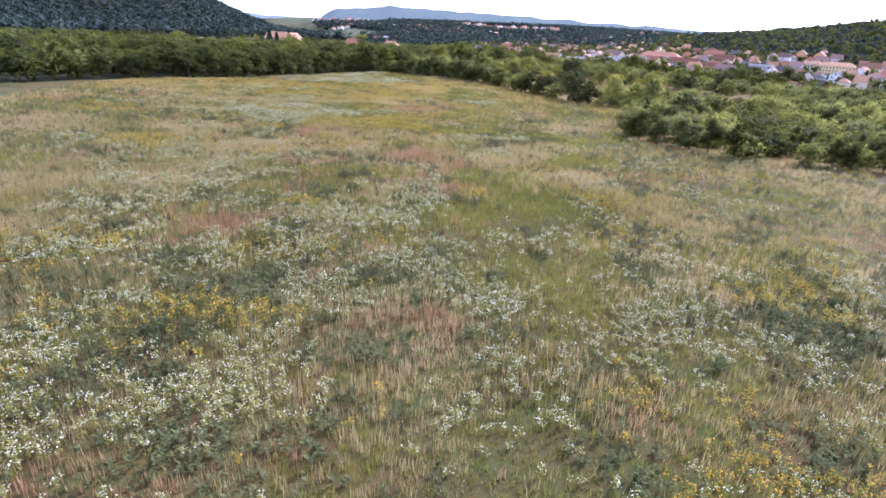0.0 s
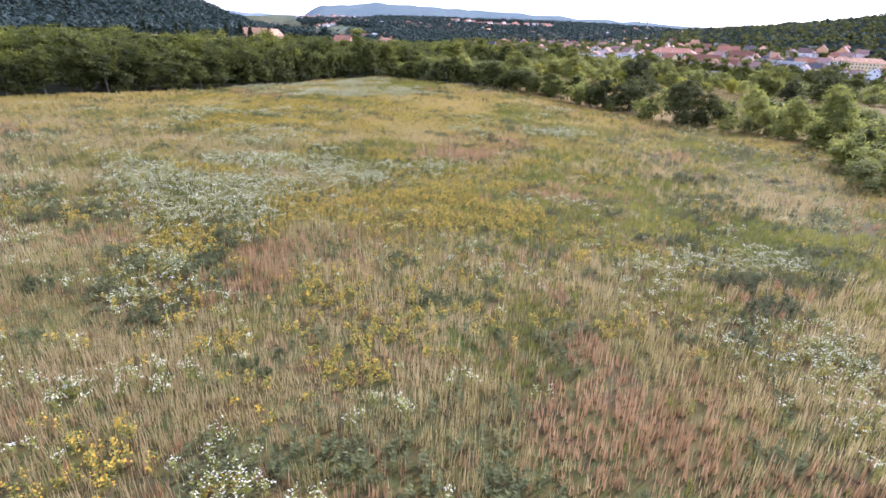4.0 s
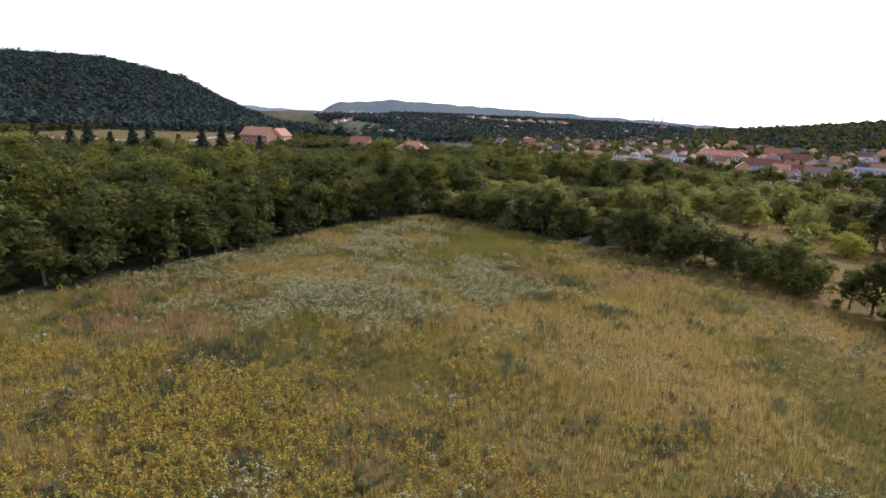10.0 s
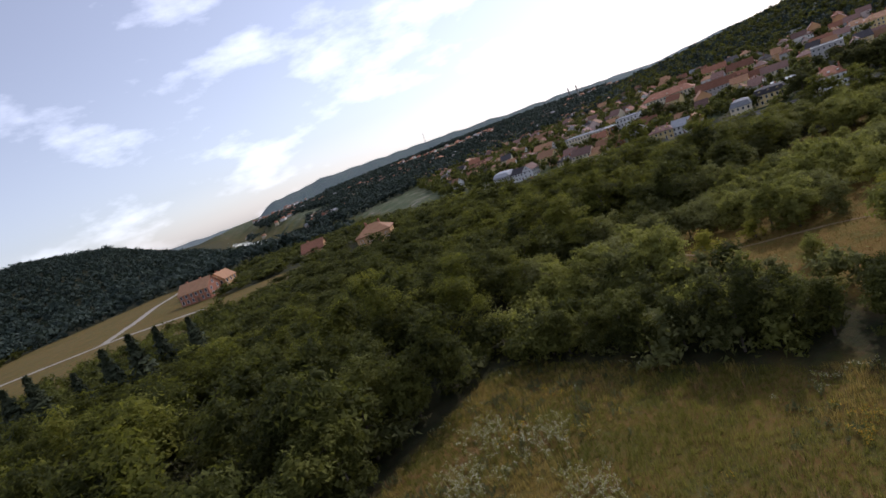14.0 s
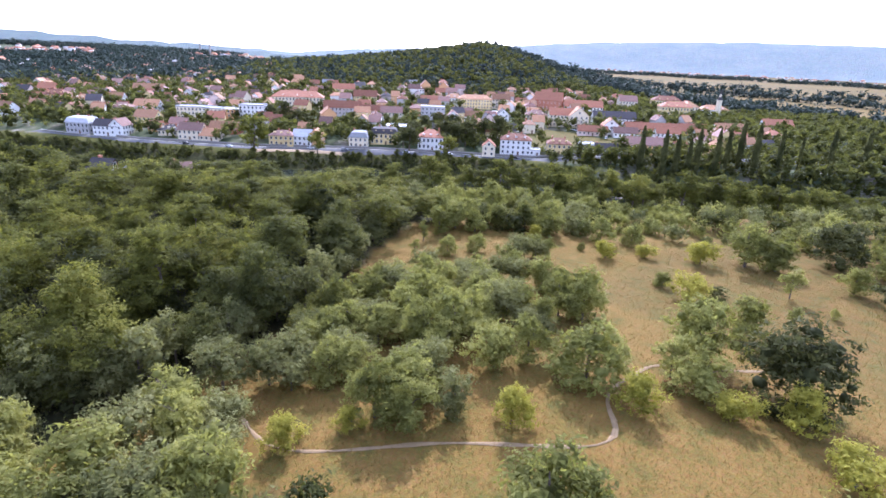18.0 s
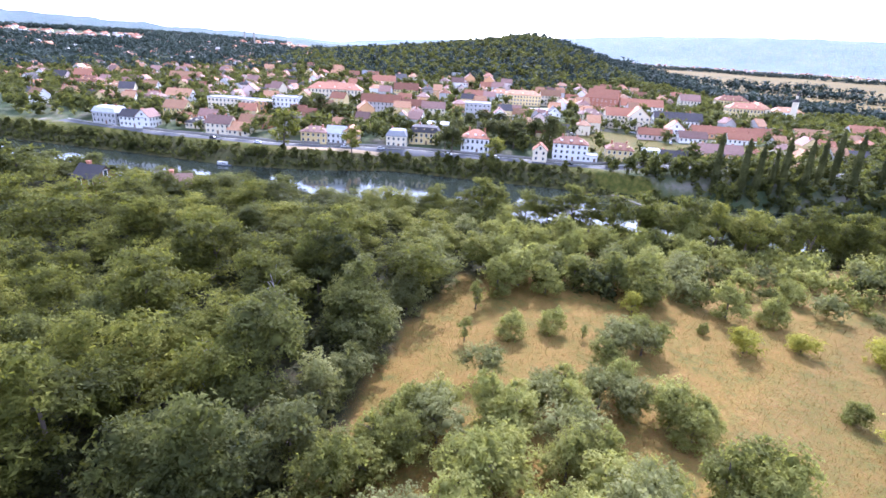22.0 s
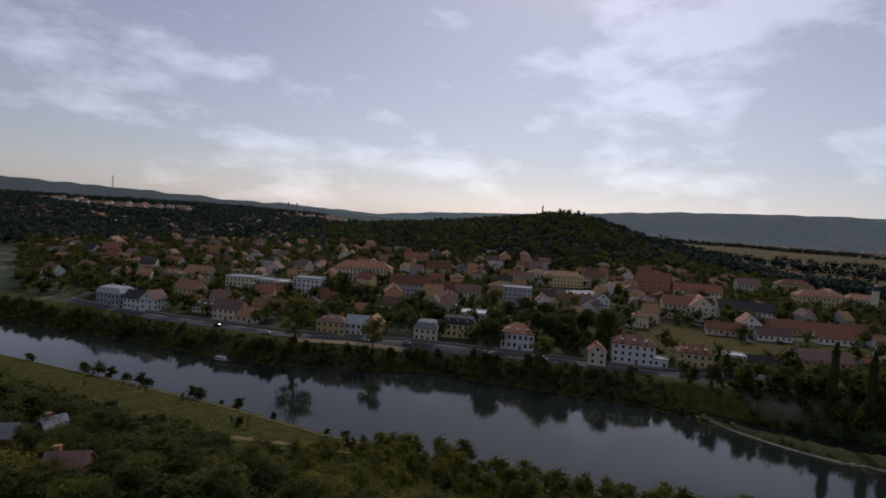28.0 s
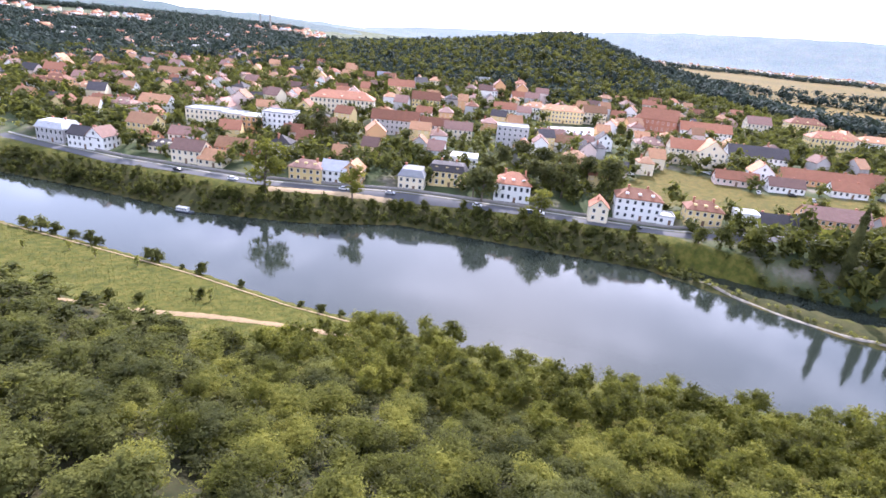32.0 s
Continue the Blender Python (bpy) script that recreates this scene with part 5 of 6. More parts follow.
def box_into(bm, x0, y0, z0, x1, y1, z1):
    v = [bm.verts.new(p) for p in ((x0, y0, z0), (x1, y0, z0), (x1, y1, z0), (x0, y1, z0), (x0, y0, z1), (x1, y0, z1), (x1, y1, z1), (x0, y1, z1))]
    for f in ((0, 3, 2, 1), (4, 5, 6, 7), (0, 1, 5, 4), (1, 2, 6, 5), (2, 3, 7, 6), (3, 0, 4, 7)):
        bm.faces.new([v[k] for k in f])
    return v


def solid(name, verts, faces, mat):
    me = bpy.data.meshes.new(name)
    me.from_pydata(verts, [], faces)
    me.materials.append(mat)
    return me


def window_meshes(w, h):
    """A moulded frame with a sill that stands out, and the pane set back in it."""
    t = 0.14
    o = [(-w / 2 - t, -h / 2 - t * 1.4), (w / 2 + t, -h / 2 - t * 1.4), (w / 2 + t, h / 2 + t), (-w / 2 - t, h / 2 + t)]
    n = [(-w / 2, -h / 2), (w / 2, -h / 2), (w / 2, h / 2), (-w / 2, h / 2)]
    v = [(x, 0.03, z) for x, z in o] + [(x, -0.12 if z < 0 else -0.09, z) for x, z in o] + [(x, -0.09, z) for x, z in n] + [(x, 0.03, z) for x, z in n]
    f = [q for k in range(4) for q in ((k, (k + 1) % 4, 4 + (k + 1) % 4, 4 + k), (4 + k, 4 + (k + 1) % 4, 8 + (k + 1) % 4, 8 + k), (8 + k, 8 + (k + 1) % 4, 12 + (k + 1) % 4, 12 + k))]
    fr = solid("window", v, f, FRAME)
    bm = bmesh.new()
    box_into(bm, -w / 2, -0.04, -h / 2, w / 2, 0.01, h / 2)
    pn = bpy.data.meshes.new("pane")
    bm.to_mesh(pn)
    bm.free()
    pn.materials.append(PANE)
    return fr, pn


WIN = {"tall": window_meshes(1.15, 1.9), "low": window_meshes(1.1, 1.45), "wide": window_meshes(2.2, 1.5)}
bm = bmesh.new()
box_into(bm, -0.6, -0.09, 0, 0.6, 0.02, 2.2)
box_into(bm, -0.75, -0.13, 2.2, 0.75, 0.02, 2.38)
DOOR_ME = bpy.data.meshes.new("door")
bm.to_mesh(DOOR_ME)
bm.free()
DOOR_ME.materials.append(plain("door_paint", (0.16, 0.1, 0.06), 0.6))
bm = bmesh.new()
box_into(bm, -0.45, -0.35, -1.6, 0.45, 0.35, 0.9)
box_into(bm, -0.55, -0.45, 0.9, 0.55, 0.45, 1.08)
CHIMNEY_ME = bpy.data.meshes.new("chimney")
bm.to_mesh(CHIMNEY_ME)
bm.free()
CHIMNEY_ME.materials.append(WALLS["brick"])


def gable_wall(w, d, h, rise):
    x, y = w / 2, d / 2
    v = [(-x, -y, -1.5), (x, -y, -1.5), (x, y, -1.5), (-x, y, -1.5), (-x, -y, h), (x, -y, h), (x, y, h), (-x, y, h), (-x, 0, h + rise), (x, 0, h + rise)]
    return v, [(0, 1, 5, 4), (1, 2, 6, 9, 5), (2, 3, 7, 6), (3, 0, 4, 8, 7), (0, 3, 2, 1)]


def gable_roof(w, d, h, rise, over=0.45, thick=0.22):
    x, y = w / 2 + over, d / 2 + over
    drop = rise * over / (d / 2)
    p = [(-y, h - drop), (0, h + rise), (y, h - drop), (y, h - drop + thick), (0, h + rise + thick * 1.3), (-y, h - drop + thick)]
    v = [(-x, a, b) for a, b in p] + [(x, a, b) for a, b in p]
    f = [(0, 1, 7, 6), (1, 2, 8, 7), (2, 3, 9, 8), (3, 4, 10, 9), (4, 5, 11, 10), (5, 0, 6, 11), (0, 5, 4, 1), (1, 4, 3, 2), (6, 7, 10, 11), (7, 8, 9, 10)]
    return v, f


def hip_roof(w, d, h, rise, over=0.5, thick=0.22):
    x, y = w / 2 + over, d / 2 + over
    r = max(w / 2 - d / 2, 0.4)
    v = [(-x, -y, h - 0.1), (x, -y, h - 0.1), (x, y, h - 0.1), (-x, y, h - 0.1), (-x, -y, h + thick), (x, -y, h + thick), (x, y, h + thick), (-x, y, h + thick), (-r, 0, h + rise), (r, 0, h + rise)]
    return v, [(0, 3, 2, 1), (0, 1, 5, 4), (1, 2, 6, 5), (2, 3, 7, 6), (3, 0, 4, 7), (4, 5, 9, 8), (6, 7, 8, 9), (5, 6, 9), (7, 4, 8)]


def mansard_roof(w, d, h, rise, over=0.4):
    x, y = w / 2 + over, d / 2 + over
    a, b = w / 2 - 1.3, d / 2 - 1.3
    v = [(-x, -y, h - 0.1), (x, -y, h - 0.1), (x, y, h - 0.1), (-x, y, h - 0.1), (-x, -y, h + 0.2), (x, -y, h + 0.2), (x, y, h + 0.2), (-x, y, h + 0.2),
         (-a, -b, h + rise * 0.75), (a, -b, h + rise * 0.75), (a, b, h + rise * 0.75), (-a, b, h + rise * 0.75), (-a * 0.6, 0, h + rise), (a * 0.6, 0, h + rise)]
    f = [(0, 3, 2, 1)] + [(k, (k + 1) % 4, 4 + (k + 1) % 4, 4 + k) for k in range(4)] + [(4 + k, 4 + (k + 1) % 4, 8 + (k + 1) % 4, 8 + k) for k in range(4)]
    return v, f + [(8, 9, 13, 12), (10, 11, 12, 13), (9, 10, 13), (11, 8, 12)]


def flat_roof(w, d, h):
    x, y = w / 2 + 0.15, d / 2 + 0.15
    v, f = [], []
    for x0, y0, x1, y1, z0, z1 in ((-x, -y, x, y, h - 0.05, h + 0.2), (-x, -y, x, -y + 0.3, h + 0.2, h + 0.75), (-x, y - 0.3, x, y, h + 0.2, h + 0.75),
                                   (-x, -y + 0.3, -x + 0.3, y - 0.3, h + 0.2, h + 0.75), (x - 0.3, -y + 0.3, x, y - 0.3, h + 0.2, h + 0.75)):
        o = len(v)
        v += [(x0, y0, z0), (x1, y0, z0), (x1, y1, z0), (x0, y1, z0), (x0, y0, z1), (x1, y0, z1), (x1, y1, z1), (x0, y1, z1)]
        f += [tuple(o + k for k in q) for q in ((0, 3, 2, 1), (4, 5, 6, 7), (0, 1, 5, 4), (1, 2, 6, 5), (2, 3, 7, 6), (3, 0, 4, 7))]
    return v, f


HOUSES = []
WALL_WORD = {"white": "white", "cream": "cream", "yellow": "yellow", "orange": "orange", "grey": "grey", "brick": "red brick", "wood": "dark log", "pink": "pale pink"}
ROOF_WORD = {"red": "red tiled", "orange": "orange tiled", "brown": "brown tiled", "dark": "dark slate", "grey": "grey sheet", "white": "pale sheet"}


def house(x, y, w, d, storeys, form, wall, roof, yaw, name="house", note="", detail=2, storey=3.1, base=None, group="houses of the town", place="in the town"):
    """A house whose long front faces the river; x, y is the middle of that front."""
    c, s = math.cos(radians(yaw)), math.sin(radians(yaw))
    cx, cy = x - s * d / 2, y + c * d / 2
    z = min(ground_z(x, y), ground_z(cx, cy)) if base is None else base
    form_word = {"gable": "gabled", "hip": "hipped", "mansard": "mansard", "flat": "flat"}[form]
    count = {1: "one-storey", 2: "two-storey", 3: "three-storey", 4: "four-storey", 5: "five-storey"}[storeys]
    label = f"{WALL_WORD[wall]} {count} {name.replace('_', ' ')}, {ROOF_WORD[roof]} {form_word} roof, {note or place}"
    ob = thing(name, label, "house" if name == "house" else name.replace("_", " "), group, pose(cx, cy, z, 0, 0, yaw))
    HOUSES.append((cx, cy, max(w, d) / 2))
    h = storeys * storey + 0.5
    rise = {"gable": d * 0.42, "hip": d * 0.36, "mansard": 4.2, "flat": 0}[form]
    if form == "gable":
        part("wall", solid("wall", *gable_wall(w, d, h, rise), WALLS[wall]), None, ob)
        part("roof", solid("roof", *gable_roof(w, d, h, rise), ROOFS[roof]), None, ob)
    else:
        bm = bmesh.new()
        box_into(bm, -w / 2, -d / 2, -1.5, w / 2, d / 2, h)
        part("wall", bm, WALLS[wall], ob)
        v, f = hip_roof(w, d, h, rise) if form == "hip" else mansard_roof(w, d, h, rise) if form == "mansard" else flat_roof(w, d, h)
        part("roof", solid("roof", v, f, ROOFS[roof]), None, ob)
    r = random.Random(int(x * 7 + y * 13))
    if form != "flat":
        for k in range(1 if w < 14 else 2):
            ch = part("chimney", CHIMNEY_ME, None, ob)
            ch.location = ((-0.3 + 0.6 * k + r.uniform(-0.1, 0.1)) * w * 0.8, d * r.uniform(0.02, 0.12), h + rise * 0.95)
    if detail:
        fr, pn = WIN["tall" if storey > 3.2 else "low"]
        n = max(2, round(w / (3.0 if detail > 1 else 3.8)))
        spots_at = [((k + 0.5) / n * w - w / 2, -d / 2, 0.0) for k in range(n)]
        m = max(1, round(d / 4.0))
        spots_at += [(-w / 2, (k + 0.5) / m * d - d / 2, -90.0) for k in range(m)] if detail > 1 else []
        spots_at += [(w / 2, (k + 0.5) / m * d - d / 2, 90.0) for k in range(m)] if detail > 1 else []
        for level in range(storeys):
            for k, (px, py, turn) in enumerate(spots_at):
                if level == 0 and k == n // 2 and turn == 0:
                    door = part("door", DOOR_ME, None, ob)
                    door.location = (px, py, 0.05)
                    continue
                wn_ = part("window", fr, None, ob)
                wn_.matrix_local = pose(px, py, 0.5 + (level + 0.52) * storey, 0, 0, turn)
                if detail > 1:
                    part("pane", pn, None, wn_)
        if form == "gable" and detail > 1:
            for sx in (-1, 1):
                wn_ = part("window", fr, None, ob)
                wn_.matrix_local = pose(sx * w / 2, 0, h + rise * 0.35, 0, 0, 90 * sx)
                part("pane", pn, None, wn_)
        if form in ("mansard", "hip") and detail > 1 and w > 13:
            for sx in (-0.28, 0, 0.28):
                bm = bmesh.new()
                y0 = -d / 2 + (0.55 if form == "mansard" else 1.6)
                box_into(bm, -0.7, y0, h + 0.7, 0.7, y0 + 2.0, h + 2.3)
                dm = part("dormer", bm, WALLS[wall], ob)
                dm.location = (sx * w, 0, 0)
    return ob


def rows_of(items):
    for it in items:
        x, y, w, d, st, form, wall, roof, yaw = it[:9]
        house(x, y, w, d, st, form, wall, roof, yaw, *(it[9:10] or ("house",)), note=it[10] if len(it) > 10 else "", storey=it[11] if len(it) > 11 else 3.1)


# front row along the river road
rows_of([(80, 657, 17, 12, 2, "mansard", "grey", "grey", -52, "villa", "by the river road", 3.4), (92, 638, 18, 9, 2, "gable", "white", "dark", -52), (104, 631, 11, 10, 2, "gable", "white", "brown", 38),
         (121, 652, 16, 11, 2, "gable", "yellow", "orange", -50), (119, 627, 9, 8, 1, "gable", "orange", "red", -50), (122, 611, 14, 9, 1, "hip", "cream", "dark", -52),
         (129, 591, 16, 10, 2, "gable", "cream", "brown", -50)])
rows_of([(137, 580, 13, 10, 1, "gable", "cream", "orange", -48), (152, 592, 20, 10, 1, "gable", "brick", "orange", -48), (138, 629, 18, 9, 1, "gable", "white", "brown", -46),
         (159, 664, 23, 14, 3, "flat", "cream", "grey", -44, "apartment_block"), (170, 648, 12, 12, 3, "flat", "cream", "grey", -44, "apartment_block"),
         (178, 636, 12, 12, 3, "flat", "orange", "white", -44, "apartment_block"), (190, 627, 18, 14, 4, "flat", "white", "grey", -44, "apartment_block", "with dark upper floor")])
rows_of([(168, 542, 15.5, 9, 2, "hip", "yellow", "brown", -45), (178.5, 534, 11.5, 9, 2, "gable", "white", "grey", -45), (192, 530, 11, 9, 2, "gable", "orange", "orange", 45),
         (207, 512, 12, 12, 2, "mansard", "cream", "grey", -45), (225, 508, 18, 11, 2, "mansard", "yellow", "dark", -45, "house", "behind the river road", 3.4),
         (249, 524, 14, 12, 2, "flat", "white", "white", -45), (240, 478, 16.5, 13, 2, "hip", "white", "red", -48, "villa", "among dark garden trees", 3.9)])
rows_of([(274, 434, 19.5, 11, 3, "hip", "white", "red", -50, "hotel", "by the river road", 3.0), (281, 424, 7, 8, 1, "flat", "white", "white", -50, "garage"), (292, 413, 15, 10, 2, "hip", "yellow", "red", -50),
         (303, 400, 9, 8, 2, "flat", "white", "white", -50), (312, 393, 12, 8, 1, "gable", "white", "dark", -50), (318, 387, 9, 8, 1, "gable", "grey", "dark", -50),
         (334, 376, 27, 10, 2, "gable", "orange", "brown", -46), (262, 441, 9, 8, 2, "gable", "cream", "red", 40)])
# middle of the town
rows_of([(310, 550, 19.5, 14, 4, "flat", "grey", "white", -44, "office_block"), (259, 676, 46, 15, 3, "hip", "cream", "red", -38, "school", "in the town", 3.6), (235, 670, 13, 12, 2, "gable", "yellow", "red", 50),
         (258, 604, 30, 12, 3, "gable", "grey", "red", -40), (337, 678, 23, 13, 3, "gable", "yellow", "red", -40), (282, 597, 23, 10, 2, "gable", "pink", "red", -40), (291, 580, 18, 10, 2, "gable", "cream", "brown", -40)])
rows_of([(393, 642, 19, 11, 2, "gable", "white", "red", -42), (355, 741, 24, 12, 3, "gable", "yellow", "red", -36), (412, 625, 19, 12, 3, "hip", "white", "orange", -40),
         (424, 607, 35, 12, 3, "hip", "yellow", "orange", -40), (449, 593, 19, 12, 3, "gable", "cream", "orange", -40), (440, 559, 18, 14, 2, "hip", "cream", "orange", -40), (374, 522, 12, 10, 2, "gable", "white", "dark", 45)])
rows_of([(476, 511, 37, 13, 3, "gable", "white", "red", -48), (389, 474, 26, 12, 3, "gable", "cream", "red", -46), (403, 462, 13, 16, 3, "gable", "cream", "orange", 44), (388, 502, 18, 12, 2, "hip", "cream", "brown", -46),
         (309, 498, 13, 11, 2, "hip", "pink", "orange", -44), (352, 529, 17, 12, 1, "gable", "brick", "brown", -40), (339, 542, 15, 10, 2, "gable", "white", "brown", -44), (433, 453, 36, 13, 2, "gable", "white", "dark", -48)])
# castle and its farm buildings
rows_of([(548, 450, 30, 14, 3, "hip", "yellow", "red", -48, "castle_wing", "beside the park", 3.9), (628, 496, 31, 14, 3, "hip", "yellow", "red", -48, "castle_wing", "beside the park", 3.9), (583, 448, 27, 14, 3, "hip", "cream", "orange", 42, "castle_wing", "beside the park", 3.9),
         (563, 510, 19, 13, 3, "gable", "cream", "brown", -48, "castle_wing", "beside the park", 3.8), (616, 438, 28, 13, 2, "hip", "white", "orange", -48, "castle_wing", "beside the park", 3.8)])
rows_of([(418, 408, 48, 11, 1, "gable", "orange", "red", -48, "barn"), (382, 415, 18, 9, 1, "gable", "white", "brown", -48, "barn"), (394, 429, 10, 12, 2, "gable", "white", "orange", 42), (370, 436, 22, 9, 1, "gable", "pink", "red", -52, "barn"),
         (406, 393, 18, 9, 1, "gable", "white", "red", -48, "barn"), (448, 391, 20, 10, 1, "gable", "orange", "red", -48, "barn"), (478, 372, 26, 11, 1, "gable", "white", "orange", -48, "barn"), (520, 350, 24, 12, 2, "gable", "white", "red", -48)])
# villas on the hillside
rows_of([(340, 844, 13, 10, 2, "hip", "white", "red", -30), (369, 865, 13, 10, 2, "gable", "cream", "orange", -30), (363, 812, 11, 9, 2, "gable", "orange", "red", -30), (378, 807, 13, 9, 2, "gable", "white", "grey", -30),
         (413, 765, 12, 10, 2, "hip", "cream", "orange", -35), (465, 752, 17, 9, 2, "flat", "white", "white", -38, "villa", "on the wooded hillside"), (435, 707, 14, 10, 2, "hip", "white", "brown", -38), (473, 704, 10, 10, 3, "hip", "orange", "red", -38),
         (443, 676, 13, 10, 2, "gable", "white", "red", -38)])
rows_of([(141, 712, 20, 11, 2, "gable", "white", "orange", -46), (122, 713, 16, 10, 2, "hip", "cream", "brown", -46), (136, 774, 12, 10, 2, "gable", "white", "orange", -40), (95, 796, 18, 12, 3, "hip", "orange", "red", -40),
         (101, 859, 14, 11, 3, "gable", "brick", "red", -30), (112, 780, 16, 10, 2, "hip", "cream", "orange", -40), (85, 810, 12, 10, 2, "gable", "white", "red", -40), (187, 1056, 24, 12, 2, "hip", "white", "orange", -20, "villa", "on the wooded slope"),
         (195, 874, 31, 11, 2, "gable", "cream", "orange", -35)])

# church: tall brick-roofed nave with a lower apse
nave = house(456, 540, 27, 17, 3, "gable", "brick", "red", -62, "church", "beside the square", detail=1, storey=4.6)
apse_bm = bmesh.new()
bmesh.ops.create_cone(apse_bm, cap_ends=True, segments=10, radius1=6.5, radius2=6.2, depth=11, matrix=Matrix.Translation((-15, 0, 5)))
part("apse", apse_bm, WALLS["brick"], nave)
apse_bm = bmesh.new()
bmesh.ops.create_cone(apse_bm, cap_ends=True, segments=10, radius1=7.2, radius2=0.2, depth=6, matrix=Matrix.Translation((-15, 0, 13.4)))
part("apse_roof", apse_bm, ROOFS["red"], nave)
house(466, 528, 20, 9, 2, "gable", "brick", "red", -62, "church_hall", "beside the church", detail=1)

# tower of the castle
tower = thing("castle_tower", "slim cream tower with a dark onion cap", "tower", "", pose(572, 420, 16))
for name, z0, z1, ra, rb, mat in (("shaft", -1, 21, 2.6, 2.5, WALLS["cream"]), ("cap", 21, 24, 3.0, 1.2, ROOFS["dark"]), ("lantern", 24, 26.5, 1.0, 1.0, WALLS["cream"]), ("spire", 26.5, 31, 1.3, 0.05, ROOFS["dark"])):
    bm = bmesh.new()
    bmesh.ops.create_cone(bm, cap_ends=True, segments=12, radius1=ra, radius2=rb, depth=z1 - z0, matrix=Matrix.Translation((0, 0, (z0 + z1) / 2)))
    part(name, bm, mat, tower)

# the streets behind: smaller houses between gardens
fill = np.random.default_rng(700)
fx, fy = scatter(fill, 60, 640, 330, 1080, 17.5, lambda x, y: np.ones(len(x), bool))
SQUARE = [(385, 606), (348, 556), (372, 540), (430, 568), (440, 585)]
df_, sf_ = along(FAR_BANK, fx, fy)
az_, r_ = polar(fx, fy)
ok = (df_ * sf_ > 60) & ~in_poly(LOT, fx, fy) & ~in_poly(SQUARE, fx, fy) & (height(fx, fy) < 27) & (az_ > -3) & (r_ < 1000) & (fill.random(len(fx)) < 0.72)
ok &= ~((az_ > 62) & (r_ > 560)) & ~((fx > 480) & (fy < 520))
made = 0
for x, y in zip(fx[ok], fy[ok]):
    if made >= 290 or any((x - a) ** 2 + (y - b) ** 2 < (c + 7.5) ** 2 for a, b, c in HOUSES):
        continue
    w = fill.uniform(8, 13)
    core = abs(x - 340) < 140 and abs(y - 610) < 110
    house(x, y, w, fill.uniform(8.5, 11.5), int(fill.integers(2, 4)) if core else int(fill.integers(1, 3)), str(fill.choice(["gable", "gable", "hip", "gable"])),
          str(fill.choice(["white", "cream", "white", "yellow", "orange", "pink", "grey"])), str(fill.choice(["red", "orange", "red", "brown", "orange", "brown", "dark"])),
          -42 + fill.normal() * 9 + (90 if fill.random() < 0.35 else 0), detail=1 if y < 700 else 0)
    made += 1

# gardens


def garden_here(x, y):
    d, s = along(FAR_BANK, x, y)
    az, r = polar(x, y)
    free = np.ones(len(x), bool)
    for a, b, c in HOUSES:
        free &= (x - a) ** 2 + (y - b) ** 2 > (c + 1.5) ** 2
    return free & (d * s > 32) & (r < 1080) & (az > -6) & ~in_poly(LOT, x, y) & ~in_poly(SQUARE, x, y) & ~((az > 66) & (r > 700)) & (near_land(x, y) < 0)


gx, gy = scatter(fill, 40, 720, 250, 1150, 6.7, garden_here)
k = fill.random(len(gx)) < np.where((np.abs(gx - 350) < 110) & (np.abs(gy - 590) < 90), 0.5, 0.85)
gx, gy = gx[k], gy[k]
garden = shapes(600, 6, 3.1, 0.0, 7.2, 5, 80, 0.95, up=0.5, core=0.72, squash=0.9, per=4)
pick = fill.random(len(gx))
stuff_trees("garden_trees", "rounded garden trees between the town's houses", "garden trees", gx[pick < 0.75], gy[pick < 0.75], garden, 0.8, 1.8, LEAF_MAPLE, 601, 0.4)
stuff_trees("garden_bushes", "lighter fruit trees and bushes in the gardens", "garden trees", gx[pick >= 0.75], gy[pick >= 0.75], garden, 0.4, 0.9, LEAF_BUSH, 602, 0.4)

# paved square with the town's parked cars
sq = np.array(SQUARE, float)
sq_mid = sq.mean(0)
ring = np.concatenate([np.column_stack([sq, height(*sq.T) + 0.12]), [[*sq_mid, ground_z(*sq_mid) + 0.16]]])
tagged(new("square", mesh_of("square", ring, [(k, (k + 1) % len(sq), len(sq)) for k in range(len(sq))], plain("pale_paving", (0.5, 0.47, 0.42), 0.85, vary=0.15, scale=0.2))),
       "pale paved town square", "square", kind="structure")

# ---- river banks, road, boat and vehicles ----
WALLSTONE = plain("old_wall", (0.22, 0.2, 0.175), 0.9, vary=0.25, scale=0.6)
ROAD = [(60, 684), (81, 645), (100, 612), (124, 580), (144, 553), (176, 526), (200, 508), (224, 480), (246, 453), (262, 432), (275, 416), (290, 401), (320, 372), (360, 335), (450, 245)]
ribbon("road", ROAD, 5.8, ASPHALT, "grey asphalt river road", "road", 0.14, 2.0, 0.0)


def beside(points, off):
    p = np.array(points, float)
    d = np.gradient(p, axis=0)
    d /= np.linalg.norm(d, axis=1, keepdims=True)
    return [tuple(q) for q in p + np.stack([-d[:, 1], d[:, 0]], 1) * off]


ribbon("pavement", beside(ROAD, 4.4), 1.4, STONE, "pale pavement beside the river road", "pavement", 0.24, 2.0, 0.0)
TRACK = np.array([(150, 541), (165, 529), (180, 519), (196, 507)], float)
ribbon("track", [tuple(p) for p in TRACK], 3, SAND, "sandy track on the far bank", "path", 0.15)
ribbon("spit_path", [(258, 396), (257.5, 380), (259, 362), (263, 343), (285, 303), (330, 245)], 1.1, GRAVEL, "pale path along the narrow spit", "path", 0.35)


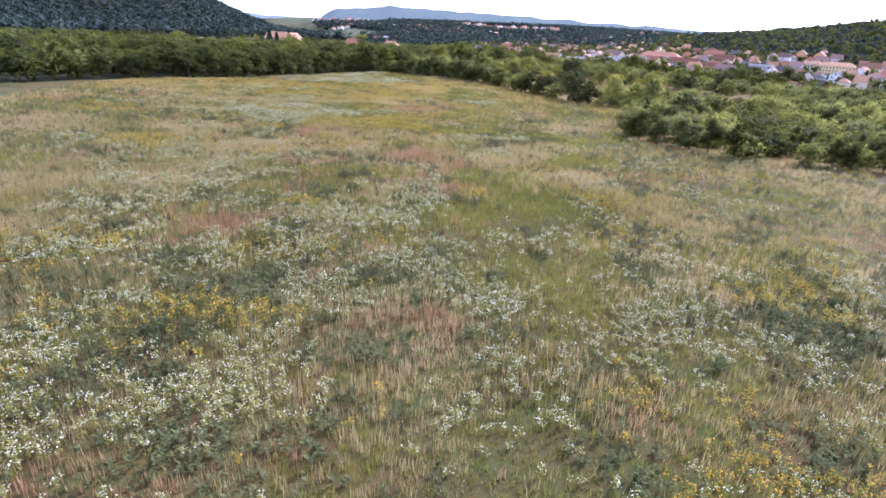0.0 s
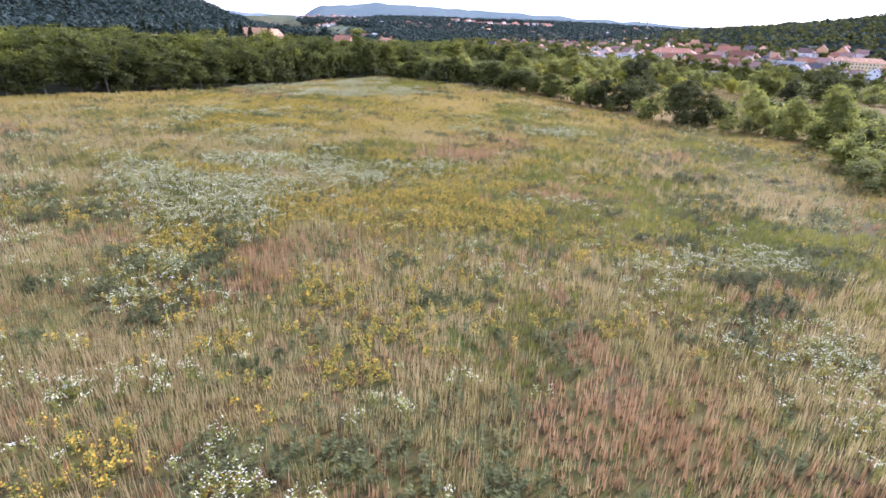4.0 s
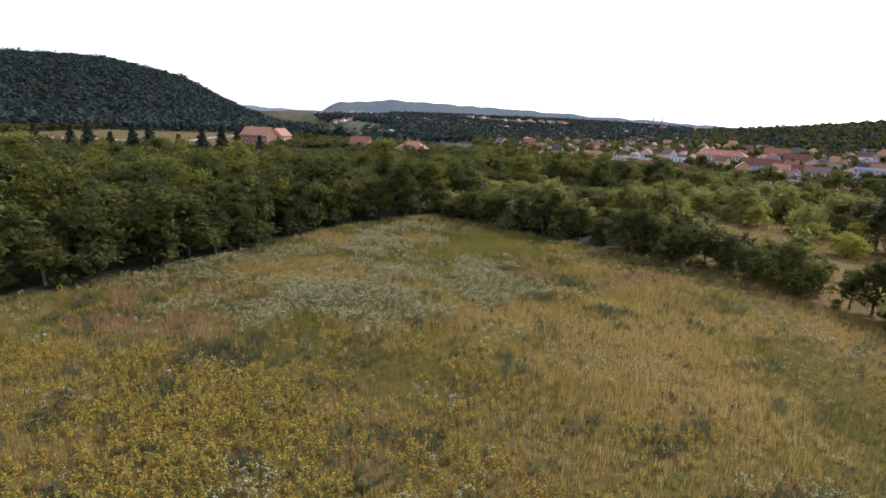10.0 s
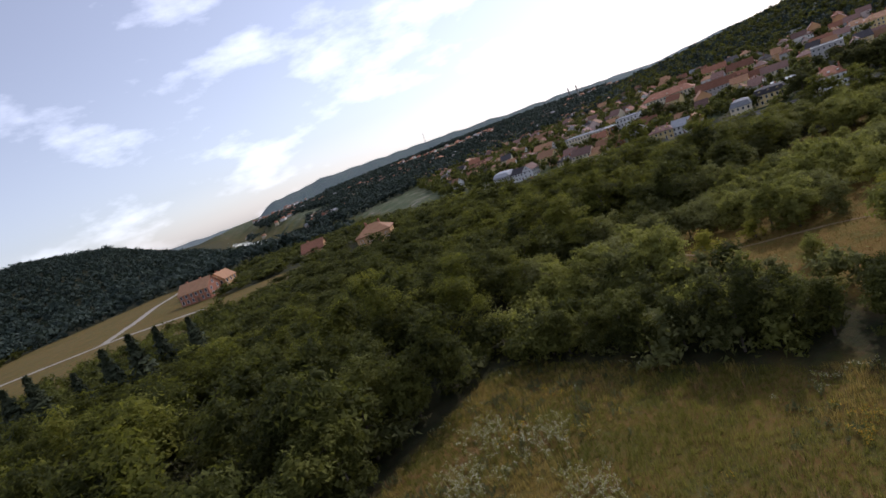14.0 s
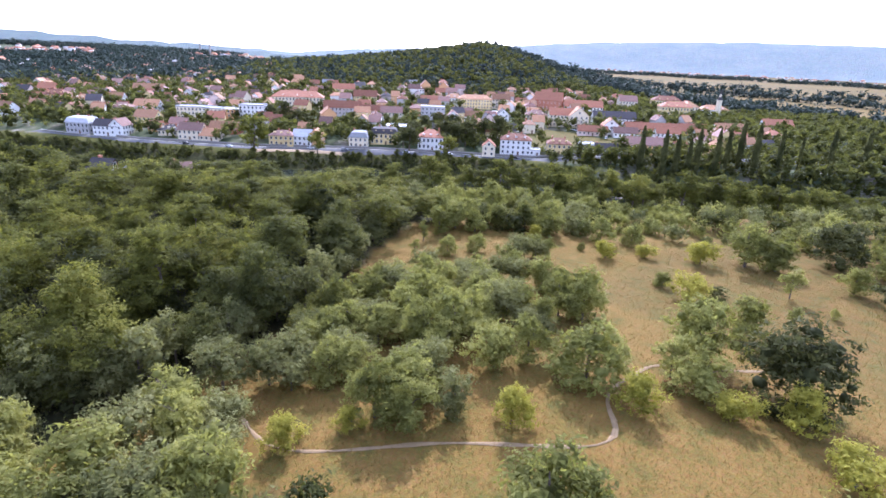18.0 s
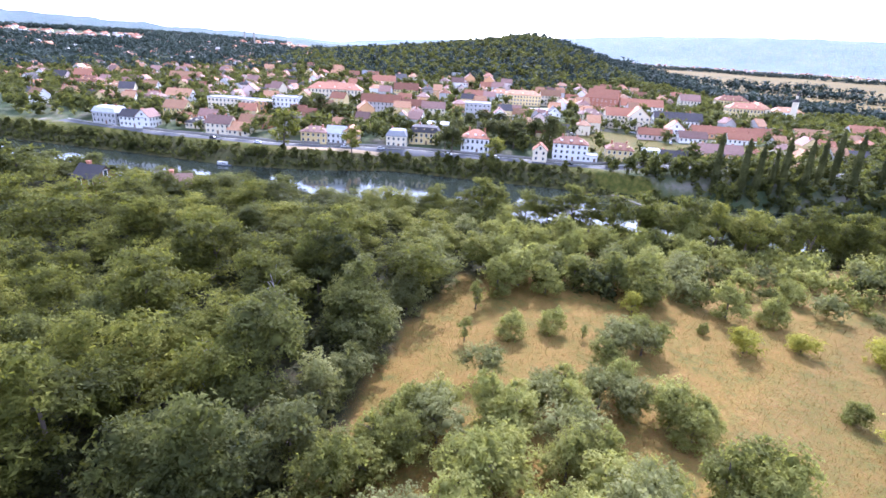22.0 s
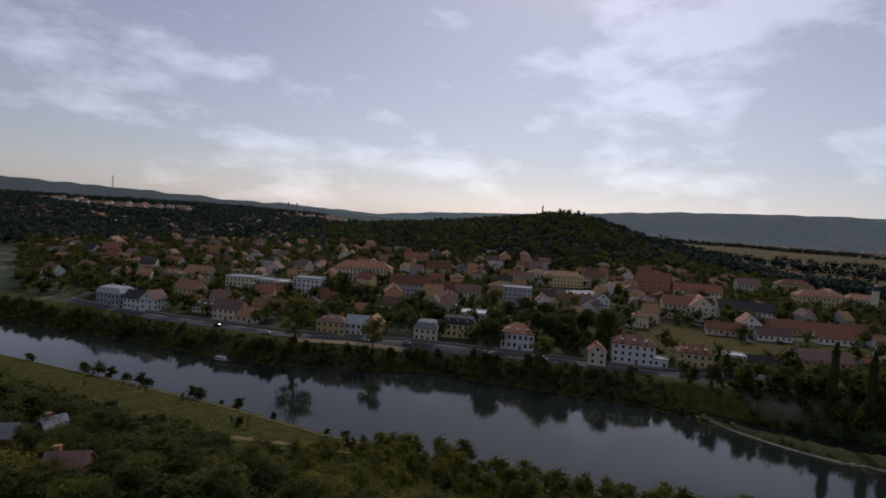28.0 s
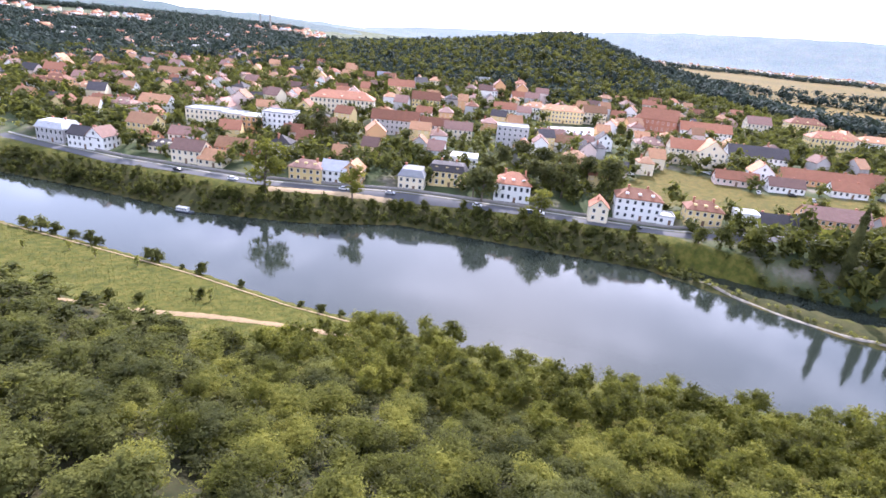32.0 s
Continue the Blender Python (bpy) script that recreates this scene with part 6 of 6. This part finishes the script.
def long_wall(name, points, h, t, mat, label):
    pts = np.array(points, float)
    fine = [pts[0]]
    for a, b in zip(pts[:-1], pts[1:]):
        n = max(1, int(np.linalg.norm(b - a) / 4))
        fine += [a + (b - a) * (k + 1) / n for k in range(n)]
    pts = np.array(fine)
    d = np.gradient(pts, axis=0)
    d /= np.linalg.norm(d, axis=1, keepdims=True)
    nrm = np.stack([-d[:, 1], d[:, 0]], 1) * t / 2
    z = height(pts[:, 0], pts[:, 1])
    ring = [np.column_stack([pts - nrm, z - 0.5]), np.column_stack([pts - nrm, z + h]), np.column_stack([pts + nrm, z + h]), np.column_stack([pts + nrm, z - 0.5])]
    n = len(pts)
    i = np.arange(n - 1)
    f = np.concatenate([np.stack([q * n + i, q * n + i + 1, ((q + 1) % 4) * n + i + 1, ((q + 1) % 4) * n + i], 1) for q in range(4)])
    return tagged(new(name, mesh_of(name, np.concatenate(ring), f, mat)), label, "wall")


long_wall("flood_wall", beside(ROAD, 7.0)[1:13], 1.3, 0.5, WALLSTONE, "long low stone wall behind the river road")

# trees on the far bank
BANK_KINDS = [tree_kind(720 + k, 8.0, 3.0, 900, 0.5, LEAF_MAPLE, 11, 0.0, 0.2, 0.4, 0.9, True) for k in range(3)]


def poplar_kind(seed, h, r):
    """A narrow column of upswept sprays round a dark heart."""
    g = np.random.default_rng(seed)
    n = 2600
    t = g.random(n)
    wave = 0.8 + 0.2 * np.sin(t * 23 + g.uniform(0, 6))
    a = g.uniform(0, 6.283, n)
    rad = r * np.sin(np.pi * (0.05 + 0.93 * t)) ** 0.55 * (1.05 - 0.35 * t) * wave * g.uniform(0.75, 1.12, n)
    c = np.stack([np.cos(a) * rad, np.sin(a) * rad, 1.2 + t * (h - 1.2)], 1)
    nor = np.stack([np.cos(a), np.sin(a), np.full(n, 0.35)], 1) + g.normal(size=(n, 3)) * 0.5
    nor /= np.linalg.norm(nor, axis=1, keepdims=True)
    v, f = leaf_cards(g, c, nor, 0.42)
    iv, jf = ICO2
    heart = iv * (r * 0.62, r * 0.62, h * 0.44) + (0, 0, h * 0.5)
    return mesh_of("crown", np.concatenate([v, heart]), np.concatenate([f, jf + len(v)]), LEAF_DARK), mesh_of("trunk", *trunk_arrays(g, h * 0.8, 0.3, 0, 1), BARK)


POPLAR_KINDS = [poplar_kind(740 + k, 29.0, 2.5) for k in range(3)]
OPEN_KINDS = [tree_kind(760 + k, 15.0, 4.4, 1300, 0.5, LEAF_WOOD, 14, 0.15, 0.3, 0.5, 0.9) for k in range(2)]
for x, y, s in [(147, 537, 1.85), (178, 515, 1.3), (235, 457, 1.1)]:
    plant(OPEN_KINDS[int(x) % 2], "tree", x, y, s, x, "tall broad tree on the river bank", "tree", "trees on the far bank", 0.3, 1.05)
r7 = np.random.default_rng(71)
bank_line = np.array([(30, 700), (62, 650), (86, 612), (106, 578), (121, 559), (137, 541), (163, 521), (178, 513), (193, 503), (207, 488), (222, 467), (236, 448), (250, 432), (262, 420)], float)
for a, b in zip(bank_line[:-1], bank_line[1:]):
    n = int(np.linalg.norm(b - a) / 4.6)
    for q in range(n):
        p = a + (b - a) * (q + r7.uniform(0, 1)) / n + r7.normal(size=2) * 1.6
        if np.hypot(p[0] - 116, p[1] - 554) < 8:
            continue
        plant(BANK_KINDS[r7.integers(3)], "bank_bush", p[0], p[1], r7.uniform(0.42, 0.9), r7.uniform(0, 6), "bushy willow thicket on the river bank", "bush", "bushes on the far bank", 0.2, r7.uniform(0.8, 1.15))
for x, y, s in [(232, 455, 1.0), (279, 398, 1.35), (287, 388, 1.5), (296, 378, 1.4), (304, 366, 1.2), (275, 405, 1.0), (312, 356, 1.3), (322, 345, 1.2), (333, 334, 1.3)]:
    plant(BANK_KINDS[int(x) % 3], "tree", x, y, s, x * 3, "dark bushy tree over the side channel", "tree", "trees on the far bank", 0.3, 1.1)
for k, (x, y, s) in enumerate([(294, 359, 1.08), (299.5, 348, 1.1), (305, 343, 0.98), (311, 338.5, 0.85), (314, 335, 1.05), (322, 327.5, 0.95), (328, 324, 0.9), (336, 320, 1.0), (334, 311, 1.1), (350, 303, 0.85), (365, 296, 0.7), (380, 284, 0.9), (396, 270, 0.9)]):
    plant(POPLAR_KINDS[k % 3], "poplar", x, y, s, k, "tall narrow dark poplar in a row", "tree", "row of poplars", 0.3, 1.0)
sx7, sy7 = scatter(r7, 250, 300, 300, 405, 2.4, lambda x, y: (height(x, y) > 0.5) & (along(np.array([(254, 405), (255, 380), (262, 340), (298, 275)], float), x, y)[0] < 5))
stuff_trees("spit_bushes", "low green bushes along the narrow spit", "bushes", sx7, sy7, under, 0.25, 0.6, LEAF_BUSH, 72, 0.1)
rx7, ry7 = scatter(r7, 20, 300, 380, 700, 2.6, lambda x, y: (along(FAR_BANK, x, y)[0] < 5) & (along(FAR_BANK, x, y)[1] > 0) & (height(x, y) > 0.3))
stuff_trees("bank_growth", "rough green growth along the water's edge", "bushes", rx7, ry7, under, 0.22, 0.6, LEAF_MAPLE, 73, 0.1)

def channel_land(x, y):
    d, sd = along(FAR_BANK, x, y)
    return (d * sd > 20) & (along(CHANNEL, x, y)[0] > 5.5) & (along(CHANNEL, x, y)[0] < 27) & (y < 398) & (along(np.array(ROAD, float), x, y)[0] > 6)


cx7, cy7 = scatter(r7, 262, 520, 90, 402, 4.6, channel_land)
stuff_trees("channel_wood", "dark trees crowding the side channel's bank", "wood", cx7, cy7, garden, 0.4, 0.85, LEAF_MAPLE, 75, 0.6)
gx7, gy7 = scatter(r7, 20, 290, 395, 760, 3.1, lambda x, y: (along(FAR_BANK, x, y)[1] > 0) & (along(FAR_BANK, x, y)[0] > 0.6) & (along(FAR_BANK, x, y)[0] < 15) & (along(np.array(ROAD, float), x, y)[0] > 5) & ~(along(TRACK, x, y)[0] < 4) & (np.hypot(x - 116, y - 554) > 9))
stuff_trees("bank_thicket", "thick green bushes on the far bank", "bushes", gx7, gy7, garden, 0.28, 0.62, LEAF_MAPLE, 76, 0.4)

# bushes and saplings on the near bank
for x, y, s in [(44, 577, 0.5), (62, 549, 0.62), (66, 543, 0.7), (70, 538, 0.62), (75, 531, 0.5), (79, 524, 0.62), (81, 520, 0.5), (93, 499, 0.6), (95, 497, 0.62), (104, 482, 0.55), (112, 467, 0.35),
                (126, 440, 0.38), (129, 434, 0.3), (134, 425, 0.55), (100, 488, 0.25), (122, 446, 0.3), (54, 465, 0.5), (61, 472, 0.4), (71, 466, 0.45), (76, 466, 0.5), (83, 464, 0.4), (98, 461, 0.4)]:
    plant(BANK_KINDS[int(x) % 3], "bank_bush", x, y, s * 1.35, x, "round dark bush at the water's edge", "bush", "bushes on the near bank", 0.1, 0.85)
for x, y, s in [(78, 506, 0.9), (72, 516, 0.8), (88, 494, 0.8), (60, 521, 0.7), (96, 462, 0.7), (100, 458, 0.9)]:
    plant(SLIM_KINDS[int(x) % 2], "young_tree", x, y, s * 1.2, x, "young planted tree on the mown bank", "tree", "young trees on the bank", 0.05, 1.0)
tx7, ty7 = scatter(r7, 40, 230, 300, 500, 4.6, lambda x, y: (near_land(x, y) > 4) & (near_land(x, y) < 40) & (y < 424))
stuff_trees("bank_wood", "leafy trees at the foot of the slope by the river", "wood", tx7, ty7, maple, 0.55, 1.0, LEAF_WOOD, 74, 0.3)

# ---- log house and huts at the wood's edge ----
house(32, 401.7, 7, 6, 2, "gable", "wood", "dark", -55, "log_house", "by the wood", storey=2.35, group="huts by the wood", detail=2)
house(47, 376.5, 5.2, 4.6, 1, "gable", "orange", "brown", -25, "hut", "between the trees", detail=1, storey=2.6, group="huts by the wood")
house(38, 409, 6, 4, 1, "gable", "wood", "grey", -25, "shed", "by the log house", detail=1, storey=2.4, group="huts by the wood")
house(48, 417, 4, 3.5, 1, "gable", "wood", "grey", 20, "shed", "in the trees", detail=1, storey=2.0, group="huts by the wood")
for x, y, q in ((19, 402, 1.75), (11, 404, 1.6)):
    plant(EDGE_KINDS[int(x) % 3], "tree", x, y, q, x, "large dark round tree beside the log house", "tree", "trees by the huts", 0.3, 1.0)
plant(EDGE_KINDS[1], "tree", 43, 396, 0.85, 1.0, "round tree between the huts", "tree", "trees by the huts", 0.3, 0.95)
for k, (x, y, q) in enumerate([(54, 367, 0.75), (46, 366, 0.7), (58, 374, 0.8), (43, 402, 0.8), (52, 408, 0.8)]):
    plant(EDGE_KINDS[k % 3], "tree", x, y, q, k, "round leafy tree beside the huts", "tree", "trees by the huts", 0.3, 0.95)
# small inflated pool on the lawn
POOL_X, POOL_Y = 29.3, 415.5
pool = thing("paddling_pool", "small round turquoise paddling pool on the lawn", "pool", "", pose(POOL_X, POOL_Y, ground_z(POOL_X, POOL_Y)))
a_ = np.arange(24) / 24 * 2 * np.pi
ring_ = [np.stack([np.cos(a_) * q, np.sin(a_) * q, np.full(24, z)], 1) for q, z in ((1.55, -0.2), (1.62, 0.2), (1.5, 0.42), (1.36, 0.4), (1.36, 0.1))]
i_ = np.arange(24)
part("rim", mesh_of("rim", np.concatenate(ring_), np.concatenate([np.stack([q * 24 + i_, q * 24 + (i_ + 1) % 24, (q + 1) * 24 + (i_ + 1) % 24, (q + 1) * 24 + i_], 1) for q in range(4)]), plain("pool_vinyl", (0.08, 0.4, 0.5), 0.4, vary=0.05), True), None, pool)
bm = bmesh.new()
bmesh.ops.create_cone(bm, cap_ends=True, segments=24, radius1=1.36, radius2=1.36, depth=0.24, matrix=Matrix.Translation((0, 0, 0.16)))
part("water", bm, plain("pool_water", (0.2, 0.55, 0.62), 0.08, vary=0.03), pool)
# bare dead trees among the locusts
DEAD_WOOD = plain("dead_wood", (0.34, 0.3, 0.27), 0.9, vary=0.3, scale=2.0, bump=0.5)
for k, (x, y, h) in enumerate(((25.5, 293.2, 7.6), (27.2, 294.4, 6.8), (38.5, 303, 9.0))):
    dead = thing("dead_tree", "bare grey dead tree among leafy locusts", "tree", "dead trees", pose(x, y, ground_z(x, y)))
    part("trunk", mesh_of("trunk", *trunk_arrays(np.random.default_rng(90 + k), h, 0.16, 16, 2.6), DEAD_WOOD), None, dead)
# dark garden trees round the red-roofed villa
YARD_KINDS = [tree_kind(780 + k, 11.0, 3.6, 1500, 0.42, LEAF_DARK, 13, 0.06, 0.25, 0.5, 0.9, True) for k in range(3)]
for k, (x, y, s) in enumerate([(228, 485, 1.3), (227, 490, 1.0), (256, 480, 1.2), (261, 473, 1.3), (263, 468, 1.2), (276, 493, 1.3), (289, 487, 1.2), (282, 457, 1.4), (290, 475, 1.2), (297, 466, 1.2), (265, 509, 1.1), (282, 514, 1.2), (248, 504, 1.1), (208, 605, 1.2), (200, 612, 1.1), (213, 598, 1.0)]):
    plant(YARD_KINDS[k % 3], "tree", x, y, s * 1.45, k * 1.7, "dark leafy garden tree among the houses", "tree", "garden trees by the villa", 0.3, 1.05)
# houses beyond the wood
house(-128, 462, 18, 10, 2, "gable", "brick", "orange", -20, "villa", "beyond the fields", storey=2.7, detail=2, group="houses beyond the fields")
house(-112, 474, 10, 9, 2, "gable", "orange", "orange", 70, "villa", "beyond the fields", storey=2.7, detail=2, group="houses beyond the fields")
house(-35, 416, 15, 11, 1, "hip", "orange", "orange", -10, "cottage", "half hidden in the wood", detail=1, storey=4.2, group="houses beyond the fields")
house(-66, 455, 11, 9, 1, "gable", "orange", "red", -10, "cottage", "half hidden in the wood", detail=1, group="houses beyond the fields")
ribbon("lane_1", [(-300, 405), (-190, 425), (-150, 430), (-110, 418)], 4.0, GRAVEL, "pale lane between the fields", "lane", 0.25)
ribbon("lane_2", [(-160, 430), (-165, 480), (-175, 530), (-178, 600)], 4.5, GRAVEL, "pale gravel drive up to the villa", "lane", 0.25)

# firs on the wood's edge before the fields
def fir_kind(seed, h, r):
    g = np.random.default_rng(seed)
    n = 1300
    t = g.random(n) ** 0.7
    a = g.uniform(0, 6.283, n)
    rad = r * (1 - t) ** 0.85 * g.uniform(0.35, 1.05, n) * (0.75 + 0.25 * np.sin(t * 55))
    c = np.stack([np.cos(a) * rad, np.sin(a) * rad, 0.8 + t * (h - 0.8) - rad * 0.25], 1)
    nor = np.stack([np.cos(a) * 0.5, np.sin(a) * 0.5, np.full(n, 0.9)], 1) + g.normal(size=(n, 3)) * 0.35
    nor /= np.linalg.norm(nor, axis=1, keepdims=True)
    return mesh_of("crown", *leaf_cards(g, c, nor, 0.62), LEAF_FIR), mesh_of("trunk", *trunk_arrays(g, h * 0.95, 0.2, 0, 1), BARK)


FIRS = [fir_kind(800 + k, 11.5, 4.4) for k in range(3)]
for k, (x, y, s) in enumerate([(-132, 304, 1.1), (-125, 301, 1.25), (-118, 300, 1.0), (-112, 301, 1.2), (-108, 303, 1.25), (-99, 302, 1.0), (-92, 302, 1.2), (-87, 304, 1.25), (-86, 314, 1.1), (-80, 318, 1.0), (-140, 300, 1.1)]):
    plant(FIRS[k % 3], "fir", x, y, s * 0.95, k, "dark spruce rising above the broadleaf wood", "tree", "spruces before the fields", 0.3, 1.05)

# houseboat at its mooring
boat = thing("houseboat", "white and grey houseboat moored at the far bank", "boat", "", pose(116, 547.5, 0, 0, 0, -52) @ Matrix.Scale(0.75, 4))
HULL, CABIN = plain("hull_paint", (0.08, 0.09, 0.11), 0.5), plain("cabin_paint", (0.7, 0.7, 0.68), 0.5)
part("hull", solid("hull", [(-5, -1.4, -0.3), (4, -1.4, -0.3), (6, 0, -0.3), (4, 1.4, -0.3), (-5, 1.4, -0.3), (-5.2, -1.7, 0.7), (4.2, -1.7, 0.7), (6.6, 0, 0.9), (4.2, 1.7, 0.7), (-5.2, 1.7, 0.7)],
                    [(4, 3, 2, 1, 0), (0, 1, 6, 5), (1, 2, 7, 6), (2, 3, 8, 7), (3, 4, 9, 8), (4, 0, 5, 9), (5, 6, 7, 8, 9)], HULL), None, boat)
bm = bmesh.new()
box_into(bm, -4.2, -1.3, 0.7, 2.6, 1.3, 2.4)
part("cabin", bm, CABIN, boat)
bm = bmesh.new()
box_into(bm, -4.6, -1.6, 2.4, 3.0, 1.6, 2.55)
part("cabin_roof", bm, METAL, boat)
for k in range(4):
    bm = bmesh.new()
    box_into(bm, -0.5, -1.33, 1.3, 0.5, -1.29, 1.95)
    part("cabin_window", bm, PANE, boat).location = (-3.4 + 1.6 * k, 0, 0)

# parked and passing cars
CAR_PAINT = {c: plain(c + "_car_paint", v, 0.3, vary=0.03) for c, v in (("white", (0.75, 0.75, 0.74)), ("dark", (0.03, 0.032, 0.036)), ("red", (0.4, 0.03, 0.02)), ("silver", (0.45, 0.46, 0.47)), ("blue", (0.05, 0.09, 0.2)))}
TYRE = plain("tyre_rubber", (0.02, 0.02, 0.02), 0.9)


def car_meshes(paint):
    prof = [(-2.15, 0.3), (2.15, 0.3), (2.2, 0.75), (1.2, 0.95), (-2.1, 0.98), (-2.2, 0.7)]
    cab = [(-1.9, 0.95), (1.15, 0.95), (0.45, 1.45), (-1.35, 1.48)]
    out = []
    for name, p, w0, mat in (("body", prof, 0.88, CAR_PAINT[paint]), ("cabin", cab, 0.78, PANE)):
        n = len(p)
        v = [(x, -w0, z) for x, z in p] + [(x, w0, z) for x, z in p]
        f = [tuple(range(n - 1, -1, -1))[::-1], tuple(range(2 * n - 1, n - 1, -1))] + [(k, k + n, (k + 1) % n + n, (k + 1) % n) for k in range(n)]
        out.append(solid(name, v, f, mat))
    bm = bmesh.new()
    box_into(bm, -1.25, -0.72, 1.46, 0.4, 0.72, 1.52)
    top = bpy.data.meshes.new("car_roof")
    bm.to_mesh(top)
    bm.free()
    top.materials.append(CAR_PAINT[paint])
    return out + [top]


CARS = {c: car_meshes(c) for c in CAR_PAINT}
bm = bmesh.new()
bmesh.ops.create_cone(bm, cap_ends=True, segments=12, radius1=0.32, radius2=0.32, depth=0.2, matrix=Matrix.Rotation(radians(90), 4, "X"))
WHEEL = bpy.data.meshes.new("wheel")
bm.to_mesh(WHEEL)
bm.free()
WHEEL.materials.append(TYRE)


def car(paint, x, y, yaw, where):
    ob = thing("car", f"{paint} hatchback car {where}", "car", "cars of the town", pose(x, y, ground_z(x, y) + 0.16, 0, 0, yaw))
    for name, me in zip(("body", "cabin", "car_roof"), CARS[paint]):
        part(name, me, None, ob)
    for wx_ in (-1.35, 1.35):
        for wy_ in (-0.8, 0.8):
            part("wheel", WHEEL, None, ob).location = (wx_, wy_, 0.32)
    return ob


for k, (x, y, yaw) in enumerate([(122.5, 580.5, -52), (140, 557, -48), (179, 524.5, -40), (196, 512, -40), (222, 481, -50), (237, 463, -50), (240, 460, -50), (266, 428, -50), (296, 395, -45), (318, 376, -45), (327, 369, -45)]):
    car(["dark", "white", "white", "silver", "white", "blue", "white", "dark", "white", "white", "dark"][k], x, y, yaw, "on the river road")
for k in range(14):
    car(["white", "silver", "dark", "red", "blue"][k % 5], 372 + (k % 7) * 6.5 + (k // 7) * 4, 578 + (k % 7) * -2.0 + (k // 7) * 9 - 4, 50, "parked on the town square")

# monument among spruces on the hill's summit
MX, MY = 825, 1011
monument = thing("monument", "pale stone column on a stepped base on the summit", "monument", "", pose(MX, MY, ground_z(MX, MY) - 0.5))
for name, r0, r1, z0, z1, n in (("base_step", 4.0, 4.0, 0.0, 2.0, 4), ("plinth", 2.6, 2.4, 2.0, 8.0, 4), ("column", 1.5, 1.2, 8.0, 21.0, 10), ("capital", 1.9, 1.9, 21.0, 22.0, 8), ("finial", 1.3, 0.5, 22.0, 27.0, 8)):
    bm = bmesh.new()
    bmesh.ops.create_cone(bm, cap_ends=True, segments=n, radius1=r0, radius2=r1, depth=z1 - z0, matrix=Matrix.Translation((0, 0, (z0 + z1) / 2)))
    part(name, bm, STONE, monument)
for k in range(9):
    a, q = k * 2.4, 9 + 3.1 * (k % 7)
    plant(FIRS[k % 3], "fir", MX + math.cos(a) * q * 1.6, MY + math.sin(a) * q, 0.9 + 0.1 * (k % 4), k, "dark spruce on the wooded summit", "tree", "spruces on the summit", 0.3, 1.1)

for k, (x, y) in enumerate([(380, 460), (380, 456), (368, 423), (380, 411), (380, 433), (380, 401), (333, 478), (418, 382)]):
    car(["white", "silver", "white", "dark"][k % 4], x, y, -40 + 35 * (k % 3), "parked on the grassy lot")
